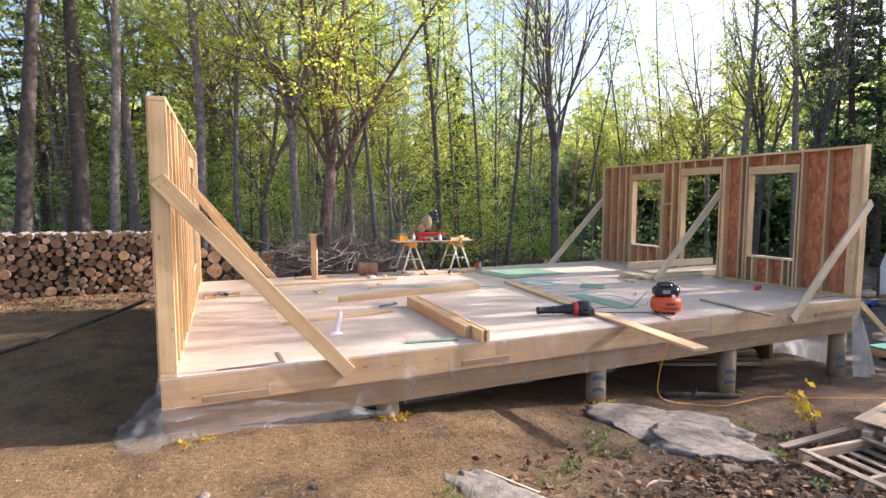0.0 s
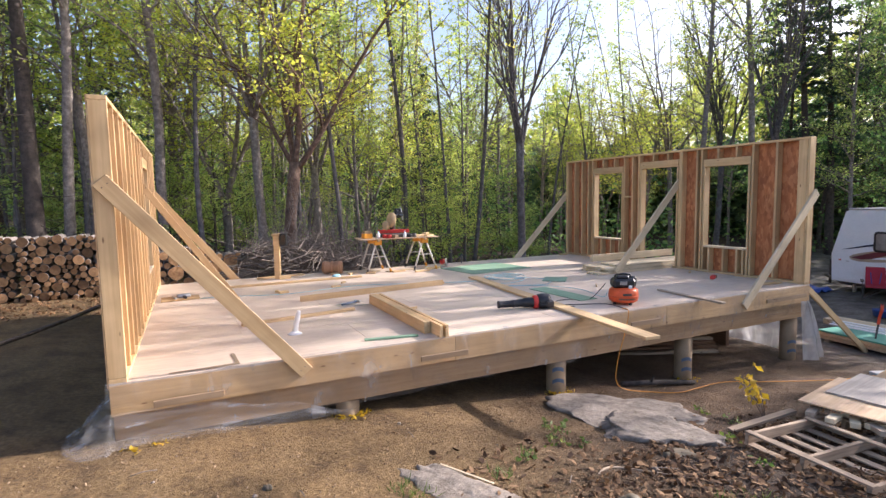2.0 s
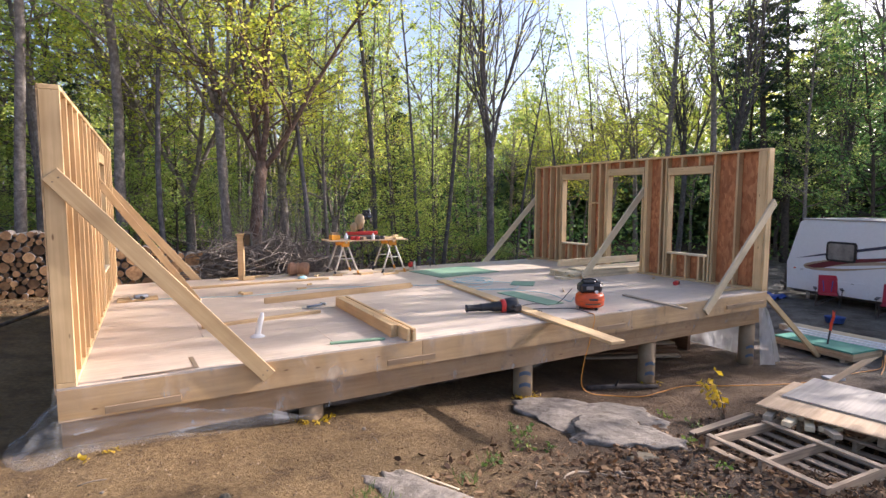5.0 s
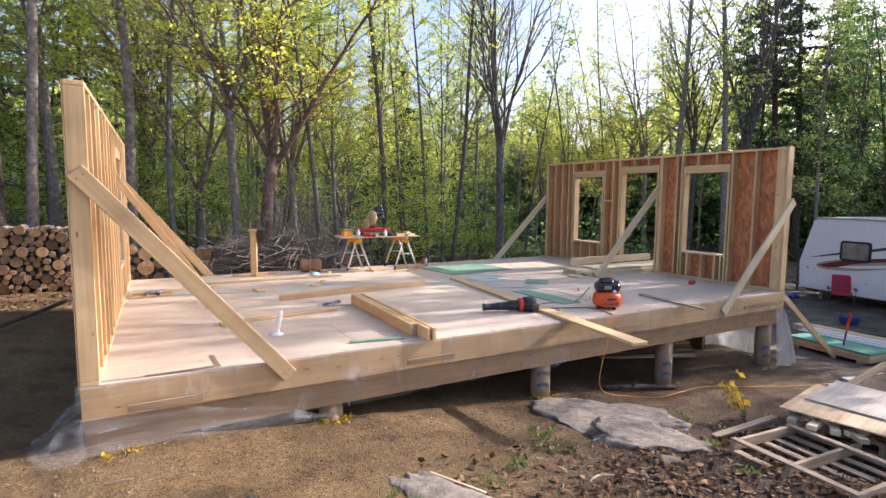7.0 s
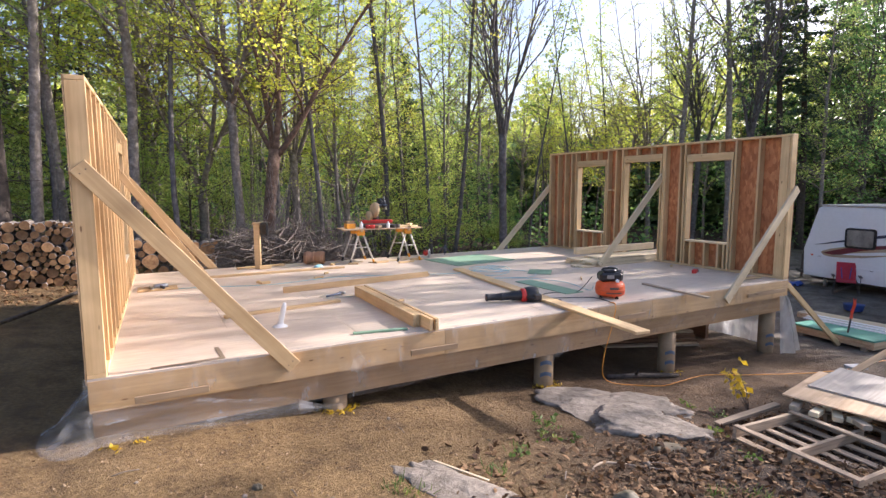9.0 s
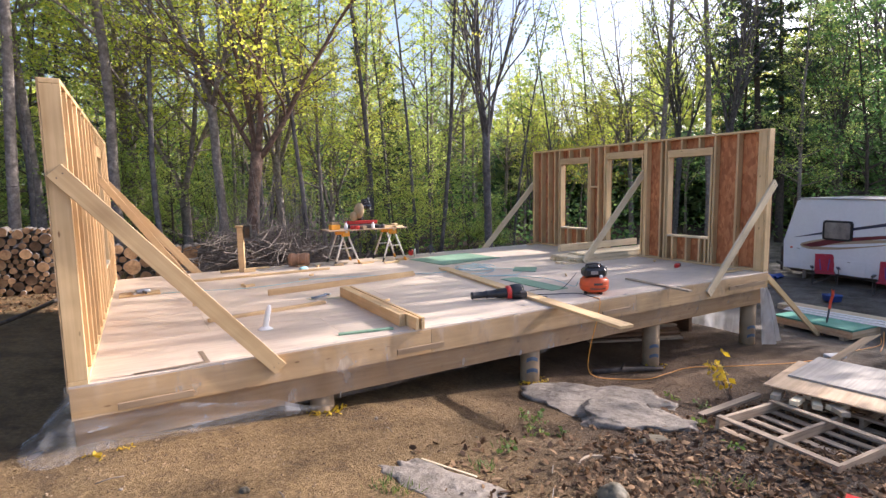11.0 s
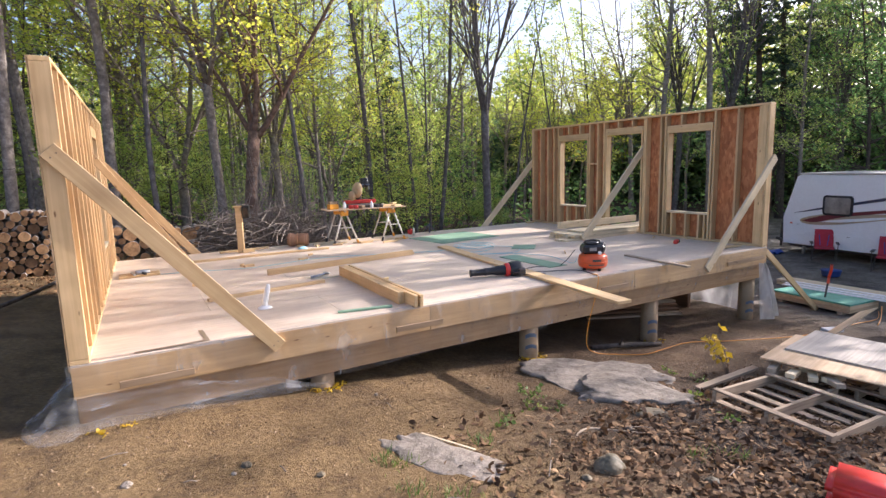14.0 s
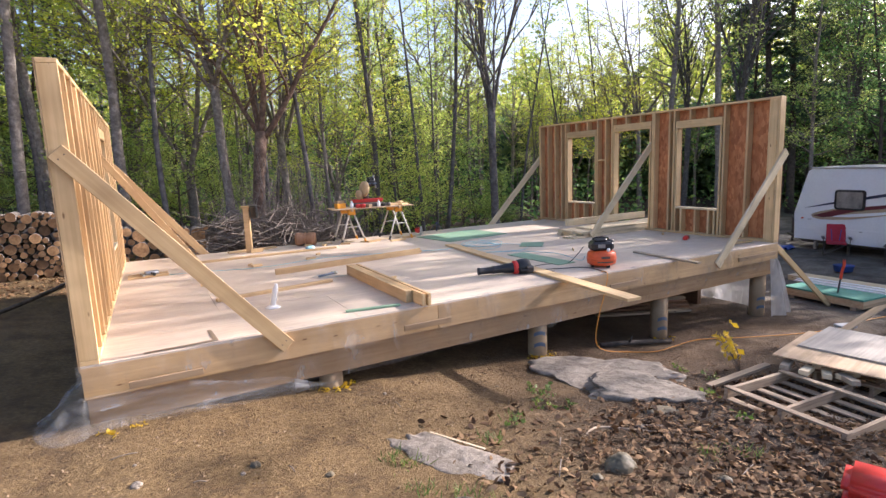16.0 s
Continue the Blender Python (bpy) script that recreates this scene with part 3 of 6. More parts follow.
def make_tree(label, seed, height, radius, first, n_limbs, limb_len, leaves, leaf_size, leaf_mat, bark, spread=0.35, stems=1, lean=0.02, rise=0.05, crown_from=0.0, twigs=3):
    rng = np.random.default_rng(seed)
    t = thing("tree", label, "tree", Matrix(), "woodland trees")
    bm, ends = bmesh.new(), []
    for s in range(stems):
        ang = s * math.tau / max(stems, 1) + rng.uniform(0, 1)
        d = Vector((math.cos(ang) * (0.16 if stems > 1 else lean), math.sin(ang) * (0.16 if stems > 1 else lean), 1))
        hh = height * (1 if s == 0 else rng.uniform(0.75, 0.98))
        base = Vector((math.cos(ang), math.sin(ang), 0)) * (radius * 0.8 if stems > 1 else 0) - Vector((0, 0, 0.3))
        axis = bent(base, d, hh, 14, rng, 0.028, 0.01 if stems == 1 else 0.02)
        rr = radius * (1 if stems == 1 else 0.72)
        radii = [rr * (1.35 if i == 0 else 1.0) * (1 - 0.92 * (i / 14) ** 1.1) + 0.008 for i in range(15)]
        tube(bm, axis, radii, 9)
        for k in range(n_limbs // stems):
            f = first + (0.97 - first) * (k + rng.uniform(0, 1)) / (n_limbs / stems)
            i = min(13, int(f * 14))
            p0 = axis[i].lerp(axis[i + 1], f * 14 - i)
            az = rng.uniform(0, math.tau)
            ln = limb_len * (1.15 - f * 0.75) * rng.uniform(0.6, 1.2)
            up = spread + rng.uniform(-0.15, 0.35)
            limb = bent(p0, (math.cos(az), math.sin(az), up), ln, 5, rng, 0.13, rise)
            r0 = min(radii[i] * 0.5, 0.012 + 0.012 * ln)
            tube(bm, limb, [r0 * (1 - 0.85 * j / 5) + 0.002 for j in range(6)], 5, False)
            ends.append((limb, ln))
            for _ in range(twigs):
                j = rng.integers(1, 5)
                az2 = az + rng.uniform(-1.2, 1.2)
                tw = bent(limb[j], (math.cos(az2), math.sin(az2), up + rng.uniform(-0.2, 0.4)), ln * rng.uniform(0.25, 0.55), 3, rng, 0.16, rise)
                tube(bm, tw, [r0 * 0.45, r0 * 0.3, r0 * 0.2, 0.002], 4, False)
                ends.append((tw, ln * 0.4))
    part("trunk", bm, bark, t, "", None, True)
    if leaves:
        w = np.array([e[1] for e in ends])
        w = w / w.sum()
        cs = []
        for idx, cnt in enumerate(rng.multinomial(leaves, w)):
            limb, ln = ends[idx]
            for _ in range(cnt):
                u = rng.uniform(0.25, 1.0) * (len(limb) - 1)
                i = min(int(u), len(limb) - 2)
                p = limb[i].lerp(limb[i + 1], u - i)
                cs.append((p.x + rng.normal() * (0.12 + 0.10 * ln), p.y + rng.normal() * (0.12 + 0.10 * ln), p.z + rng.normal() * (0.04 + 0.025 * ln) - 0.03))
        part("crown", leaf_mesh("crown", cs, leaf_size, leaf_mat, rng, 0.12, 1.5, 0.4), leaf_mat, t)
    return t


def vase_maple(label, seed, fork, radius, stems, leaves, leaf_size, leaf_mat, bark, steep=0.0):
    """A short trunk that forks into stems; each stem is (bearing, tilt, length, radius) and carries arching limbs with level sprays."""
    rng = np.random.default_rng(seed)
    t = thing("tree", label, "tree", Matrix(), "woodland trees")
    bm, ends = bmesh.new(), []
    trunk = bent((0, 0, -0.3), (0.02, 0, 1), fork + 0.3, 6, rng, 0.035, 0.0)
    tube(bm, trunk, [radius * k for k in (1.45, 1.1, 1.0, 0.96, 0.94, 0.97, 1.0)], 12)
    for az, tilt, length, r in stems:
        a = radians(az)
        low = trunk[5].lerp(trunk[6], rng.uniform(0.2, 0.9))
        axis = bent(low, (math.cos(a) * tilt, math.sin(a) * tilt, 1), length, 12, rng, 0.075, 0.035)
        radii = [r * (1 - 0.93 * (i / 12) ** 0.9) + 0.006 for i in range(13)]
        tube(bm, axis, radii, 8)
        for k in range(15):
            f = 0.12 + 0.84 * (k + rng.uniform()) / 15
            i = min(11, int(f * 12))
            p0 = axis[i].lerp(axis[i + 1], f * 12 - i)
            az2 = a + rng.uniform(-2.4, 2.4)
            ln = length * 0.42 * (1.1 - 0.75 * f) * rng.uniform(0.5, 1.2)
            limb = bent(p0, (math.cos(az2), math.sin(az2), rng.uniform(0.2, 1.2) + steep), ln, 6, rng, 0.13, 0.02 + 0.03 * steep)
            r0 = min(radii[i] * 0.55, 0.008 + 0.011 * ln)
            tube(bm, limb, [r0 * (1 - 0.85 * j / 6) + 0.002 for j in range(7)], 5, False)
            ends.append((limb, ln))
            for _ in range(4):
                j = int(rng.integers(2, 6))
                az3 = az2 + rng.uniform(-1.3, 1.3)
                tw = bent(limb[j], (math.cos(az3), math.sin(az3), rng.uniform(-0.15, 0.4) + steep), ln * rng.uniform(0.25, 0.5), 3, rng, 0.12, 0.0)
                tube(bm, tw, [r0 * 0.45, r0 * 0.3, r0 * 0.2, 0.002], 4, False)
                ends.append((tw, ln * 0.6))
    part("trunk", bm, bark, t, "", None, True)
    w = np.array([e[1] for e in ends])
    cs = []
    for (limb, ln), cnt in zip(ends, rng.multinomial(leaves, w / w.sum())):
        # leaves sit in bunches along the twig, not in an even haze
        for _ in range(max(1, cnt // 7)):
            u = rng.uniform(0.3, 1.0) * (len(limb) - 1)
            i = min(int(u), len(limb) - 2)
            p = limb[i].lerp(limb[i + 1], u - i)
            sp = 0.10 + 0.05 * ln
            q = (p.x + rng.normal() * sp * 1.3, p.y + rng.normal() * sp * 1.3, p.z + rng.normal() * 0.05)
            for _ in range(7 if cnt >= 7 else cnt):
                cs.append((q[0] + rng.normal() * sp, q[1] + rng.normal() * sp, q[2] + rng.normal() * 0.035))
    part("crown", leaf_mesh("crown", cs, leaf_size, leaf_mat, rng, 0.1, 1.35, 0.45), leaf_mat, t)
    return t


def make_conifer(label, seed, height, radius, bare, leaves, leaf_size):
    rng = np.random.default_rng(seed)
    t = thing("conifer", label, "tree", Matrix(), "dark conifers")
    bm, cs = bmesh.new(), []
    axis = bent((0, 0, -0.3), (0, 0, 1), height, 14, rng, 0.012, 0.02)
    tube(bm, axis, [radius * (1 - 0.95 * i / 14) + 0.008 for i in range(15)], 9)
    n = 70
    for k in range(n):
        f = bare + (0.98 - bare) * k / n
        i = min(13, int(f * 14))
        p0 = axis[i].lerp(axis[i + 1], f * 14 - i)
        az, ln = rng.uniform(0, math.tau), (0.35 + 2.6 * (1 - f)) * rng.uniform(0.7, 1.15)
        limb = bent(p0, (math.cos(az), math.sin(az), -0.05), ln, 4, rng, 0.06, -0.05)
        tube(bm, limb, [0.02, 0.016, 0.012, 0.007, 0.003], 4, False)
        for _ in range(int(leaves / n)):
            u = rng.uniform(0.2, 1) * 4
            i2 = min(int(u), 3)
            p = limb[i2].lerp(limb[i2 + 1], u - i2)
            cs.append((p.x + rng.normal() * 0.14 * ln * 0.6, p.y + rng.normal() * 0.14 * ln * 0.6, p.z - abs(rng.normal()) * 0.10 + 0.04))
    for k in range(26):
        f = bare * rng.uniform(0.15, 1.0)
        i = min(13, int(f * 14))
        p0 = axis[i].lerp(axis[i + 1], f * 14 - i)
        az = rng.uniform(0, math.tau)
        tube(bm, bent(p0, (math.cos(az), math.sin(az), -0.1), rng.uniform(0.5, 1.6), 3, rng, 0.1, -0.02), [0.014, 0.010, 0.006, 0.002], 4, False)
    part("trunk", bm, BARK_DARK, t, "", None, True)
    part("crown", leaf_mesh("crown", cs, leaf_size, NEEDLE, rng, 0.2, 3.2), NEEDLE, t)
    return t


LBL_G = "slender woodland tree in fresh yellow-green spring leaf"
LBL_P = "tall thin tree with sparse budding pale leaves"
LBL_U = "small understorey tree with low bright green leaves"
LBL_B = "bare many-branched tree just coming into bud"
LBL_C = "dark evergreen conifer with dead lower branches"
LBL_W = "wide maple in bright yellow-green young leaf"
protos = {
    "g": [make_tree(LBL_G, 11 + s, 15.5 + s, 0.13, 0.22, 40, 3.4, 4000, 0.078, LEAF, BARK, 0.35) for s in range(4)],
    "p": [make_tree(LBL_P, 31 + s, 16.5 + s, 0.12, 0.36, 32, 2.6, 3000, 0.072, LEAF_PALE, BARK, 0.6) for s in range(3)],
    "u": [make_tree(LBL_U, 51 + s, 7.0 + s, 0.05, 0.14, 34, 2.6, 3400, 0.074, LEAF, BARK_DARK, 0.2) for s in range(3)],
    "d": [make_tree("woodland tree in deep green leaf", 61 + s, 12.5 + s, 0.10, 0.16, 44, 3.0, 4600, 0.09, LEAF_DARK, BARK_DARK, 0.25) for s in range(3)],
    "b": [vase_maple(LBL_B, 71 + s, 4.4, 0.125, [(20 + 97 * k, 0.12 + 0.08 * (k % 3), 9.5 - 0.6 * k, 0.07 - 0.007 * k) for k in range(6)], 1500, 0.05, LEAF_PALE, BARK_GREY, 1.0) for s in range(2)],
    "m": [vase_maple("multi-stemmed maple with young green leaves beside the brush pile", 81, 3.4, 0.17, [(-28, 0.62, 7.5, 0.085), (-70, 0.16, 8.5, 0.09), (95, 0.2, 8.0, 0.075), (152, 0.5, 6.5, 0.07)], 7200, 0.068, LEAF_YOUNG, BARK_RED)],
    "w": [vase_maple(LBL_W, 121 + s, 2.2 + 1.6 * s, 0.15, [(30 + 83 * k + 40 * s, 0.28 + 0.13 * (k % 3), 9.0 + s - 0.4 * k, 0.085 - 0.006 * k) for k in range(4 + s)], 7000, 0.068, LEAF_YOUNG, BARK) for s in range(3)],
    "s": [make_tree("thin dark pole tree with a few high leaves", 101 + s, 11.0 + 1.5 * s, 0.055, 0.5, 14, 1.5, 650, 0.08, LEAF, BARK_GREY, 0.6, lean=0.05) for s in range(3)],
    "e": [make_tree("tall straight trunk with pale flaking bark and high leaves", 141 + s, 17.5 + s, 0.13, 0.30, 34, 2.6, 2400, 0.075, LEAF, BARK, 0.5, lean=0.03) for s in range(3)],
    "c": [make_conifer(LBL_C, 91 + s, 15.0 + 2 * s, 0.19, 0.26 + 0.22 * s, 6500, 0.078) for s in range(2)],
}
used = set()


def plant(kind, i, x, y, scale=1.0, turn=0.0, lean=(0, 0)):
    p = protos[kind][i % len(protos[kind])]
    m = Matrix.Translation((x, y, ground_z(x, y) - 0.02)) @ Euler((radians(lean[0]), radians(lean[1]), 0)).to_matrix().to_4x4() @ Matrix.Rotation(turn, 4, "Z") @ Matrix.Scale(scale, 4)
    if p.name not in used:
        used.add(p.name)
        p.matrix_basis = m
        return p
    return copy_thing(p, m)


EYE0 = Vector((0.55, -5.1))


def polar(az, dist):
    a = radians(az)
    return EYE0.x + dist * math.sin(a), EYE0.y + dist * math.cos(a)


# trees at the clearing's edge: kind, number, bearing, distance, scale, lean
EDGE = (("c", 0, -13.4, 23.0, 0.95, (0, 0)), ("c", 0, -9.6, 26.0, 0.9, (0, 0)), ("w", 0, -12.0, 20.0, 1.0, (0, 0)), ("u", 1, -7.4, 19.5, 1.0, (0, 0)), ("g", 2, -16.5, 21.0, 0.9, (0, 0)), ("c", 1, -15.5, 16.0, 1.0, (0, 3)), ("c", 1, -10.8, 16.0, 1.1, (0, -2)), ("e", 0, -8.8, 16.2, 1.0, (0, 0)), ("e", 1, -6.5, 18.0, 0.9, (0, -1)), ("p", 0, -4.2, 21.0, 0.95, (0, 0)), ("c", 0, -5.0, 25.0, 0.8, (0, 0)),
        ("e", 2, -1.3, 16.5, 1.05, (0, -1.5)), ("s", 1, 2.5, 15.6, 1.25, (0, 0)), ("e", 0, 1.3, 19.5, 0.9, (0, 0)), ("w", 0, 4.6, 18.5, 1.0, (0, 0)), ("w", 2, 8.0, 16.4, 0.85, (0, 0)), ("m", 0, 10.3, 15.4, 1.0, (0, 0)), ("w", 1, 13.5, 20.0, 0.95, (0, 0)), ("w", 2, 0.0, 22.0, 1.05, (0, 0)),
        ("s", 0, 16.2, 15.8, 1.2, (0, 1)), ("c", 0, 24.6, 24.0, 0.62, (0, 0)), ("c", 1, 22.3, 26.0, 0.6, (0, 0)), ("e", 1, 22.4, 19.0, 0.75, (0, 2)), ("p", 2, 24.8, 23.0, 0.7, (0, 0)), ("s", 2, 27.4, 18.5, 1.0, (0, -1)), ("s", 1, 29.7, 19.5, 1.05, (0, 1)), ("w", 0, 18.5, 21.0, 0.8, (0, 0)),
        ("b", 0, 35.2, 18.0, 1.05, (0, 0)), ("g", 2, 28.6, 25.0, 0.85, (0, 0)), ("w", 1, 30.6, 27.0, 1.1, (0, 0)), ("g", 3, 32.4, 26.0, 0.72, (0, 0)), ("p", 1, 33.6, 30.0, 0.68, (0, 0)), ("w", 2, 36.8, 32.0, 0.75, (0, 0)), ("p", 0, 38.8, 29.0, 0.5, (0, 0)), ("w", 0, 43.2, 32.0, 0.8, (0, 0)), ("w", 1, 45.2, 31.0, 0.8, (0, 0)), ("g", 1, 27.0, 27.0, 0.62, (0, 0)), ("g", 0, 38.5, 33.0, 0.50, (0, 0)), ("p", 0, 31.5, 29.0, 0.52, (0, 0)), ("w", 1, 41.0, 30.0, 0.75, (0, 0)),
        ("w", 0, 47.0, 27.0, 0.85, (0, 0)), ("w", 2, 49.5, 28.0, 0.9, (0, 0)), ("p", 2, 44.5, 30.0, 0.55, (0, 0)), ("g", 1, 46.5, 31.0, 0.62, (0, 0)), ("e", 0, 51.4, 24.0, 1.0, (0, 0)), ("b", 1, 53.5, 27.0, 1.0, (0, 0)), ("e", 2, 56.7, 24.5, 1.0, (0, 0)), ("b", 0, 57.8, 26.0, 1.1, (0, 0)), ("g", 3, 54.5, 31.0, 0.75, (0, 0)), ("g", 0, 52.0, 32.0, 0.7, (0, 0)),
        ("d", 0, 59.0, 30.0, 1.0, (0, 0)), ("c", 1, 60.8, 28.0, 0.95, (0, 0)), ("c", 0, 62.3, 29.0, 1.0, (0, 0)), ("d", 1, 61.5, 31.0, 0.95, (0, 0)), ("d", 2, 63.5, 33.0, 1.0, (0, 0)), ("g", 2, 64.0, 27.0, 0.75, (0, 0)), ("d", 0, 67.5, 34.0, 1.0, (0, 0)), ("g", 1, 66.5, 31.0, 0.95, (0, 0)), ("d", 1, 70.0, 30.0, 0.9, (0, 0)), ("d", 1, 68.5, 28.0, 0.85, (0, 0)), ("c", 0, 58.0, 34.0, 0.9, (0, 0)), ("c", 1, 65.0, 35.0, 1.0, (0, 0)), ("c", 0, 72.5, 32.0, 1.0, (0, 0)))
for j, (kind, i, az, dist, sc, ln) in enumerate(EDGE):
    plant(kind, i, *polar(az, dist), sc, 0.0 if kind == "m" else j * 1.7, ln)

rng = np.random.default_rng(5)
spots = []
tries = 0
while len(spots) < 100 and tries < 6000:
    tries += 1
    az = rng.uniform(-26, 82)
    dist = 17.5 + 36 * rng.uniform(0, 1) ** 1.35
    if az > 52 and dist < 27:
        continue
    if 27 < az < 44 and dist < 24:
        continue
    x, y = polar(az, dist)
    if 5.5 < y < 11 and 12 < x < 30:
        continue
    if any((x - a) ** 2 + (y - b) ** 2 < 1.5 ** 2 for a, b in spots):
        continue
    spots.append((x, y))
    k = rng.uniform()
    if az < 28 and rng.uniform() < 0.3:
        continue
    gap = 27 < az < 50
    if az > 55:
        kind = "c" if k < 0.30 else "d" if k < 0.70 else "g"
        sc = rng.uniform(0.75, 1.0)
    elif az < -4:
        kind = "c" if k < 0.15 else "p" if k < 0.40 else "w" if k < 0.55 else "u"
        sc = rng.uniform(0.85, 1.1)
    else:
        kind = "g" if k < 0.28 else "w" if k < 0.52 else "u" if k < 0.68 else "d" if k < 0.76 else "p"
        sc = rng.uniform(0.75, 1.05)
    if gap:
        sc *= 0.55
    if 11 < y < 18 and 8 < x < 40:
        if rng.uniform() < 0.5:
            continue
        kind = "p"
    plant(kind, int(rng.integers(0, 9)), x, y, sc, rng.uniform(0, 6.28), (rng.normal() * 1.2, rng.normal() * 1.2))

# trees east of the clearing, between the sun and the platform
for j, (kind, x, y, sc) in enumerate((("e", 25, -1.5, 1.2), ("s", 27, 0.2, 1.6), ("s", 24.5, 0.3, 1.6), ("b", 29, -2.4, 1.2), ("s", 26, 3.6, 1.6), ("b", 27, -0.6, 1.5), ("b", 29, 5.3, 1.2), ("s", 23.5, -0.2, 1.7), ("s", 25.5, 2.7, 1.7), ("s", 24, -0.6, 1.7), ("d", 16.5, -4.0, 0.5), ("d", 17, -4.8, 0.5), ("d", 16, -5.5, 0.5), ("d", 18, -5.8, 0.55), ("s", 24, -2.9, 1.0), ("b", 22, -7.2, 1.0), ("p", 25, -9.0, 1.0),
                                      ("u", 16.5, -3.7, 0.85), ("u", 18, -4.5, 0.85), ("u", 17, -5.3, 0.8), ("u", 19, -3.5, 0.85), ("p", 27, -6.6, 0.85), ("g", 19.0, -6.6, 0.6), ("d", 22.5, -6.0, 0.6), ("u", 15, -7.2, 0.8), ("g", 20, -10.5, 0.9), ("u", 13, -8.6, 1.1), ("b", 29, 7.2, 1.0), ("g", 30, -9.0, 1.0))):
    plant(kind, j, x, y, sc, j * 2.3)

for j in range(12):
    az, dist = rng.uniform(46, 60), rng.uniform(42, 54)
    plant("p" if j % 3 else "g", j, *polar(az, dist), rng.uniform(0.8, 1.0), j * 1.3)

# leafy saplings along the wood's edge
for _ in range(46):
    az, dist = rng.uniform(-12, 60), rng.uniform(16.8, 25)
    x, y = polar(az, dist)
    if y < 10.5 or (az > 50 and dist < 24):
        continue
    plant("u", int(rng.integers(0, 9)), x, y, rng.uniform(0.55, 1.0) * (0.8 if 28 < az < 47 else 1), rng.uniform(0, 6.28), (rng.normal() * 4, rng.normal() * 4))

# thin poles that fill the woods
for _ in range(110):
    az, dist = rng.uniform(-24, 80), rng.uniform(16.5, 40)
    x, y = polar(az, dist)
    if (az > 50 and dist < 29) or (5.5 < y < 11 and 12 < x < 30) or (y < 9.8):
        continue
    plant("s", int(rng.integers(0, 9)), x, y, rng.uniform(0.75, 1.15) * (0.7 if 28 < az < 45 else 1), rng.uniform(0, 6.28), (rng.normal() * 2.2, rng.normal() * 2.2))

# low growth and far foliage that closes the woods
cs = []
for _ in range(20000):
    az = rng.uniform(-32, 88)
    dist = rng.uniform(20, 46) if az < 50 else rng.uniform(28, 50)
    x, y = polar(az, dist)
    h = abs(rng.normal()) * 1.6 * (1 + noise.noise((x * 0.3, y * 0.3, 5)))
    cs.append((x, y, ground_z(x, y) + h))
# understorey shade is put into the dark leaf colour here
tagged(part("undergrowth", leaf_mesh("undergrowth", cs, 0.13, LEAF_DARK, rng), LEAF_DARK), "green undergrowth between the trunks, darkened in colour for shade", "undergrowth", kind="stuff")
low, high = [], []
for _ in range(52000):
    az = rng.uniform(-40, 95)
    dist = rng.uniform(46, 68)
    x, y = polar(az, dist)
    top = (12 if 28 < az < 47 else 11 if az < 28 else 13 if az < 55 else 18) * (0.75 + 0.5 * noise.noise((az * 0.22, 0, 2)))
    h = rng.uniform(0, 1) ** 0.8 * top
    # low leaves get the shade-darkened colour, high ones the paled one
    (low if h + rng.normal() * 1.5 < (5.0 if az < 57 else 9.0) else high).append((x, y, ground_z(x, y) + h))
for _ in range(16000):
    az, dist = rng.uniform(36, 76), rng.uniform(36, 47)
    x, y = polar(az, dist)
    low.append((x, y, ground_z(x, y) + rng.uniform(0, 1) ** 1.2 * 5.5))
# haze and light on the far crowns are put into this paler leaf colour
tagged(part("far_woods", leaf_mesh("far_woods", high, 0.38, LEAF_PALE, rng), LEAF_PALE), "far treetops in spring green, paled to suggest haze", "woods", kind="stuff")
tagged(part("far_thicket", leaf_mesh("far_thicket", low, 0.5, LEAF_SHADE, rng), LEAF_SHADE), "far thicket between the trunks, shade put into its dark leaves", "woods", kind="stuff")

# ---- braces on the walls ----
BR = "diagonal pine brace nailed to the stud wall"
solo_board("wall_brace", BR + " and rim", "brace", (0.047, -0.022, 2.744), (1.677, -0.022, 0.849), 0.14, 0.038, PINE, (0, 1, 0), "wall braces")
solo_board("wall_brace", BR + " and back rim", "brace", (0.16, D + 0.022, 2.78), (1.66, D + 0.022, 0.88), 0.14, 0.038, PINE, (0, 1, 0), "wall braces")
solo_board("wall_brace", BR + " beside the window", "brace", (0.17, 3.46, 2.80), (1.37, 3.46, 1.03), 0.09, 0.038, PINE, (0, 1, 0), "wall braces")
solo_board("wall_brace", BR + " beside the door opening", "brace", (9.96, 2.585, 2.80), (8.25, 2.585, 1.03), 0.14, 0.034, PINE_PALE, (0, 1, 0), "wall braces")
solo_board("wall_brace", BR + " at the far corner", "brace", (9.98, D + 0.022, 2.61), (8.22, D + 0.022, 0.86), 0.14, 0.038, PINE_PALE, (0, 1, 0), "wall braces")
solo_board("wall_brace", BR + " and front rim", "brace", (10.10, -0.022, 2.54), (8.345, -0.022, 0.80), 0.14, 0.038, PINE_PALE, (0, 1, 0), "wall braces")
for ob in [o for o in scene.objects if o.name.startswith("wall_brace")]:
    half = max(abs(c[0]) for c in ob.bound_box)
    for sx in (-half + 0.06, half - 0.06):
        for sy in (-0.025, 0.03):
            part("nail", lathe(bmesh.new(), ((0.006, 0.0), (0.006, 0.001), (0.004, 0.002)), 8), DARK_STEEL, ob, "", Matrix.Translation((sx, sy, -max(c[2] for c in ob.bound_box) - 0.0005)) @ Matrix.Rotation(math.pi, 4, "X"))
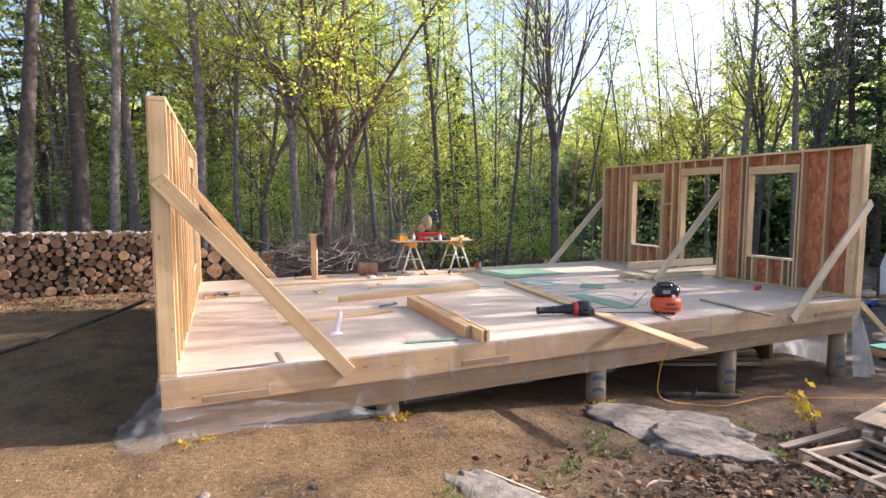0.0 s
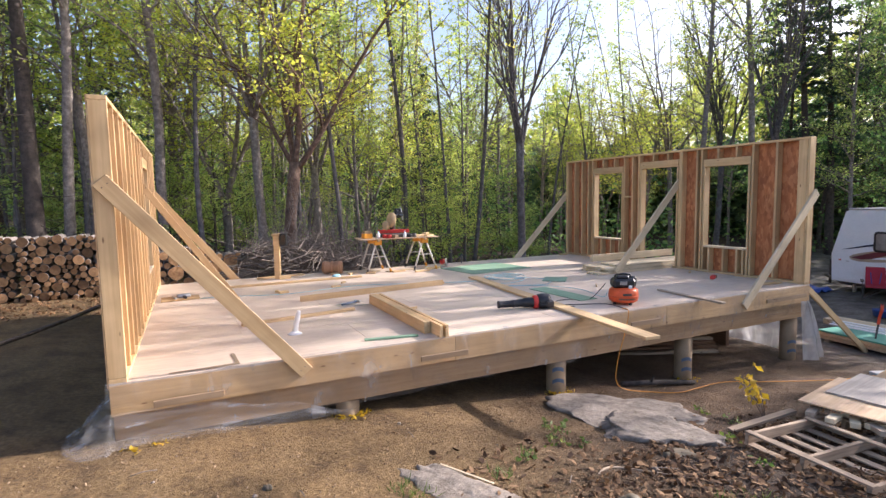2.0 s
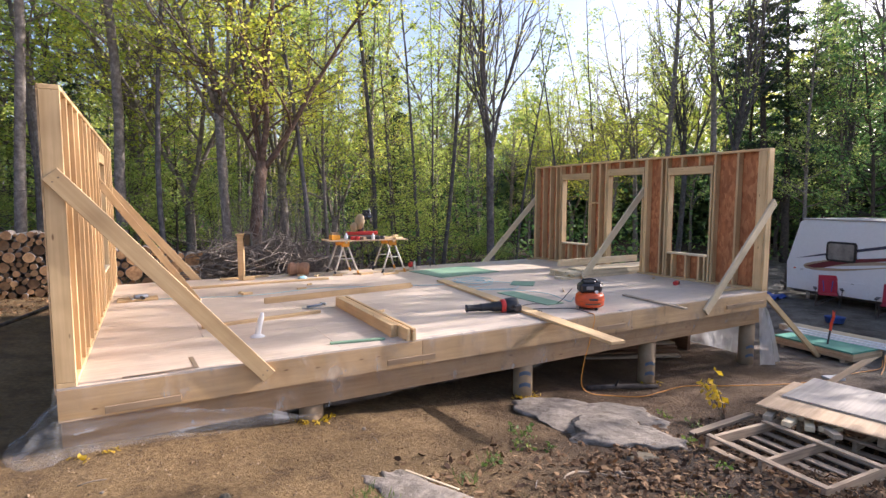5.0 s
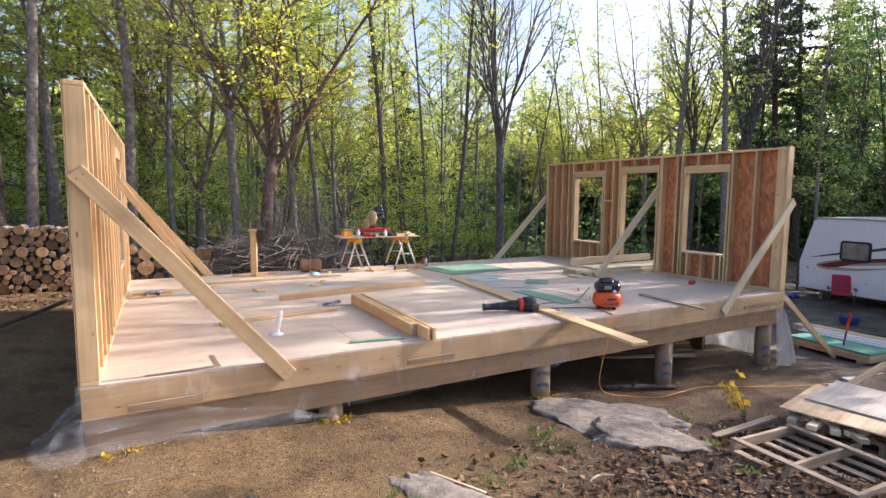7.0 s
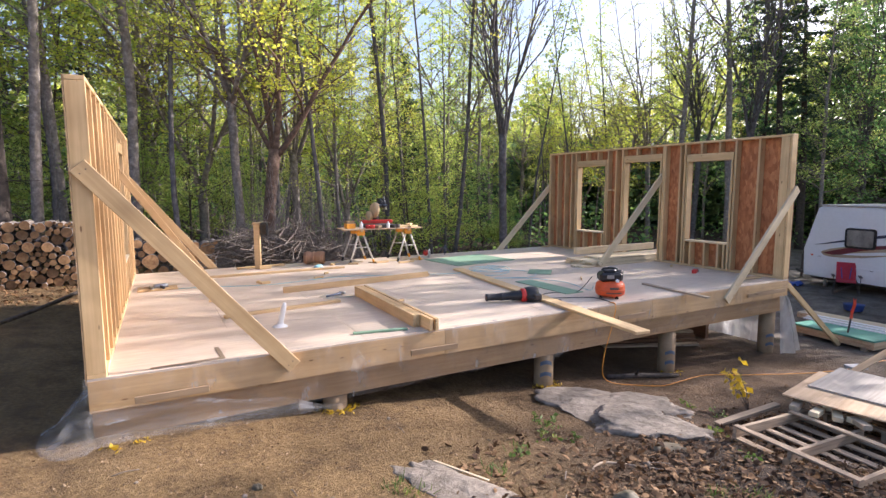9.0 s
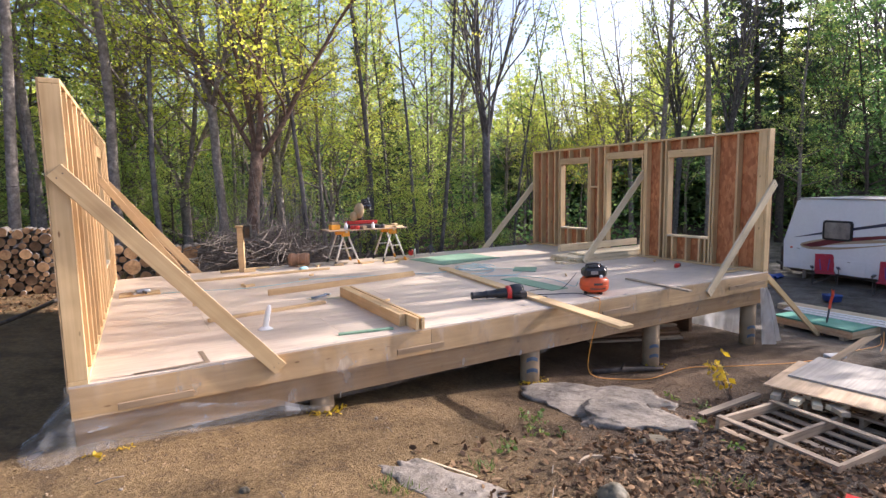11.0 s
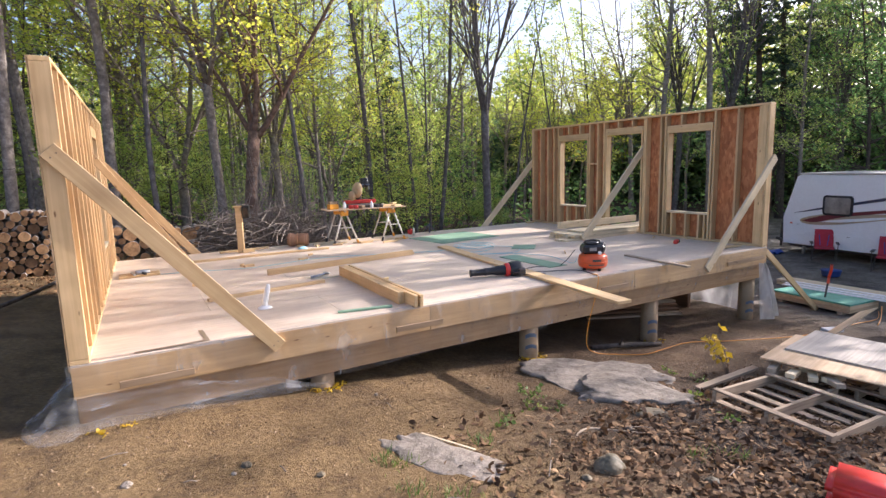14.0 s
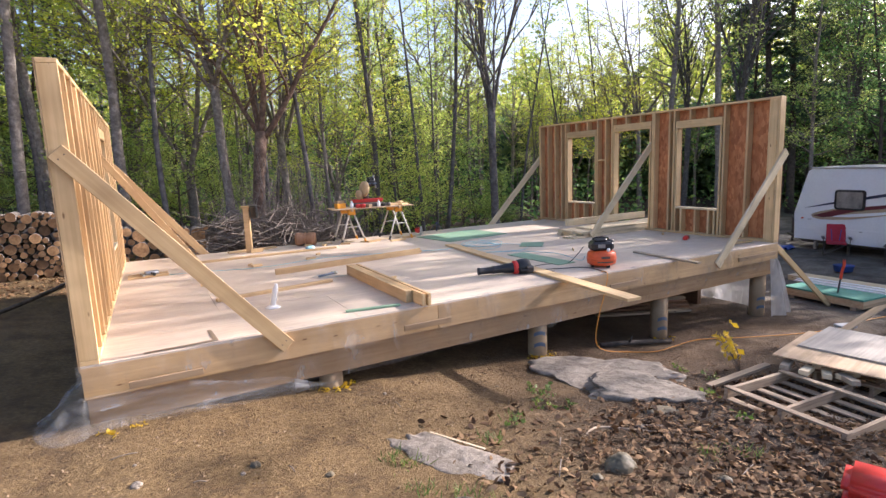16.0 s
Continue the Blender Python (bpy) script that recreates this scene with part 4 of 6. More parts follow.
solo_board("prop_board", "pine prop board slanting from platform corner to soil", "brace", (10.12, 0.05, 0.90), (12.03, 0.05, -0.46), 0.10, 0.038, PINE, (0, 1, 0))


# ---- polythene sheet ----
def film_sheet(name, label, cols, rows, fn, mat=FILM):
    bm = bmesh.new()
    g = [[bm.verts.new(fn(i / cols, j / rows)) for j in range(rows + 1)] for i in range(cols + 1)]
    for i in range(cols):
        for j in range(rows):
            bm.faces.new((g[i][j], g[i + 1][j], g[i + 1][j + 1], g[i][j + 1]))
    return tagged(part(name, bm, mat, None, "", None, True), label, "plastic sheet")


def front_film(u, v):
    x = -0.03 + u * 10.1
    wr = 0.012 * noise.noise((x * 3.0, v * 2.0, 7)) + 0.006 * noise.noise((x * 11, v * 6, 2))
    low = interp(x, ((0.0, 0.70), (0.9, 0.62), (1.7, 0.43), (2.4, 0.41), (4.2, 0.44), (7.0, 0.46), (9.3, 0.52), (10.1, 0.50)))
    if v < 0.08:
        return (x, 0.06 - v * 1.0, TOP + 0.006)
    k = (v - 0.08) / 0.92
    z = TOP + 0.004 - k * (TOP - low)
    flare = interp(x, ((0.0, 0.0), (1.6, 0.0), (2.2, 0.02), (3.5, 0.01), (10, 0.0)))
    y = -0.024 - abs(wr) * 1.6 - flare * max(0, k - 0.45) ** 1.5 * 2.2
    if k > 0.5:
        y += (k - 0.5) * 0.16 * (1 - min(1, flare * 4))
    return (x, y, z + 0.02 * noise.noise((x * 1.7, 0, k)) * k)


film_sheet("polythene_sheet", "clear wrinkled polythene sheet wrapped over the rim", 260, 22, front_film)


def skirt_film(u, v):
    # the slack foot of the sheet: it runs down the west side, round the corner and along the front, billows out and lies on the soil
    d = -0.75 + u * 2.95
    turn = min(1, max(0, (d + 0.16) / 0.20))
    turn = turn * turn * (3 - 2 * turn)
    a = radians(180 + 90 * turn)
    bx, by = (-0.03, -d) if d < 0 else (d - 0.03 if d > 0.03 else 0.0, -0.034)
    flare = interp(d, ((-0.75, 0.22), (-0.3, 0.36), (-0.06, 0.34), (0.06, 0.12), (0.5, 0.09), (1.2, 0.05), (1.9, 0.02), (2.8, 0.004)))
    slack = interp(d, ((-0.75, 0.6), (0.0, 1.0), (0.9, 0.8), (1.8, 0.25), (2.4, 0.0)))
    wave = noise.noise((d * 2.3, v * 2.2, 7)) + 0.5 * noise.noise((d * 5.5, v * 5.0, 2))
    out = flare * v ** 0.75 + slack * (0.045 * math.sin(v * 7.5 + 1.8 * d + 1.4 * wave) + 0.02 * wave) * min(1, v * 3) * (1 - 0.5 * v)
    out = max(out, 0.004)
    x, y = bx + out * math.cos(a), by + out * math.sin(a)
    foot = interp(d, ((-0.75, 0.0), (1.0, 0.0), (1.7, 0.05), (2.4, 0.12)))
    low = ground_z(x, y) + 0.012 + foot
    head = interp(d, ((0.6, 0.745), (1.4, 0.60), (2.2, low + 0.01)))
    z = head - v ** (1.0 - 0.25 * slack) * (head - low) + 0.018 * slack * wave * v * (1 - v) * 3
    return (x, y, max(z, low))


film_sheet("polythene_sheet", "slack clear polythene skirt billowing onto soil at the corner", 190, 34, skirt_film, FILM_BUNCH)


def pier_film(u, v):
    # a crumpled tuck of the sheet gathered above the pier
    x = 4.90 + (u - 0.5) * (0.42 - 0.12 * v) - 0.06 * v
    z = 0.69 - v * (0.25 + 0.03 * math.sin(u * 5))
    return (x, -0.045 - abs(0.045 * math.sin(u * 13 + v * 4)) * (0.3 + 0.7 * v) - 0.02 * noise.noise((x * 9, z * 9, 12)), z)


film_sheet("polythene_sheet", "crumpled polythene tuck hanging above the pier", 40, 18, pier_film, FILM)


def side_film(u, v):
    y = 0.30 + u * 3.3
    z = 0.95 - v * (0.95 - ground_z(W, y) - 0.05)
    return (W + 0.012 + 0.03 * noise.noise((y * 3, v * 2, 9)) + 0.05 * v, y, z)


film_sheet("polythene_sheet", "milky polythene curtain hanging to the soil", 60, 16, side_film, FILM_MILKY)


def flap_film(u, v):
    x = 9.74 + u * (0.22 + 0.42 * v ** 0.7)
    z = 0.74 - v * (0.74 - ground_z(x, -0.05) - 0.04)
    return (x, -0.05 + 0.05 * math.sin(u * 9) * (0.3 + v * 0.7) - 0.08 * v, z)


film_sheet("polythene_sheet", "gathered polythene flap hanging from the corner", 40, 16, flap_film, FILM_MILKY)

# scrap battens that hold the sheet to the rim
for x0, x1, z in ((0.33, 0.91, 0.785), (2.90, 3.48, 0.805), (5.97, 6.50, 0.815), (8.83, 9.86, 0.84)):
    solo_board("batten", "short grey batten nailed on the plastic-wrapped rim", "batten", (x0, -0.062, z), (x1, -0.062, z), 0.06, 0.02, BATTEN_WOOD, (0, 1, 0), "rim battens")

# ---- things lying on the floor ----
for x, y0 in ((3.085, 0.22), (3.125, 0.22), (3.168, -0.03), (3.232, -0.04)):
    solo_board("lumber_board", "pine board standing on edge beside its fellows", "board", (x, y0, TOP + 0.071), (x + 0.03, 2.28, TOP + 0.071), 0.14, 0.038, PINE, (1, 0, 0), "boards on edge")
solo_board("long_plank", "long pale plank overhanging the platform's front edge", "board", (5.64, 3.66, TOP + 0.02), (5.075, -1.25, TOP + 0.026), 0.19, 0.034, PINE)
solo_board("lumber_board", "pine board lying on edge on the subfloor", "board", (2.22, 2.95, TOP + 0.046), (4.80, 3.27, TOP + 0.046), 0.09, 0.038, PINE, (0, 1, 0), "loose boards")
solo_board("lumber_board", "pine board lying flat behind another", "board", (2.32, 3.06, TOP + 0.02), (4.86, 3.40, TOP + 0.02), 0.14, 0.038, PINE, (0, 0, 1), "loose boards")
solo_board("lumber_board", "narrow pine board lying on the subfloor", "board", (1.25, 1.70, TOP + 0.02), (2.76, 1.94, TOP + 0.02), 0.07, 0.038, PINE, (0, 0, 1), "loose boards")
solo_board("lumber_board", "pine board lying flat by the back edge", "board", (1.20, 4.95, TOP + 0.02), (3.83, 4.98, TOP + 0.02), 0.09, 0.036, PINE, (0, 0, 1), "loose boards")
solo_board("lumber_board", "pine board lying at the lantern post's foot", "board", (1.95, 5.78, TOP + 0.02), (2.88, 5.92, TOP + 0.02), 0.09, 0.036, PINE, (0, 0, 1), "loose boards")
solo_board("lumber_board", "thin grey strip of wood on the subfloor", "board", (7.50, 0.86, TOP + 0.014), (7.36, -0.40, TOP + 0.02), 0.075, 0.026, PINE_OLD, (0, 0, 1), "loose boards")
solo_board("lumber_board", "flat offcut board by the sheathed wall", "board", (9.30, 0.35, TOP + 0.02), (9.75, 0.32, TOP + 0.02), 0.12, 0.02, PINE, (0, 0, 1), "loose boards")
OFF = ((2.13, 3.92, 0.16, 0.10, 0.3), (2.05, 4.05, 0.10, 0.05, 1.2), (3.05, 3.99, 0.16, 0.06, 0.1), (4.75, 5.30, 0.3, 0.09, 0.2), (4.15, 5.35, 0.2, 0.07, -0.4), (5.2, 5.05, 0.35, 0.06, 0.1), (3.75, 5.45, 0.12, 0.06, 0.8),
       (3.50, 1.55, 0.12, 0.02, 0.2), (3.30, 4.40, 0.1, 0.03, 0.5), (9.66, 5.95, 0.22, 0.09, 0.0), (9.55, 1.95, 0.12, 0.04, 0.6), (1.25, 2.80, 0.14, 0.02, 0.2), (5.6, 5.35, 0.3, 0.12, 0.3), (6.95, 1.7, 0.2, 0.015, 0.9))
for x, y, ln, w, a in OFF:
    solo_board("wood_offcut", "small pine offcut block lying on the subfloor", "offcut", (x - ln / 2 * math.cos(a), y - ln / 2 * math.sin(a), TOP + 0.019), (x + ln / 2 * math.cos(a), y + ln / 2 * math.sin(a), TOP + 0.019), w, 0.036, PINE, (0, 0, 1), "wood offcuts")

# lumber pile through the door opening
n_b = 0
for layer in range(4):
    for k in range(5 - (layer > 2)):
        x0 = 8.02 + 0.10 * random.random() + (0.35 if layer == 3 else 0) - (0.25 if (layer == 0 and k < 2) else 0)
        y = 2.72 + k * 0.148 + random.uniform(-0.012, 0.012)
        z = TOP + 0.019 + layer * 0.0395
        solo_board("lumber_board", "fresh pale pine board in the stacked pile", "board", (x0, y, z), (x0 + 2.40, y + 0.02, z), 0.14, 0.038, PINE_PALE, (0, 0, 1), "stacked boards")
for k in range(2):
    solo_board("lumber_board", "fresh pale pine board standing on edge on the pile", "board", (8.35, 3.38 + k * 0.045, TOP + 0.23), (10.7, 3.38 + k * 0.045, TOP + 0.23), 0.14, 0.038, PINE_PALE, (0, 1, 0), "stacked boards")


def flat_sheet(name, label, cat, centre, size, turn, mat, thick=0.011):
    ob = part(name, new_box((-size[0] / 2, -size[1] / 2, 0), (size[0] / 2, size[1] / 2, thick), 0.0015), mat, None, "", Matrix.Translation(centre) @ Matrix.Rotation(turn, 4, "Z"))
    return tagged(ob, label, cat)


flat_sheet("sheathing_sheet", "green coated sheathing sheet lying on the subfloor", "sheet", (6.58, 4.76, TOP + 0.002), (1.58, 1.19, 0), 0.14, GREEN_BOARD)
flat_sheet("sheathing_strip", "long green sheathing offcut on the subfloor", "sheet", (6.00, 1.44, TOP + 0.002), (0.34, 1.23, 0), 0.02, GREEN_BOARD)
flat_sheet("sheathing_offcut", "small green sheathing offcut on the subfloor", "sheet", (6.84, 2.68, TOP + 0.002), (0.42, 0.50, 0), -0.75, GREEN_BOARD)
flat_sheet("sheathing_strip", "narrow green strip lying by the front edge", "sheet", (2.67, 0.22, TOP + 0.002), (0.60, 0.055, 0), -0.17, GREEN_BOARD, 0.02)

sq = thing("framing_square", "worn brown steel framing square lying on the subfloor", "tool", Matrix.Translation((1.07, 0.09, TOP + 0.002)) @ Matrix.Rotation(0.05, 4, "Z"))
part("blade", new_box((-0.61, -0.025, 0), (0, 0.025, 0.004)), RUSTY_STEEL, sq)
part("tongue", new_box((-0.038, 0.025, 0), (0, 0.38, 0.004)), RUSTY_STEEL, sq)

pipe = thing("pipe_stub", "white plastic pipe stub standing through the subfloor", "pipe", Matrix.Translation((1.76, 0.99, TOP)))
part("pipe", tube(bmesh.new(), [(0, 0, -0.05), (0.004, 0, 0.03), (0.012, 0.004, 0.07), (0.018, -0.003, 0.11), (0.030, 0.003, 0.15), (0.038, -0.002, 0.19), (0.050, 0.003, 0.23), (0.056, 0, 0.27)], [0.034, 0.036, 0.031, 0.035, 0.030, 0.034, 0.028, 0.018], 14), PVC, pipe, "", None, True)
part("collar", lathe(bmesh.new(), ((0.085, 0.0), (0.075, 0.010), (0.05, 0.022), (0.03, 0.035)), 18), PVC, pipe, "white foam collar", None, True)


def pancake_compressor():
    c = thing("air_compressor", "orange pancake air compressor with black shroud on the floor", "compressor", Matrix.Translation((6.26, 0.38, TOP)) @ Matrix.Rotation(radians(-30), 4, "Z"))
    part("tank", lathe(bmesh.new(), ((0.05, 0.028), (0.16, 0.032), (0.195, 0.052), (0.205, 0.09), (0.205, 0.155), (0.195, 0.205), (0.16, 0.235), (0.05, 0.25)), 36), ORANGE, c, "glossy orange steel tank", None, True)
    part("weld_band", lathe(bmesh.new(), ((0.206, 0.112), (0.2085, 0.115), (0.2085, 0.130), (0.206, 0.133)), 36), ORANGE, c, "", None, True)
    for k in range(4):
        a = k * math.tau / 4 + 0.4
        part("foot", lathe(bmesh.new(), ((0.022, 0.0), (0.026, 0.008), (0.022, 0.03), (0.015, 0.05)), 12), RUBBER, c, "black rubber foot", Matrix.Translation((0.15 * math.cos(a), 0.15 * math.sin(a), 0)), True)
    bm = new_box((-0.17, -0.12, 0.232), (0.15, 0.12, 0.37), 0.035)
    box(bm, (-0.12, -0.09, 0.36), (0.06, 0.09, 0.41), 0.02)
    sh = part("shroud", bm, BLACK, c, "black plastic motor shroud")
    part("nameplate", new_box((-0.08, -0.1235, 0.285), (0.02, -0.121, 0.335)), GREY_METAL, sh)
    part("vent", new_box((-0.172, -0.06, 0.275), (-0.1702, 0.06, 0.335)), DARK_STEEL, sh)
    part("cylinder_head", lathe(bmesh.new(), ((0.05, 0), (0.055, 0.02), (0.055, 0.10), (0.04, 0.12)), 16), DARK_STEEL, c, "", Matrix.Translation((0.13, 0.02, 0.27)), True)
    part("gauge", lathe(bmesh.new(), ((0.025, 0), (0.025, 0.018), (0.02, 0.02)), 16), PVC, c, "white dial gauge", Matrix.Translation((0.05, -0.16, 0.26)) @ Matrix.Rotation(radians(80), 4, "X"), True)
    part("handle", tube(bmesh.new(), [(-0.12, 0, 0.39), (-0.11, 0, 0.415), (0.0, 0, 0.428), (0.09, 0, 0.415), (0.10, 0, 0.36)], 0.013, 8), BLACK, c, "", None, True)
    bm = bmesh.new()
    for z0, z1, a0, a1 in ((0.142, 0.172, -1.85, -1.25), (0.082, 0.10, -2.1, -1.0)):
        vs = [[bm.verts.new((0.2092 * math.cos(a0 + (a1 - a0) * i / 10), 0.2092 * math.sin(a0 + (a1 - a0) * i / 10), z)) for z in (z0, z1)] for i in range(11)]
        for a, b in zip(vs, vs[1:]):
            bm.faces.new((a[0], b[0], b[1], a[1]))
    part("marking", bm, DARK_STEEL, c, "dark bar of print")


pancake_compressor()


def leaf_blower():
    p, q = Vector((4.49, 0.92, TOP + 0.07)), Vector((5.22, 0.68, TOP + 0.095))
    x = (q - p).normalized()
    m = Matrix.Translation(p) @ x.to_track_quat("Z", "Y").to_matrix().to_4x4() @ Matrix.Rotation(radians(100), 4, "Z") @ Matrix.Diagonal((1.12, 1.12, 1, 1))
    b = thing("leaf_blower", "black and red cordless leaf blower lying on the floor", "leaf blower", m)
    part("nozzle", lathe(bmesh.new(), ((0.040, 0.0), (0.046, 0.004), (0.046, 0.03), (0.040, 0.036), (0.042, 0.20), (0.050, 0.21), (0.050, 0.23), (0.047, 0.24), (0.050, 0.36), (0.060, 0.37), (0.062, 0.49), (0.066, 0.51)), 22), BLACK, b, "stepped black blower tube", None, True)
    part("collar_band", lathe(bmesh.new(), ((0.066, 0.50), (0.080, 0.505), (0.086, 0.53), (0.084, 0.56), (0.078, 0.565)), 22), RED, b, "red plastic band", None, True)
    part("fan_housing", lathe(bmesh.new(), ((0.080, 0.56), (0.094, 0.575), (0.100, 0.63), (0.098, 0.70), (0.085, 0.735), (0.03, 0.74)), 24), BLACK, b, "", None, True)
    part("handle", tube(bmesh.new(), [(0, 0.08, 0.56), (0, 0.125, 0.60), (0, 0.13, 0.66), (0, 0.09, 0.72)], 0.015, 8), BLACK, b, "", None, True)
    part("battery", new_box((-0.04, 0.07, 0.66), (0.04, 0.13, 0.76), 0.01), DARK_STEEL, b)


leaf_blower()


def hose(name, label, cat, pts, r, mat, steps=14):
    """A smooth cord through the points."""
    out = []
    P = [Vector(p) for p in pts]
    for i in range(len(P) - 1):
        a, b, c, d = P[max(i - 1, 0)], P[i], P[i + 1], P[min(i + 2, len(P) - 1)]
        for s in range(steps):
            t = s / steps
            out.append(0.5 * (2 * b + (c - a) * t + (2 * a - 5 * b + 4 * c - d) * t * t + (3 * b - a - 3 * c + d) * t ** 3))
    out.append(P[-1])
    return tagged(part(name, tube(bmesh.new(), out, r, 6), mat, None, "", None, True), label, cat)


Z = TOP + 0.008
hose("air_hose", "pale blue air hose lying loose on the subfloor", "hose",
     [(0.55, 4.15, Z), (1.3, 4.0, Z), (2.2, 3.75, Z), (3.4, 3.95, Z), (4.6, 3.55, Z), (5.4, 3.3, Z), (6.05, 3.35, Z + 0.03), (6.4, 3.05, Z), (5.95, 2.75, Z), (5.55, 2.95, Z), (5.75, 3.3, Z), (6.3, 3.2, Z + 0.01), (6.7, 2.75, Z), (6.35, 2.3, Z), (5.7, 2.5, Z), (6.2, 2.2, Z), (6.5, 1.6, Z), (6.35, 0.9, Z), (6.3, 0.75, TOP + 0.1)], 0.005, CYAN_HOSE)
hose("coiled_hose", "pale blue hose coiled flat on the subfloor", "hose", [(6.1 + (0.20 + 0.012 * k) * math.cos(k * 1.05), 3.28 + (0.20 + 0.012 * k) * math.sin(k * 1.05), Z + 0.002 * k) for k in range(20)], 0.006, CYAN_HOSE, 5)
hose("power_cord", "black power cord looping beside the compressor", "cord", [(6.22, 0.7, TOP + 0.25), (6.05, 0.85, Z), (5.72, 1.0, Z), (5.45, 0.93, Z), (5.40, 0.75, Z), (5.65, 0.62, Z), (6.0, 0.45, Z), (6.0, 0.15, Z), (5.95, -0.01, Z)], 0.0055, BLACK)
hose("power_cord", "short black cord with plug by the blower", "cord", [(5.2, 0.66, TOP + 0.06), (5.3, 0.70, Z), (5.42, 0.62, Z), (5.5, 0.52, Z)], 0.005, BLACK)
hose("extension_cord", "orange extension cord dropping from the platform onto soil", "cord",
     [(5.97, 0.10, Z), (5.93, -0.05, TOP), (5.86, -0.07, 0.75), (5.72, -0.09, 0.40), (5.66, -0.12, 0.12), (5.83, -0.12, -0.03)] + [(x, y, ground_z(x, y) + 0.012) for x, y in ((6.2, -0.22), (6.56, -0.36), (7.05, -0.28), (7.57, -0.30), (8.19, -0.58), (9.15, -0.90), (9.91, -1.10), (10.9, -1.05), (12.0, -0.95), (12.6, -0.75))], 0.0058, ORANGE_CORD)

dr = thing("cordless_tool", "small red and black cordless tool on the floor", "tool", Matrix.Translation((9.28, 1.23, TOP)) @ Matrix.Rotation(0.5, 4, "Z"))
part("body", new_box((-0.12, -0.04, 0.0), (0.05, 0.04, 0.07), 0.015), RED, dr)
part("battery", new_box((0.052, -0.045, 0.0), (0.13, 0.045, 0.06), 0.01), BLACK, dr, "black battery pack")
dr = thing("cordless_tool", "red circular saw resting by the back edge", "tool", Matrix.Translation((5.95, 5.60, TOP)) @ Matrix.Rotation(0.9, 4, "Z"))
part("base_plate", new_box((-0.15, -0.08, 0.0), (0.15, 0.08, 0.006)), STEEL, dr)
part("body", new_box((-0.08, -0.05, 0.05), (0.08, 0.06, 0.17), 0.03), RED, dr)
part("blade_guard", lathe(bmesh.new(), ((0.09, -0.012), (0.092, 0.0), (0.09, 0.012)), 24), STEEL, dr, "", Matrix.Translation((0.02, -0.07, 0.10)) @ Matrix.Rotation(radians(90), 4, "X"), True)
part("handle", tube(bmesh.new(), [(-0.08, 0, 0.15), (-0.13, 0, 0.22), (-0.02, 0, 0.23)], 0.016, 8), BLACK, dr, "", None, True)
dr = thing("nail_gun", "grey pneumatic nailer with wood scraps by the wall", "tool", Matrix.Translation((0.62, 4.20, TOP + 0.05)) @ Matrix.Rotation(0.2, 4, "Z"))
part("body", lathe(bmesh.new(), ((0.035, -0.1), (0.04, -0.08), (0.04, 0.08), (0.03, 0.1)), 16), GREY_METAL, dr, "", Matrix.Rotation(radians(90), 4, "Y"), True)
part("handle", new_box((-0.02, -0.18, -0.02), (0.02, -0.03, 0.02), 0.008), BLACK, dr)
part("magazine", new_box((-0.16, -0.17, -0.015), (-0.13, 0.05, 0.015), 0.004), STEEL, dr)
for k in range(3):
    solo_board("wood_offcut", "pine strip lying by the stud wall", "offcut", (0.30, 4.05 + k * 0.13, TOP + 0.02), (0.85, 4.10 + k * 0.10, TOP + 0.02), 0.05, 0.03, PINE, (0, 0, 1), "wood offcuts")
dr = thing("hammer", "blue handled hammer lying by the back boards", "tool", Matrix.Translation((2.95, 2.45, TOP + 0.02)) @ Matrix.Rotation(0.5, 4, "Z"))
part("handle", tube(bmesh.new(), [(-0.3, 0, 0), (0, 0, 0)], 0.014, 8), BLUE_INK, dr, "", None, True)
part("head", new_box((0.0, -0.06, -0.015), (0.03, 0.06, 0.02), 0.006), STEEL, dr)

for x, y, ln, a in ((2.78, 2.33, 0.34, 0.25), (2.86, 2.22, 0.40, -0.1), (2.70, 2.45, 0.22, 0.7)):
    solo_board("metal_strip", "thin grey strap tie lying on the subfloor", "strap", (x - ln / 2 * math.cos(a), y - ln / 2 * math.sin(a), TOP + 0.006), (x + ln / 2 * math.cos(a), y + ln / 2 * math.sin(a), TOP + 0.006), 0.035, 0.004, STEEL, (0, 0, 1), "strap ties")
for k, (x, y, ln, w, a) in enumerate(((4.62, 5.42, 0.22, 0.10, 0.4), (5.05, 5.48, 0.26, 0.08, -0.2), (5.42, 5.52, 0.20, 0.11, 0.9), (4.35, 5.60, 0.18, 0.07, 0.1), (3.86, 5.70, 0.24, 0.07, 0.0))):
    solo_board("wood_offcut", "pale sawn offcut beneath the saw bench", "offcut", (x - ln / 2 * math.cos(a), y - ln / 2 * math.sin(a), TOP + 0.012), (x + ln / 2 * math.cos(a), y + ln / 2 * math.sin(a), TOP + 0.012), w, 0.022, PINE_PALE, (0, 0, 1), "wood offcuts")

# lantern post and cable reel
lp = thing("lantern_post", "orange pine post with a black lantern box", "post", Matrix.Translation((2.33, 5.66, TOP)) @ Matrix.Rotation(radians(-24), 4, "Z"))
part("post", new_box((-0.055, -0.045, 0), (0.055, 0.045, 0.86), 0.004), PINE, lp)
part("cap", new_box((-0.085, -0.06, 0.86), (0.085, 0.06, 0.90), 0.006), PINE, lp)
ln_ = part("lantern", new_box((0.075, -0.07, 0.66), (0.20, 0.07, 0.90), 0.008), BLACK, lp, "black metal lantern")
part("pane", new_box((0.10, -0.0725, 0.69), (0.18, -0.071, 0.86)), GLASS_DARK, ln_)
part("bracket", new_box((0.056, -0.02, 0.78), (0.0745, 0.02, 0.82)), BLACK, lp)
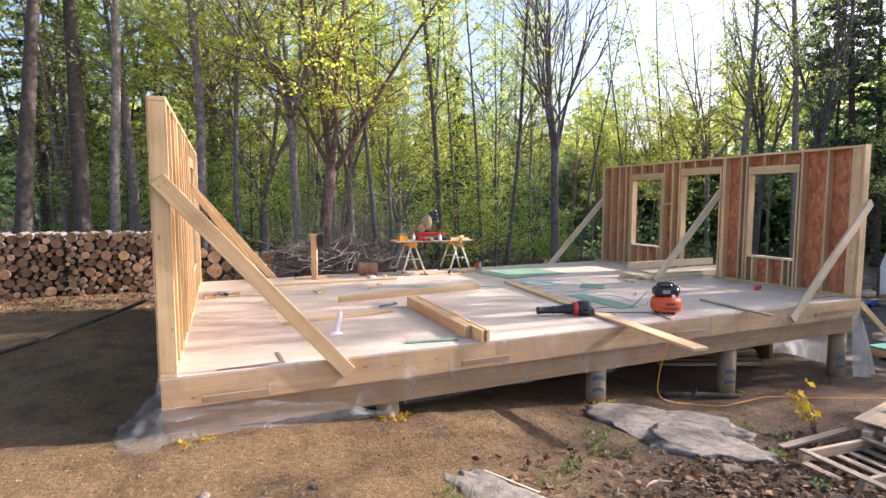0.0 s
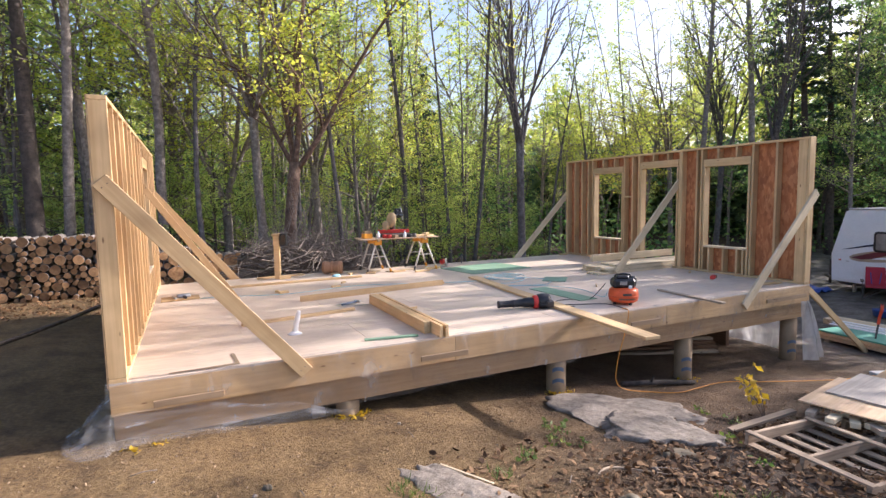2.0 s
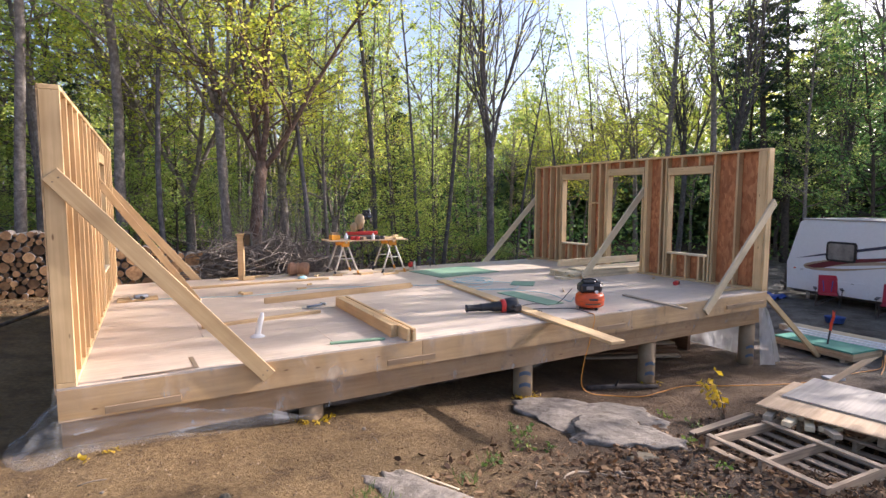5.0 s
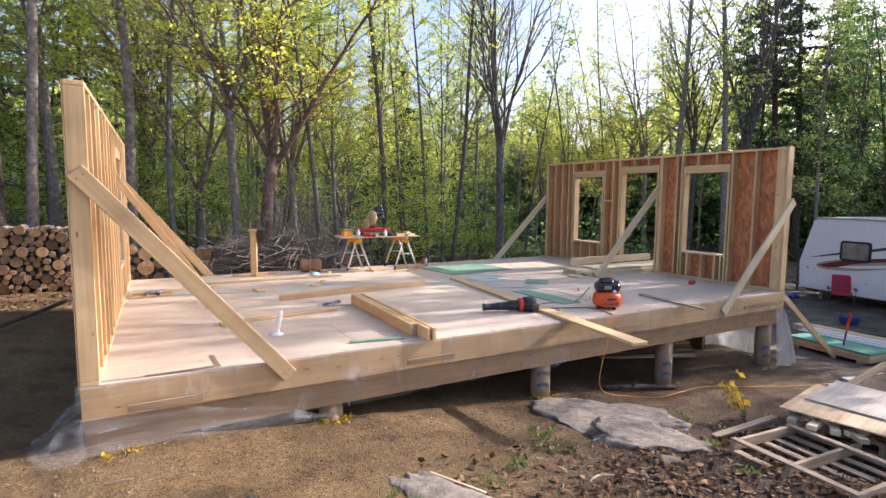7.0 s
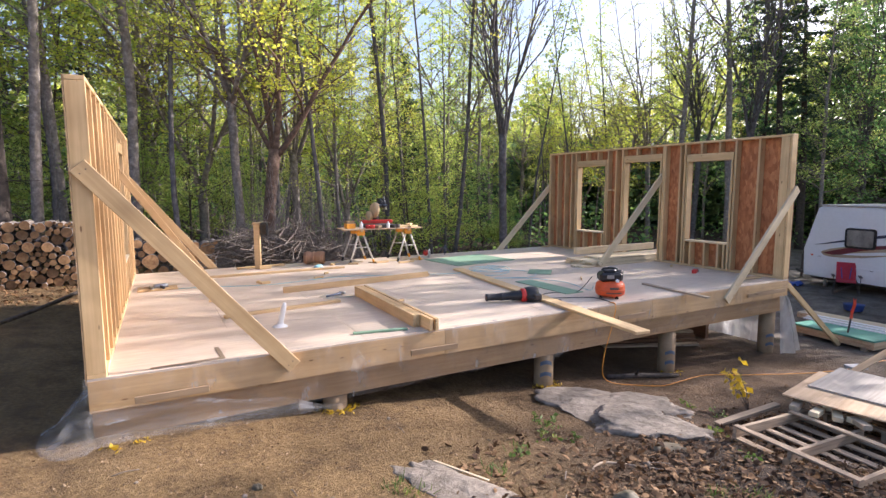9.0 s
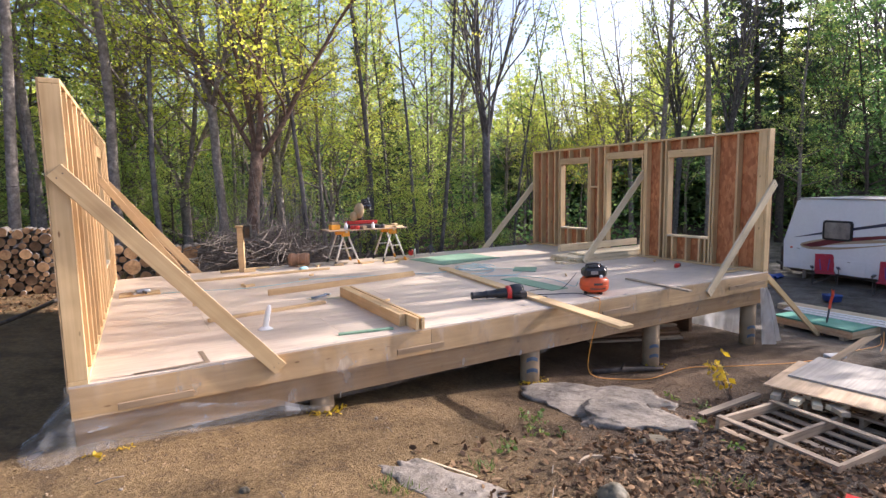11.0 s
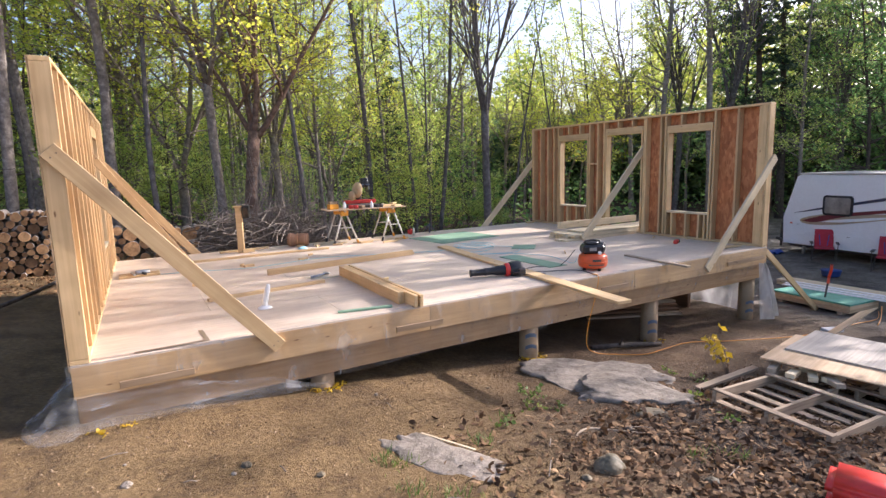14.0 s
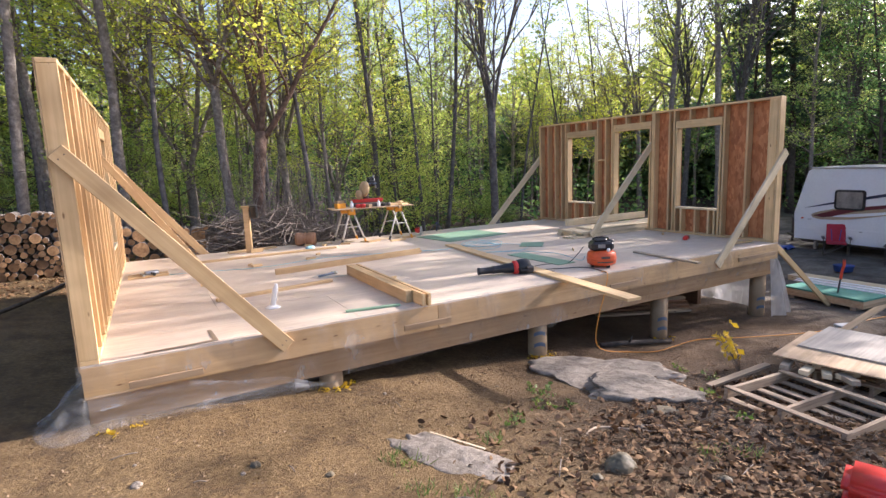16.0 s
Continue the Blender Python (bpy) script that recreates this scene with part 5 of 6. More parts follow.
solo_board("wood_offcut", "pine block against the lantern post's foot", "offcut", (2.33, 5.55, TOP + 0.04), (2.55, 5.58, TOP + 0.04), 0.05, 0.07, PINE, (0, 0, 1), "wood offcuts")

rl = thing("cable_reel", "small brown wooden reel lying on its side", "reel", Matrix.Translation((3.27, 5.86, TOP + 0.137)) @ Matrix.Rotation(radians(-22), 4, "Z") @ Matrix.Rotation(radians(90), 4, "Y"))
part("barrel", lathe(bmesh.new(), ((0.105, 0.0), (0.125, 0.02), (0.135, 0.12), (0.118, 0.135), (0.118, 0.25), (0.135, 0.265), (0.132, 0.38), (0.118, 0.41)), 28), BARREL, rl, "", None, True)
for z in (0.06, 0.20, 0.34):
    part("hoop", lathe(bmesh.new(), ((0.1345, z - 0.012), (0.1375, z - 0.01), (0.1375, z + 0.01), (0.1345, z + 0.012)), 28), BARREL, rl, "", None, True)
solo_board("wood_offcut", "pine wedge under the wooden reel", "offcut", (3.40, 5.66, TOP + 0.02), (3.55, 5.64, TOP + 0.02), 0.05, 0.038, PINE, (0, 0, 1), "wood offcuts")


# ---- saw bench ----
TB = Matrix.Translation((4.86, 5.64, TOP)) @ Matrix.Rotation(radians(-4), 4, "Z") @ Matrix.Diagonal((1.08, 1.0, 0.94, 1))


def sawhorse(x):
    h = thing("sawhorse", "folding steel sawhorse with orange plastic brackets", "sawhorse", TB @ Matrix.Translation((x, 0, 0)), "sawhorses")
    for s in (-1, 1):
        y = s * 0.26
        br = bmesh.new()
        box(br, (-0.075, y - 0.035, 0.62), (0.075, y + 0.035, 0.735), 0.012)
        part("bracket", br, YELLOW, h, "orange plastic bracket")
        for e in (-1, 1):
            lg = part("leg", tube(bmesh.new(), [(e * 0.04, y, 0.66), (e * 0.24, y * 1.25, 0.0)], 0.018, 6), LEG_PAINT, h, "", None, True)
            part("foot", tube(bmesh.new(), [(e * 0.215, y * 1.22, 0.09), (e * 0.241, y * 1.25, 0.0)], 0.022, 6), YELLOW if e > 0 else RUBBER, lg, "", None, True)
        part("cross_bar", tube(bmesh.new(), [(-0.13, y * 1.12, 0.36), (0.13, y * 1.12, 0.36)], 0.013, 6), LEG_PAINT, h, "", None, True)
    part("rail", new_box((-0.02, -0.36, 0.70), (0.02, 0.36, 0.738), 0.003), PINE, h)


sawhorse(-0.46)
sawhorse(0.50)
bt = tagged(part("bench_top", new_box((-0.80, -0.34, 0.742), (0.80, 0.34, 0.762), 0.002), PLYWOOD, None, "", TB), "plywood bench top laid across two sawhorses", "bench")
ms = thing("mitre_saw", "miter saw with red table and dusty blade guard", "saw", TB @ Matrix.Translation((-0.02, 0.05, 0.764)) @ Matrix.Scale(1.32, 4))
part("base", new_box((-0.22, -0.14, 0), (0.22, 0.14, 0.06), 0.012), DARK_STEEL, ms)
part("fence", new_box((-0.25, 0.06, 0.065), (0.25, 0.10, 0.125), 0.006), RED, ms, "red saw fence")
part("blade_guard", lathe(bmesh.new(), ((0.02, -0.035), (0.115, -0.035), (0.13, -0.02), (0.132, 0.02), (0.115, 0.035), (0.02, 0.035)), 28), SAWDUST, ms, "dusty tan blade guard", Matrix.Translation((-0.06, -0.02, 0.30)) @ Matrix.Rotation(radians(6), 4, "Z") @ Matrix.Rotation(radians(97), 4, "Y"), True)
part("lower_guard", lathe(bmesh.new(), ((0.01, -0.02), (0.075, -0.02), (0.085, 0.0), (0.075, 0.02), (0.01, 0.02)), 22), SAWDUST, ms, "dusty tan lower guard", Matrix.Translation((-0.15, -0.03, 0.205)) @ Matrix.Rotation(radians(12), 4, "Z") @ Matrix.Rotation(radians(90), 4, "Y"), True)
bm = new_box((-0.02, -0.07, 0.335), (0.12, 0.08, 0.455), 0.03)
box(bm, (0.0, -0.05, 0.445), (0.10, 0.05, 0.50), 0.018)
part("motor", bm, BLACK, ms, "black and blue motor housing")
part("motor_band", new_box((-0.024, -0.074, 0.375), (0.124, 0.02, 0.40), 0.004), BLUE_INK, ms)
part("arm", tube(bmesh.new(), [(0.0, 0.15, 0.05), (0.02, 0.17, 0.25), (-0.02, 0.08, 0.36)], [0.05, 0.04, 0.03], 10), DARK_STEEL, ms, "", None, True)
part("handle", tube(bmesh.new(), [(0.0, -0.06, 0.47), (0.02, -0.13, 0.46), (0.03, -0.14, 0.38), (0.02, -0.07, 0.35)], 0.014, 8), BLACK, ms, "", None, True)
part("rail", tube(bmesh.new(), [(0.16, 0.10, 0.30), (0.16, 0.22, 0.52)], 0.014, 8), STEEL, ms, "", None, True)
bx = thing("nail_box", "open cardboard and orange nail box on the bench", "box", TB @ Matrix.Translation((-0.62, -0.05, 0.764)) @ Matrix.Rotation(0.2, 4, "Z"))
part("tray", new_box((-0.09, -0.07, 0), (0.09, 0.07, 0.11), 0.006), YELLOW, bx)
part("carton", new_box((-0.075, -0.055, 0.112), (0.075, 0.055, 0.17), 0.003), CARDBOARD, bx, "brown carton")
CLUT = ((-0.42, -0.15, "bottle", PVC), (-0.36, 0.05, "bottle", CYAN_HOSE), (-0.30, -0.20, "tin", RED), (-0.12, -0.22, "carton", CARDBOARD), (0.10, -0.24, "bottle", PVC), (0.22, -0.18, "tool_case", BLACK), (0.30, -0.22, "tin", DARK_STEEL), (-0.22, -0.25, "tin", RED))
for x, y, kind, mat in CLUT:
    m = TB @ Matrix.Translation((x, y, 0.764)) @ Matrix.Rotation(x * 9, 4, "Z")
    if kind == "bottle":
        o = part("bottle", lathe(bmesh.new(), ((0.030, 0), (0.034, 0.01), (0.034, 0.09), (0.015, 0.12), (0.012, 0.15)), 14), mat, None, "", m, True)
        tagged(o, "small plastic bottle standing on the bench", "bottle")
    elif kind == "tin":
        o = part("tin", lathe(bmesh.new(), ((0.045, 0), (0.048, 0.005), (0.048, 0.075), (0.045, 0.08)), 16), mat, None, "", m, True)
        tagged(o, "small round tin standing on the bench", "tin")
    else:
        o = part(kind, new_box((-0.09, -0.05, 0), (0.09, 0.05, 0.07), 0.006), mat, None, "", m)
        tagged(o, "small box of tools and fixings on the bench", "box")
for k, (x, y, a) in enumerate(((0.45, -0.12, 0.2), (0.52, 0.05, -0.3), (0.63, -0.2, 0.5), (0.40, 0.2, 0.1), (0.66, 0.1, 0.9))):
    o = part("wood_offcut", board_mesh(0.22, 0.09, 0.036, PINE), PINE, None, "", TB @ Matrix.Translation((x, y, 0.784 + (0.03 if k == 4 else 0))) @ Matrix.Rotation(a, 4, "Z"))
    tagged(o, "pine offcut lying on the bench top", "offcut", "bench offcuts")
tr_ = thing("camera_tripod", "small blue folded stand at the back edge", "stand", Matrix.Translation((6.65, 6.0, TOP)))
for k in range(3):
    a = k * 2.1
    part("leg", tube(bmesh.new(), [(0.16 * math.cos(a), 0.16 * math.sin(a), 0.0), (0, 0, 0.20)], 0.012, 6), NAVY, tr_, "", None, True)
tarp = bmesh.new()
bmesh.ops.create_uvsphere(tarp, u_segments=16, v_segments=8, radius=0.1)
for v in tarp.verts:
    v.co = Vector((v.co.x * 1.0, v.co.y * 0.7, max(0, v.co.z * 0.55))) * (1 + 0.35 * noise.noise(v.co * 14))
tagged(part("rag", tarp, CYAN_HOSE, None, "", Matrix.Translation((3.42, 5.30, TOP)), True), "crumpled blue rag on the subfloor", "rag")

# ---- firewood ----
def log_mesh(r, ln, seed):
    rg = np.random.default_rng(seed)
    bm = bmesh.new()
    n = 12
    prof = [r * (1 + rg.normal() * 0.05) for _ in range(n)]
    rings = []
    for y, s in ((0.0, 0.97), (0.01, 1.0), (ln, 1.0)):
        rings.append([bm.verts.new((prof[k] * s * math.cos(k * math.tau / n), y, prof[k] * s * math.sin(k * math.tau / n))) for k in range(n)])
    for a, b in zip(rings, rings[1:]):
        for k in range(n):
            bm.faces.new((a[k], b[k], b[(k + 1) % n], a[(k + 1) % n]))
    f = bm.faces.new(rings[0])
    f2 = bm.faces.new(rings[-1][::-1])
    f.material_index = f2.material_index = 1
    bm.normal_update()
    me = bpy.data.meshes.new("log")
    bm.to_mesh(me)
    bm.free()
    me.materials.append(BARK)
    me.materials.append(LOG_END)
    return me


LOGS = [(r, log_mesh(r, 0.5, i)) for i, r in enumerate((0.030, 0.038, 0.048, 0.056, 0.066, 0.078, 0.092, 0.105, 0.05, 0.06))]
BIG = [(r, log_mesh(r, 0.5, 40 + i)) for i, r in enumerate((0.13, 0.16, 0.18))]
rs = random.Random(4)


def stack(name, label, x0, x1, y, height, meshes, limit):
    """Logs set one after another wherever a place is free, lowest first."""
    st = thing(name, label, "firewood", Matrix.Translation((x0, y, 0)))
    placed = []
    n = 0
    while n < limit:
        r, me = rs.choice(meshes)
        best = None
        for _ in range(14):
            x = rs.uniform(r, x1 - x0 - r)
            z = 0.0
            for px, pz, pr in placed:
                dx = abs(px - x)
                if dx < pr + r:
                    z = max(z, pz + math.sqrt((pr + r) ** 2 - dx * dx) - r)
            if best is None or z < best[1]:
                best = (x, z)
        x, z = best
        if z + r > height:
            n += 1
            if n > limit * 0.98:
                break
            if z + r > height + 0.12:
                continue
        placed.append((x, z + r, r))
        g = ground_z(x0 + x, y)
        part("log", me, None, st, "", Matrix.Translation((x, rs.uniform(-0.06, 0.06), g + z + r)) @ Matrix.Rotation(rs.uniform(0, 6.28), 4, "Y"))
        n += 1
    return st


stack("firewood_stack", "long stack of split and round firewood logs", -2.35, -0.55, 8.05, 1.18, LOGS, 300)
stack("firewood_stack", "long stack of split and round firewood logs", -4.15, -2.37, 8.15, 1.18, LOGS, 300)
stack("firewood_stack", "long stack of round firewood beside the soil track", -6.0, -4.17, 8.3, 1.18, LOGS, 300)
stack("firewood_stack", "low row of thick round firewood logs", -0.5, 2.0, 9.2, 0.80, BIG + LOGS[3:], 60)

# brush heap
bm = bmesh.new()
for _ in range(900):
    u = rs.uniform(-1, 1)
    cx, cy = 3.7 + u * 2.3 + rs.gauss(0, 0.2), 9.6 + rs.gauss(0, 0.55)
    hmax = 1.35 * (1 - u * u) ** 0.6
    cz = ground_z(cx, cy) + rs.uniform(0.0, 1) ** 0.8 * hmax
    a, ln = rs.uniform(0, 6.28), rs.uniform(0.5, 1.5)
    d = Vector((math.cos(a), math.sin(a), rs.uniform(-0.45, 0.45) + (0.3 if cz > 1.2 else 0)))
    k = Vector((rs.gauss(0, 0.12), rs.gauss(0, 0.12), rs.gauss(0, 0.12)))
    p = Vector((cx, cy, cz))
    lo = max(0.1, ground_z(cx, cy) + 0.02)
    pts = [p - d * ln / 2, p + k, p + d * ln / 2 + k]
    for q in pts:
        q.z = max(q.z, lo)
    tube(bm, pts, [rs.uniform(0.008, 0.022), 0.01, 0.004], 4, False)
tagged(part("brush_pile", bm, BRUSH), "heap of dry grey cut branches and brush", "brush pile", kind="stuff")
bm = bmesh.new()
for _ in range(240):
    cx, cy = rs.gauss(4.2, 1.1), rs.uniform(9.0, 11.0)
    p = Vector((cx, cy, ground_z(cx, cy)))
    h = rs.uniform(1.2, 3.2)
    tube(bm, [p, p + Vector((rs.gauss(0, 0.2), rs.gauss(0, 0.2), h * 0.5)), p + Vector((rs.gauss(0, 0.5), rs.gauss(0, 0.4), h))], [0.012, 0.008, 0.003], 4, False)
tagged(part("sapling_thicket", bm, BARK), "thicket of thin bare grey saplings", "saplings", kind="stuff")

# ---- caravan and camp chairs ----
CX, CY0, CL, CB, CT = 17.55, 3.62, 6.6, -0.02, 2.02
cv = thing("travel_trailer", "white ribbed travel trailer with maroon and navy swooshes", "trailer", Matrix.Translation((CX, CY0, 0)) @ Matrix.Rotation(radians(-10), 4, "Z"))


def rounded(x0, x1, y0, y1, z0, z1, r):
    """A slab in the y-z plane with round corners."""
    bm = bmesh.new()
    ring = []
    for cy, cz, a0 in ((y1 - r, z1 - r, 0), (y0 + r, z1 - r, 90), (y0 + r, z0 + r, 180), (y1 - r, z0 + r, 270)):
        for k in range(6):
            a = radians(a0 + k * 18)
            ring.append((cy + r * math.cos(a), cz + r * math.sin(a)))
    a = [bm.verts.new((x0, *q)) for q in ring]
    b = [bm.verts.new((x1, *q)) for q in ring]
    bm.faces.new(a[::-1])
    bm.faces.new(b)
    for i in range(len(a)):
        j = (i + 1) % len(a)
        bm.faces.new((a[i], a[j], b[j], b[i]))
    bmesh.ops.recalc_face_normals(bm, faces=bm.faces)
    return bm


# the grey of the panes stands in for what they reflect
GLASS_GREY = mottled("reflection_grey_pane", ((0.3, (0.17, 0.155, 0.14)), (0.7, (0.36, 0.33, 0.29))), 5, 0.15, 0.0)


def caravan():
    # local: the side lies in x = 0, the nose at y = 0 and the body runs to -y
    bm = bmesh.new()
    outline = [(0.02, CB), (0.06, 0.75), (-0.30, CT - 0.06), (-0.42, CT), (-CL + 0.1, CT + 0.03), (-CL, CT - 0.1), (-CL, CB)]
    a = [bm.verts.new((0, y, z)) for y, z in outline]
    b = [bm.verts.new((2.35, y, z)) for y, z in outline]
    bm.faces.new(a)
    bm.faces.new(b[::-1])
    for i in range(len(a)):
        j = (i + 1) % len(a)
        bm.faces.new((a[j], a[i], b[i], b[j]))
    bmesh.ops.recalc_face_normals(bm, faces=bm.faces)
    bmesh.ops.bevel(bm, geom=[e for e in bm.edges if abs(e.verts[0].co.x - e.verts[1].co.x) < 0.1], offset=0.03, segments=2, affect="EDGES")
    body = part("body", bm, WHITE_PAINT, cv)
    bm = bmesh.new()
    for k in range(14):
        z = CB + 0.12 + k * 0.135
        y1 = -0.02 if z < 0.7 else -0.02 - (z - 0.75) / (CT - 0.8) * 0.36
        box(bm, (-0.006, -CL + 0.05, z), (0.002, y1 - 0.04, z + 0.012))
    part("siding_rib", bm, WHITE_PAINT, body)
    bm = bmesh.new()
    box(bm, (-0.02, -CL, CT + 0.005), (2.37, -0.40, CT + 0.045), 0.01)
    part("roof", bm, GREY_BOARD, cv, "grey roof membrane")
    for y, w in ((-1.13, 0.80), (-2.95, 0.80)):
        fr = part("window_frame", rounded(-0.03, 0.01, y - w, y, 0.90, 1.45, 0.09), BLACK, cv, "black rubber window frame")
        part("pane", rounded(-0.034, -0.031, y - w + 0.06, y - 0.06, 0.955, 1.395, 0.05), GLASS_GREY, fr, "tinted pane, its reflection put into the grey")
    for y0, y1, z0, z1, nm in ((-0.25, -0.65, 0.28, 0.62, "hatch"), (-1.45, -2.30, -0.02, 0.38, "storage_door")):
        hb = part(nm, new_box((-0.016, y1, z0), (-0.007, y0, z1), 0.003), WHITE_PAINT, cv)
        part("hatch_handle", new_box((-0.022, (y0 + y1) / 2 - 0.04, z1 - 0.05), (-0.0165, (y0 + y1) / 2 + 0.04, z1 - 0.03)), GREY_METAL, hb)

    def swoosh(name, pts, mat, lift):
        bm = bmesh.new()
        lo = [bm.verts.new((-0.010 - lift, -y, z0)) for y, z0, z1 in pts]
        hi = [bm.verts.new((-0.010 - lift, -y, z1)) for y, z0, z1 in pts]
        for i in range(len(pts) - 1):
            bm.faces.new((lo[i], lo[i + 1], hi[i + 1], hi[i]))
        part(name, bm, mat, cv)

    swoosh("stripe", [(0.28, 0.90, 0.905), (0.6, 0.95, 0.98), (0.95, 1.02, 1.07), (1.8, 1.18, 1.25), (3.2, 1.46, 1.55), (5, 1.75, 1.85)], NAVY, 0)
    swoosh("stripe", [(0.48, 0.70, 0.705), (0.55, 0.63, 0.76), (0.75, 0.60, 0.83), (1.1, 0.61, 0.91), (1.6, 0.66, 0.96), (2.1, 0.75, 0.97), (3.2, 0.96, 1.05), (5, 1.2, 1.24)], TAN_STRIPE, 0)
    swoosh("stripe", [(0.55, 0.69, 0.70), (0.8, 0.66, 0.78), (1.1, 0.70, 0.87), (1.4, 0.80, 0.93), (1.8, 0.90, 1.00), (3.2, 1.12, 1.20), (5, 1.35, 1.42)], MAROON, 0.002)
    swoosh("stripe", [(0.9, 0.685, 0.69), (1.6, 0.72, 0.80), (2.2, 0.80, 0.88), (3.2, 0.98, 1.0)], WHITE_PAINT, 0.0015)
    part("marker_light", new_box((-0.018, -0.27, 0.58), (-0.008, -0.19, 0.62), 0.003), ORANGE, cv)
    for y in (-3.6, -4.4):
        wh = part("wheel", lathe(bmesh.new(), ((0.18, 0.0), (0.32, 0.01), (0.34, 0.05), (0.34, 0.15), (0.32, 0.19), (0.18, 0.2)), 28), RUBBER, cv, "", Matrix.Translation((0.12, y, 0.02)) @ Matrix.Rotation(radians(90), 4, "Y"), True)
        part("rim", lathe(bmesh.new(), ((0.05, -0.012), (0.17, -0.008), (0.178, 0.0), (0.178, 0.02)), 24), GREY_METAL, wh, "", None, True)
    fr = part("chassis", new_box((0.3, -CL + 0.2, -0.14), (2.05, 0.0, -0.025), 0.01), DARK_STEEL, cv)
    part("tongue", tube(bmesh.new(), [(0.4, 0.0, -0.08), (1.17, 1.1, -0.08), (1.95, 0.0, -0.08)], 0.05, 6), DARK_STEEL, cv)
    part("jack", tube(bmesh.new(), [(1.17, 0.95, -0.34), (1.17, 0.95, 0.45)], 0.04, 8), DARK_STEEL, cv)
    for x in (0.95, 1.35):
        part("gas_bottle", lathe(bmesh.new(), ((0.12, 0.0), (0.15, 0.04), (0.15, 0.38), (0.10, 0.47), (0.04, 0.50)), 18), WHITE_PAINT, cv, "white gas bottle", Matrix.Translation((x, 0.45, -0.03)), True)
    for y in (-0.45, -6.2):
        part("corner_jack", tube(bmesh.new(), [(0.3, y, -0.10), (0.3, y, -0.36)], 0.05, 8), GREY_METAL, cv)


caravan()


def camp_chair(x, y, turn):
    c = thing("camp_chair", "red fabric folding camp chair with blue piping", "chair", Matrix.Translation((x, y, ground_z(x, y))) @ Matrix.Rotation(turn, 4, "Z") @ Matrix.Scale(0.82, 4), "camp chairs")
    part("seat", new_box((-0.27, -0.25, 0.40), (0.27, 0.25, 0.43), 0.012), RED_CLOTH, c)
    bk = part("backrest", new_box((-0.27, -0.015, 0.0), (0.27, 0.015, 0.60), 0.012), RED_CLOTH, c, "", Matrix.Translation((0, 0.25, 0.42)) @ Matrix.Rotation(radians(-14), 4, "X"))
    for s in (-1, 1):
        part("piping", tube(bmesh.new(), [(s * 0.10, -0.018, 0.05), (s * 0.14, -0.018, 0.42)], 0.014, 6), BLUE_CLOTH, bk)
        part("armrest", new_box((s * 0.36 - 0.05, -0.25, 0.58), (s * 0.36 + 0.05, 0.24, 0.61), 0.01), BLACK, c, "black fabric armrest")
        part("leg", tube(bmesh.new(), [(s * 0.34, -0.26, 0.0), (s * 0.28, 0.24, 0.44)], 0.012, 6), DARK_STEEL, c)
        part("leg", tube(bmesh.new(), [(s * 0.34, 0.28, 0.0), (s * 0.28, -0.24, 0.44)], 0.012, 6), DARK_STEEL, c)
        part("arm_post", tube(bmesh.new(), [(s * 0.34, -0.24, 0.0), (s * 0.36, -0.24, 0.59)], 0.011, 6), DARK_STEEL, c)
    for yy in (-0.26, 0.27):
        part("cross_leg", tube(bmesh.new(), [(-0.34, yy, 0.02), (0.28, yy, 0.42)], 0.011, 6), DARK_STEEL, c)


camp_chair(16.94, 2.22, radians(-62))
camp_chair(16.54, 0.62, radians(-75))
bk_ = thing("bucket", "blue plastic tub standing on the gravel", "bucket", Matrix.Translation((15.0, 1.15, ground_z(15.0, 1.15))))
part("tub", lathe(bmesh.new(), ((0.17, 0.0), (0.18, 0.01), (0.21, 0.14), (0.22, 0.15)), 22), BLUE_CLOTH, bk_, "", None, True)
tp = bmesh.new()
bmesh.ops.create_grid(tp, x_segments=24, y_segments=24, size=0.5)
for v in tp.verts:
    v.co.z = 0.12 + 0.14 * noise.noise((v.co.x * 5, v.co.y * 5, 8))
bmesh.ops.solidify(tp, geom=tp.faces[:], thickness=0.01)
tagged(part("tarp", tp, BLUE_CLOTH, None, "", Matrix.Translation((16.9, 3.95, ground_z(16.9, 3.95) - 0.06)), True), "crumpled bright blue tarp under the trailer's hitch", "tarp")
for k, (x, y) in enumerate(((16.4, 4.0), (16.7, 4.35))):
    tagged(part("concrete_block", new_box((-0.2, -0.1, 0), (0.2, 0.1, 0.2), 0.01), GREY_BOARD, None, "", Matrix.Translation((x, y, ground_z(x, y) - 0.01)) @ Matrix.Rotation(k * 0.6, 4, "Z")), "grey concrete block on the gravel by the trailer", "block")

# ---- sheet stack and lumber by the drive ----
st = thing("sheathing_stack", "stack of teal faced sheathing panels on the ground", "panel stack", Matrix.Translation((12.60, 0.15, ground_z(12.6, 0.1))) @ Matrix.Rotation(radians(-6), 4, "Z"))
for k in range(5):
    part("panel", new_box((-0.61, -0.78, 0.06 + k * 0.034), (0.30, 0.72, 0.092 + k * 0.034), 0.002), TEAL_BOARD if k == 4 else PLYWOOD, st, "teal coated panel" if k == 4 else "", Matrix.Translation((0.012 * (k % 2), 0, 0)))
for y in (-0.6, 0.55):
    part("bearer", new_box((-0.6, y - 0.045, -0.03), (0.3, y + 0.045, 0.056), 0.004), PINE_OLD, st)
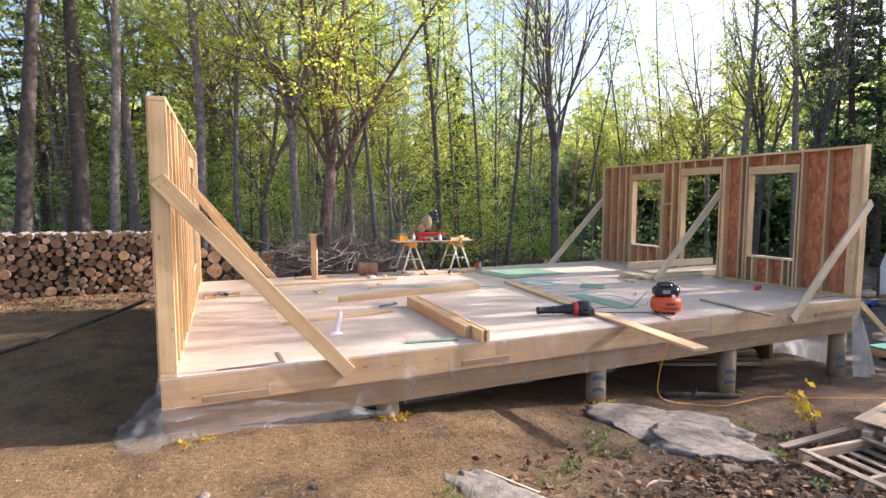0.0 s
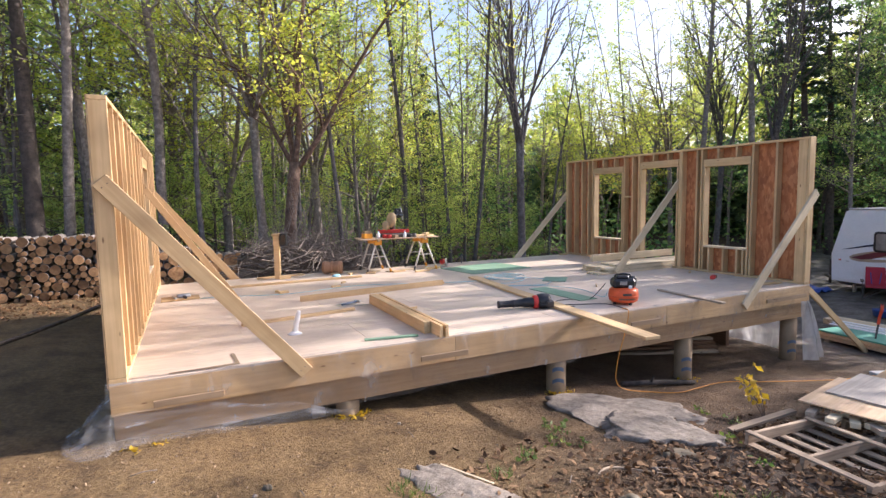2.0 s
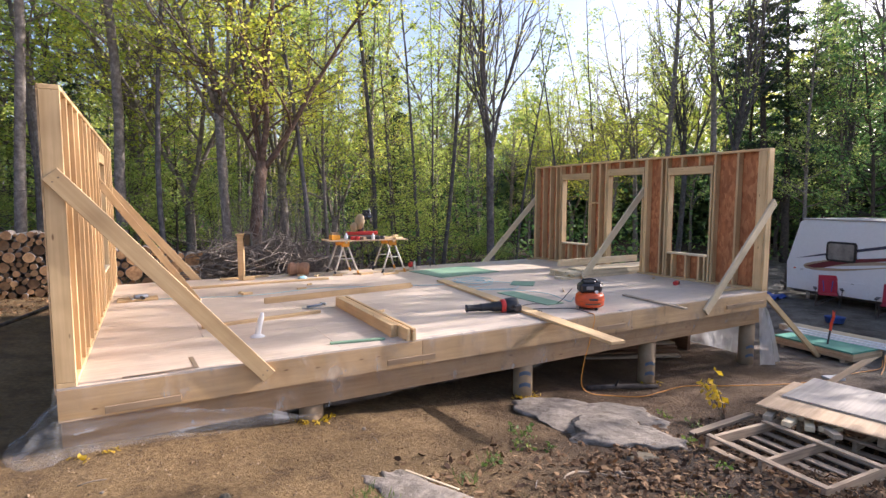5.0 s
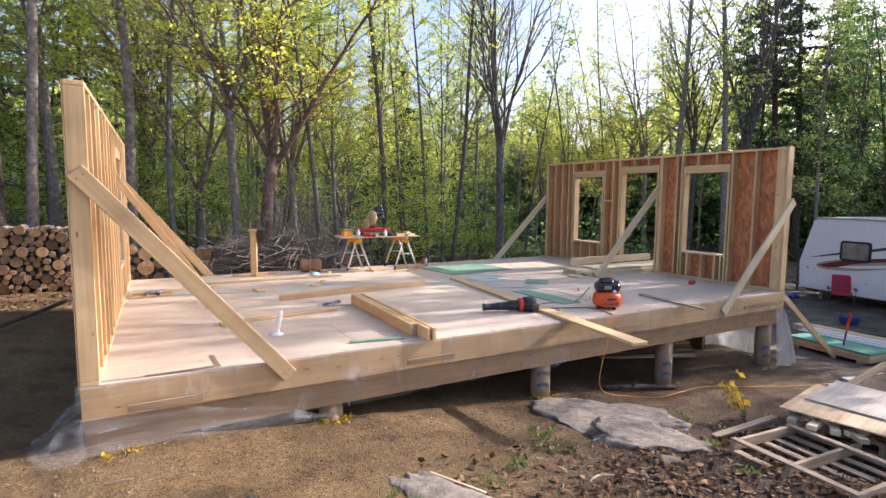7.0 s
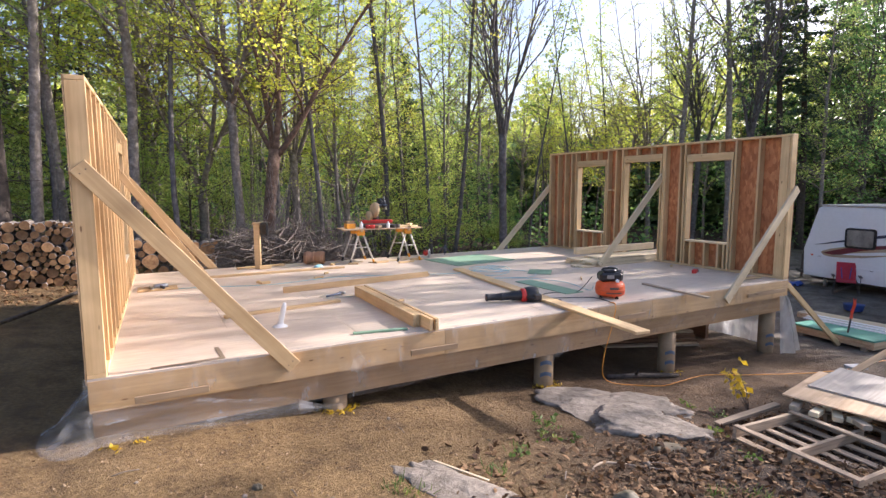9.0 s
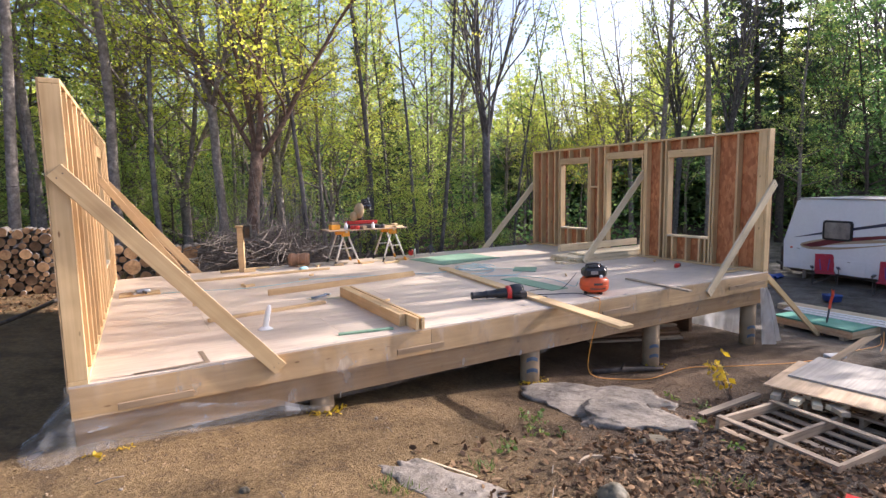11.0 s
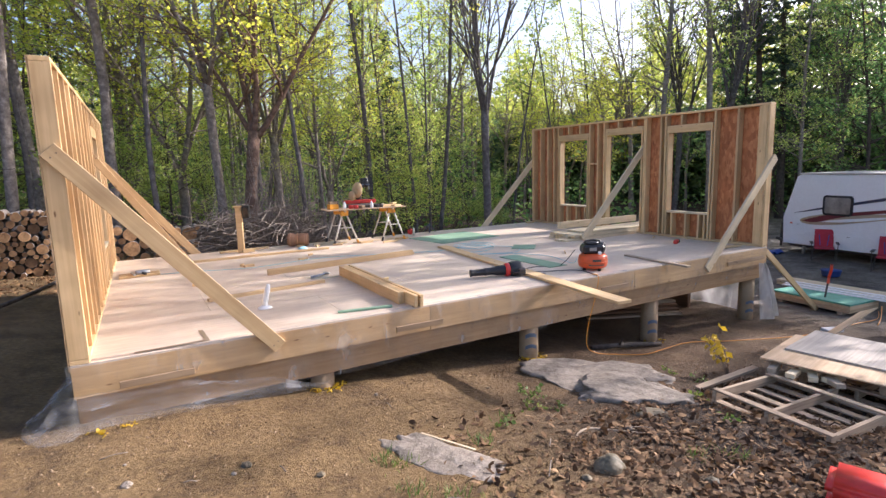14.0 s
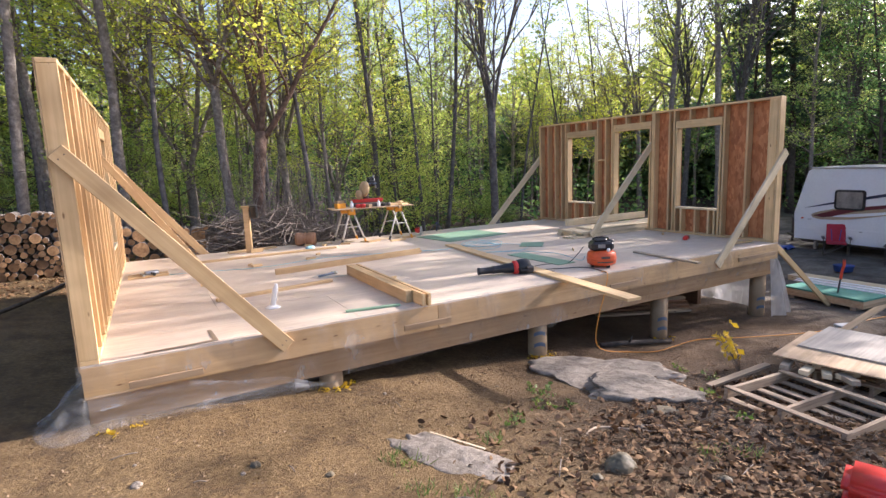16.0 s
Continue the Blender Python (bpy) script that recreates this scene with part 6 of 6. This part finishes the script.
for k in range(4):
    solo_board("trim_board", "white primed trim board lying on the teal panels", "board", (12.70 + 0.11 * k, 1.05, ground_z(12.3, 0.1) + 0.25 + 0.02 * (k % 2)), (12.70 + 0.11 * k, -1.25, ground_z(12.3, 0.1) + 0.25 + 0.02 * (k % 2)), 0.10, 0.02, PVC, (0, 0, 1), "white trim boards")
for lay in range(3):
    for k in range(3):
        solo_board("lumber_board", "grey-tan board in a low stack by the drive", "board", (13.55 + 0.15 * k, 1.6, ground_z(13.6, 0) + 0.03 + lay * 0.042), (13.45 + 0.15 * k, -2.2, ground_z(13.6, 0) + 0.03 + lay * 0.042), 0.14, 0.038, PINE_PALE, (0, 0, 1), "drive lumber stack")
mk = thing("marker_rod", "dark steel rod flagged with orange ribbon", "rod", Matrix.Translation((12.15, 0.0, ground_z(12.15, 0))) @ Matrix.Rotation(radians(14), 4, "Y"))
part("rod", tube(bmesh.new(), [(0, 0, -0.1), (0, 0, 0.92)], 0.018, 8), DARK_STEEL, mk)
bm = bmesh.new()
pts = [(0.0, 0.0, 0.92), (-0.05, -0.04, 0.80), (-0.07, -0.03, 0.66), (-0.13, -0.06, 0.52)]
for a, b in zip(pts, pts[1:]):
    q = [bm.verts.new(Vector(p) + Vector((s * 0.025, s * -0.015, 0))) for p, s in ((a, -1), (a, 1), (b, 1), (b, -1))]
    bm.faces.new(q)
bmesh.ops.solidify(bm, geom=bm.faces[:], thickness=0.004)
part("ribbon", bm, CORD_ORANGE_TAPE, mk, "bright orange flagging ribbon")
hose("ratchet_strap", "thin yellow strap hanging from the panel stack", "strap", [(12.3, -0.9, ground_z(12.3, -0.9) + 0.2), (11.9, -1.05, ground_z(11.9, -1) + 0.08), (11.4, -1.2, ground_z(11.4, -1.2) + 0.012)], 0.006, ORANGE_CORD)

# ---- under the platform ----
for k in range(7):
    x = 8.3 + 0.12 * k
    y = 1.15 + 0.13 * k
    solo_board("scrap_board", "brown weathered board stored under the platform", "board", (x - 0.9, y + 0.45, ground_z(x, y) + 0.05 + 0.035 * (k % 4)), (x + 0.7, y - 0.25, ground_z(x, y) + 0.05 + 0.035 * (k % 4)), 0.12, 0.036, BROWN_WOOD if k % 3 else PINE_OLD, (0, 0, 1), "stored boards")
ld = thing("ladder_section", "dark rail ladder section lying under the platform", "ladder", Matrix.Translation((9.35, 1.55, 0.02)) @ Matrix.Rotation(radians(-22), 4, "Z"))
for z in (0.0, 0.16):
    part("rail", new_box((-0.8, -0.02, z), (0.8, 0.02, z + 0.05), 0.004), DARK_STEEL, ld)
for k in range(4):
    part("rung", new_box((-0.6 + k * 0.4, -0.015, 0.052), (-0.56 + k * 0.4, 0.015, 0.158)), GREY_METAL, ld)
for x in (9.0, 9.7):
    solo_board("scrap_board", "brown block under the ladder section", "board", (x, 1.5 - (x - 9.35) * 0.4 - 0.15, -0.14), (x, 1.5 - (x - 9.35) * 0.4 + 0.25, -0.14), 0.09, 0.31, BROWN_WOOD, (0, 0, 1), "stored boards")

# ---- soil, stones and scrap in front ----
def boulder(name, label, centre, size, turn, mat, seed, rough=0.35, flat=0.0):
    bm = bmesh.new()
    bmesh.ops.create_icosphere(bm, subdivisions=5, radius=1.0)
    for v in bm.verts:
        c = v.co.copy()
        k = 1 + rough * noise.noise(c * 1.3 + Vector((seed, 0, 0))) + rough * 0.35 * noise.noise(c * 4 + Vector((0, seed, 0))) + rough * 0.10 * noise.noise(c * 13)
        ridge = abs(noise.noise(Vector((c.x * 1.2, c.y * 5.0, c.z * 2)) + Vector((seed, 3, 1))))
        v.co = Vector((c.x * k * size[0], c.y * k * size[1], (c.z * k - rough * 0.5 * ridge) * size[2]))
        if flat and v.co.z > flat * size[2]:
            v.co.z = flat * size[2] + (v.co.z - flat * size[2]) * 0.25
    m = Matrix.Translation(centre) @ Matrix.Rotation(turn, 4, "Z")
    return tagged(part(name, bm, mat, None, "", m, True), label, "rock")


boulder("rock_outcrop", "broad low ridge of grey ledge rock in soil", (5.10, -0.98, 0.02), (0.86, 0.55, 0.17), radians(-40), ROCK, 3, 0.55, 0.45)
boulder("rock_outcrop", "second low hump of grey ledge rock", (4.86, -1.46, 0.09), (0.64, 0.42, 0.19), radians(-50), ROCK, 9, 0.5, 0.5)
boulder("rock", "flat grey stone half sunk in the soil", (2.45, -1.93, 0.24), (0.27, 0.74, 0.18), radians(24), ROCK, 5, 0.4, 0.5)
boulder("rock", "rounded brown stone lying in leaf litter", (3.40, -2.60, 0.30), (0.125, 0.115, 0.105), 0.3, ROCK_BROWN, 7, 0.15)
boulder("rock", "flat brown stone slab in leaf litter", (4.62, -1.95, 0.13), (0.22, 0.12, 0.05), -0.4, ROCK_BROWN, 8, 0.3)
for k in range(26):
    x, y = rs.uniform(-1.5, 5.5), rs.uniform(-3.6, -0.3)
    s = rs.uniform(0.012, 0.045)
    boulder("pebble", "small stone lying on the bare soil", (x, y, ground_z(x, y) + s * 0.2), (s, s * rs.uniform(0.7, 1.1), s * 0.6), rs.uniform(0, 6), ROCK if k % 2 else ROCK_BROWN, k, 0.25)
# white quartz band of the stone, built as a separate thin pale strip
solo_board("wood_sliver", "pale white quartz band along the flat stone", "wood scrap", (2.46, -1.42, 0.338), (2.70, -1.88, 0.330), 0.024, 0.010, PINE_PALE)


def pallet(m, label):
    p = thing("pallet", label, "pallet", m, "pallets")
    for y in (-0.51, 0.0, 0.51):
        board("stringer", (-0.61, y, 0.066), (0.61, y, 0.066), 0.095, 0.038, PALLET_WOOD, p, (0, 1, 0))
    for x in (-0.575, 0.33):
        board("deck_board", (x, -0.535, 0.123), (x, 0.535, 0.123), 0.075, 0.018, PALLET_WOOD, p)
    for x in (-0.565, -0.30, -0.09, 0.11, 0.33, 0.56):
        board("base_board", (x, -0.535, 0.009), (x, 0.535, 0.009), 0.085, 0.016, PALLET_WOOD, p)
    return p


pallet(pose(5.93, -2.67, 0.12, 1.5, 2.5, -1), "weathered open slat pallet lying on leaf litter")
pallet(pose(7.35, -2.75, 0.05, 0, 0, 3), "weathered slat pallet under plywood sheets")
for k, (x, y, a) in enumerate(((6.44, -2.12, 0.3), (6.42, -2.33, 0.2), (6.52, -2.47, 0.5), (6.50, -2.68, 0.9), (6.62, -2.62, -0.2), (6.70, -2.3, 0.4))):
    solo_board("wood_offcut", "pale square offcut block stacked on the pallet", "offcut", (x - 0.12 * math.cos(a), y - 0.12 * math.sin(a), 0.265 + 0.012 * (k % 2)), (x + 0.12 * math.cos(a), y + 0.12 * math.sin(a), 0.265), 0.085, 0.05, PINE_PALE if k % 3 else PINE_OLD, (0, 0, 1), "pallet offcuts")
solo_board("lumber_board", "grey split board lying beside the pallet", "board", (5.62, -1.78, 0.10), (6.45, -1.92, 0.20), 0.08, 0.03, PALLET_WOOD)
flat_sheet("plywood_sheet", "tan plywood sheet laid over the pallets", "sheet", (7.13, -2.77, 0.335), (1.15, 1.80, 0), radians(10), PLYWOOD, 0.015)
flat_sheet("plywood_sheet", "grey weathered plywood sheet on top of another", "sheet", (7.46, -2.73, 0.353), (0.98, 1.60, 0), radians(8), PLYWOOD_GREY, 0.018)
for x, y in ((6.85, -3.0), (7.4, -2.25), (7.5, -3.1), (6.95, -2.3)):
    solo_board("wood_block", "wood block bearing the plywood sheets", "block", (x - 0.08, y, 0.255), (x + 0.08, y, 0.255), 0.09, 0.155, PALLET_WOOD, (0, 0, 1), "plywood bearers")
solo_board("plywood_offcut", "pale plywood offcut leaning on the drive's edge", "sheet", (9.1, -1.4, -0.10), (9.7, -1.7, 0.30), 0.45, 0.012, PLYWOOD, (0.4, 0.2, 1))
tagged(part("paving_brick", new_box((-0.13, -0.09, 0), (0.13, 0.09, 0.05), 0.008), GREY_BOARD, None, "", Matrix.Translation((10.0, -1.12, ground_z(10, -1.12) - 0.005)) @ Matrix.Rotation(-0.4, 4, "Z")), "pale grey paving brick lying on soil", "brick")

cl = thing("plastic_toolbox", "red plastic cooler box with rounded lid", "box", Matrix.Translation((4.44, -3.88, ground_z(4.44, -3.88) - 0.04)) @ Matrix.Rotation(radians(-72), 4, "Z"))
bm = new_box((-0.30, -0.165, 0), (0.30, 0.165, 0.13))
bmesh.ops.bevel(bm, geom=bm.edges[:], offset=0.045, segments=4, affect="EDGES")
part("body", bm, RED, cl, "", None, True)
bm = new_box((-0.305, -0.18, 0.12), (0.305, 0.18, 0.25))
bmesh.ops.bevel(bm, geom=bm.edges[:], offset=0.045, segments=4, affect="EDGES")
part("lid", bm, RED, cl, "rounded red plastic lid", None, True)

bm = bmesh.new()
tube(bm, [(6.0, 0.12, -0.06), (6.5, 0.03, -0.10), (7.0, -0.06, -0.15), (7.18, -0.10, -0.17)], [0.035, 0.04, 0.035, 0.03], 8)
tube(bm, [(6.45, 0.03, -0.09), (6.42, -0.06, 0.04)], [0.02, 0.008], 6)
tagged(part("fallen_log", bm, BARK_DARK, None, "", None, True), "dark fallen branch lying before the pier", "log")
hose("dry_branch", "pale dry branch lying on leaf litter", "branch", [(3.53, -2.09, 0.24), (3.70, -2.0, 0.25), (3.88, -1.99, 0.22), (4.14, -2.20, 0.20), (4.36, -2.40, 0.19)], 0.011, PINE_OLD)
hose("bent_pole", "long dark pipe leaning from soil to the platform", "pipe", [(-2.9, 2.0, 0.60), (-2.03, 3.37, 0.62), (-1.2, 5.2, 0.64), (-0.6, 6.6, 0.72), (-0.1, 7.6, 0.85)], 0.032, BARK_DARK)
for k in range(16):
    x, y = rs.uniform(-1.8, 4.8), rs.uniform(-3.4, -0.4)
    a = rs.uniform(0, 6.28)
    ln = rs.uniform(0.08, 0.3)
    z0, z1 = ground_z(x, y) + 0.01, ground_z(x + ln * math.cos(a), y + ln * math.sin(a)) + 0.02
    hose("twig", "thin dry twig lying on the soil", "twig", [(x, y, z0), (x + ln * 0.5 * math.cos(a), y + ln * 0.5 * math.sin(a), (z0 + z1) / 2 + 0.01), (x + ln * math.cos(a), y + ln * math.sin(a), z1)], 0.004, BRUSH, 3)


def sprig(name, label, x, y, n, h, size, mat, seed, lean=0.0):
    rg = np.random.default_rng(seed)
    t = thing(name, label, "plant", Matrix.Translation((x, y, ground_z(x, y))))
    bm, cs = bmesh.new(), []
    for _ in range(n):
        d = (rg.normal() * (0.12 if lean else 0.35) + lean, rg.normal() * (0.12 if lean else 0.35) - lean, 1)
        st_ = bent((0, 0, -0.02), d, h * rg.uniform(0.6, 1.1), 4, rg, 0.15, 0.0)
        tube(bm, st_, [0.004, 0.0035, 0.003, 0.0025, 0.002], 4, False)
        for p in st_[2:]:
            for _ in range(3):
                cs.append((p.x + rg.normal() * 0.04, p.y + rg.normal() * 0.04, p.z + rg.normal() * 0.02))
    part("stems", bm, BARK_DARK, t)
    part("leaves", leaf_mesh("leaves", cs, size, mat, rg, 0.3, 1.5), mat, t)


sprig("seedling", "small sapling with bright yellow leaves", 6.50, -1.60, 5, 0.80, 0.058, YELLOW_LEAF, 1, -0.17)
for k, (x, y) in enumerate(((3.96, -0.85), (3.85, -1.15), (4.05, -1.0), (3.7, -1.35), (3.2, -1.6), (3.95, -1.45), (5.9, -1.6), (5.3, -1.95), (5.0, -2.5), (6.0, -1.2))):
    sprig("weed", "low green weed seedling in the soil", x, y, 2, 0.10, 0.032, GRASS, 10 + k)


def tuft(x, y, n, seed):
    rg = np.random.default_rng(seed)
    bm = bmesh.new()
    for _ in range(n):
        p = Vector((rg.normal() * 0.06, rg.normal() * 0.06, -0.01))
        a, h = rg.uniform(0, 6.28), rg.uniform(0.04, 0.09)
        w = Vector((math.cos(a), math.sin(a), 0)) * 0.004
        lean = Vector((rg.normal() * 0.04, rg.normal() * 0.04, h))
        q = [bm.verts.new(p - w), bm.verts.new(p + w), bm.verts.new(p + lean * 0.6 + w * 0.7), bm.verts.new(p + lean), bm.verts.new(p + lean * 0.6 - w * 0.7)]
        bm.faces.new(q)
    tagged(part("grass_tuft", bm, GRASS, None, "", Matrix.Translation((x, y, ground_z(x, y)))), "small tuft of green grass in bare soil", "grass", kind="stuff")


for k, (x, y) in enumerate(((2.03, -1.62), (2.10, -1.75), (2.02, -2.15), (2.2, -2.35), (4.2, -2.75), (4.5, -2.9), (2.85, -1.76), (3.3, -1.5), (2.3, -2.6))):
    tuft(x, y, 36, k)

# leaf litter
def litter_mesh(name, cs, size, mat, rg):
    """Curled leaves and chips that lie nearly flat."""
    k = len(cs)
    c = np.asarray(cs)
    a = rg.normal(size=(k, 3)) * np.array([1, 1, 0.45])
    a /= np.linalg.norm(a, axis=1)[:, None]
    b = np.cross(np.array([0, 0, 1.0]) + rg.normal(size=(k, 3)) * 0.45, a)
    b /= np.linalg.norm(b, axis=1)[:, None]
    up = np.cross(a, b)
    s = size * rg.uniform(0.45, 1.5, size=(k, 1))
    w = s * rg.uniform(0.15, 0.6, size=(k, 1))
    curl = up * s * rg.uniform(-0.25, 0.3, size=(k, 1))
    verts = np.stack([c - a * s, c - a * s * 0.3 + b * w + curl, c + a * s * 0.5 + b * w * 0.7 + curl, c + a * s + curl * 0.4, c + a * s * 0.5 - b * w * 0.8 + curl, c - a * s * 0.3 - b * w + curl], 1).reshape(-1, 3)
    i = np.arange(k)[:, None] * 6
    faces = np.concatenate([i + np.array(t) for t in ([0, 1, 5], [1, 2, 5], [2, 4, 5], [2, 3, 4])], 1).reshape(-1, 3)
    me = bpy.data.meshes.new(name)
    me.from_pydata(verts.tolist(), [], faces.tolist())
    me.materials.append(mat)
    return me


rg = np.random.default_rng(8)
cs = []
while len(cs) < 13000:
    x, y = rg.uniform(2.2, 8.5), rg.uniform(-5.0, -1.1)
    w = min(1, max(0, (x - 2.2) / 2.0)) * min(1, max(0, (-1.0 - y) / 1.0))
    if x > 4 and y > -1.7 and rg.uniform() < 0.8:
        continue
    if rg.uniform() < w * (0.7 + 0.6 * noise.noise((x * 1.3, y * 1.3, 4))):
        cs.append((x, y, ground_z(x, y) + 0.010 + abs(rg.normal()) * 0.007))
tagged(part("leaf_litter", litter_mesh("leaf_litter", cs, 0.034, DEAD_LEAF, rg), DEAD_LEAF), "brown fallen leaves scattered over the soil", "leaf litter", kind="stuff")
cs = []
for _ in range(12000):
    x, y = rg.uniform(-4, 8), rg.uniform(-4.5, 0.0)
    cs.append((x, y, ground_z(x, y) + 0.008))
tagged(part("wood_chips", litter_mesh("wood_chips", cs, 0.008, DEAD_LEAF, rg), DEAD_LEAF), "fine wood chips and leaf scraps on soil", "debris", kind="stuff")
cs = []
for _ in range(2500):
    x, y = rg.uniform(-6, 0.0), rg.uniform(6.2, 8.2)
    cs.append((x, y, ground_z(x, y) + 0.012))
tagged(part("bark_chips", litter_mesh("bark_chips", cs, 0.035, DEAD_LEAF, rg), DEAD_LEAF), "bark chips and dead leaves before the firewood", "debris", kind="stuff")

# yellow fallen petals and leaves at the feet of the front piers and by the loose sheet
cs = []
for fx, fy, n in ((4.93, 0.19, 80), (2.14, 0.18, 55), (0.25, -0.08, 24), (7.30, 0.19, 20)):
    for _ in range(n):
        a = rg.uniform(3.3, 6.2)
        r = 0.13 + abs(rg.normal()) * 0.06
        x, y = fx + r * math.cos(a), fy + r * math.sin(a)
        cs.append((x, y, ground_z(x, y) + 0.015))
tagged(part("yellow_leaves", litter_mesh("yellow_leaves", cs, 0.024, YELLOW_LEAF, rg), YELLOW_LEAF), "small yellow fallen leaves round the pier feet", "leaf litter", kind="stuff")

# clods and grit on the bare soil
vs, fs = [], []
for _ in range(7000):
    x, y = rg.uniform(-3, 7), -abs(rg.normal()) * 1.8
    s_ = 0.004 + 0.010 * rg.uniform() ** 4
    z = ground_z(x, y) + s_ * 0.3
    k = len(vs)
    for d in ((1, 0, 0), (-0.5, 0.8, 0), (-0.5, -0.8, 0), (0, 0, 0.9), (0, 0, -0.8)):
        vs.append((x + (d[0] + rg.normal() * 0.25) * s_, y + (d[1] + rg.normal() * 0.25) * s_, z + d[2] * s_))
    fs += [(k, k + 1, k + 3), (k + 1, k + 2, k + 3), (k + 2, k, k + 3), (k + 1, k, k + 4), (k + 2, k + 1, k + 4), (k, k + 2, k + 4)]
me = bpy.data.meshes.new("grit")
me.from_pydata(vs, [], fs)
GRIT = make_leaf("grit_stone", (0.10, 0.07, 0.042), (0.20, 0.14, 0.085), (0.33, 0.25, 0.17), 0.0, 0.95)
me.materials.append(GRIT)
tagged(part("grit", me, GRIT), "small clods and grit strewn over soil", "debris", kind="stuff")
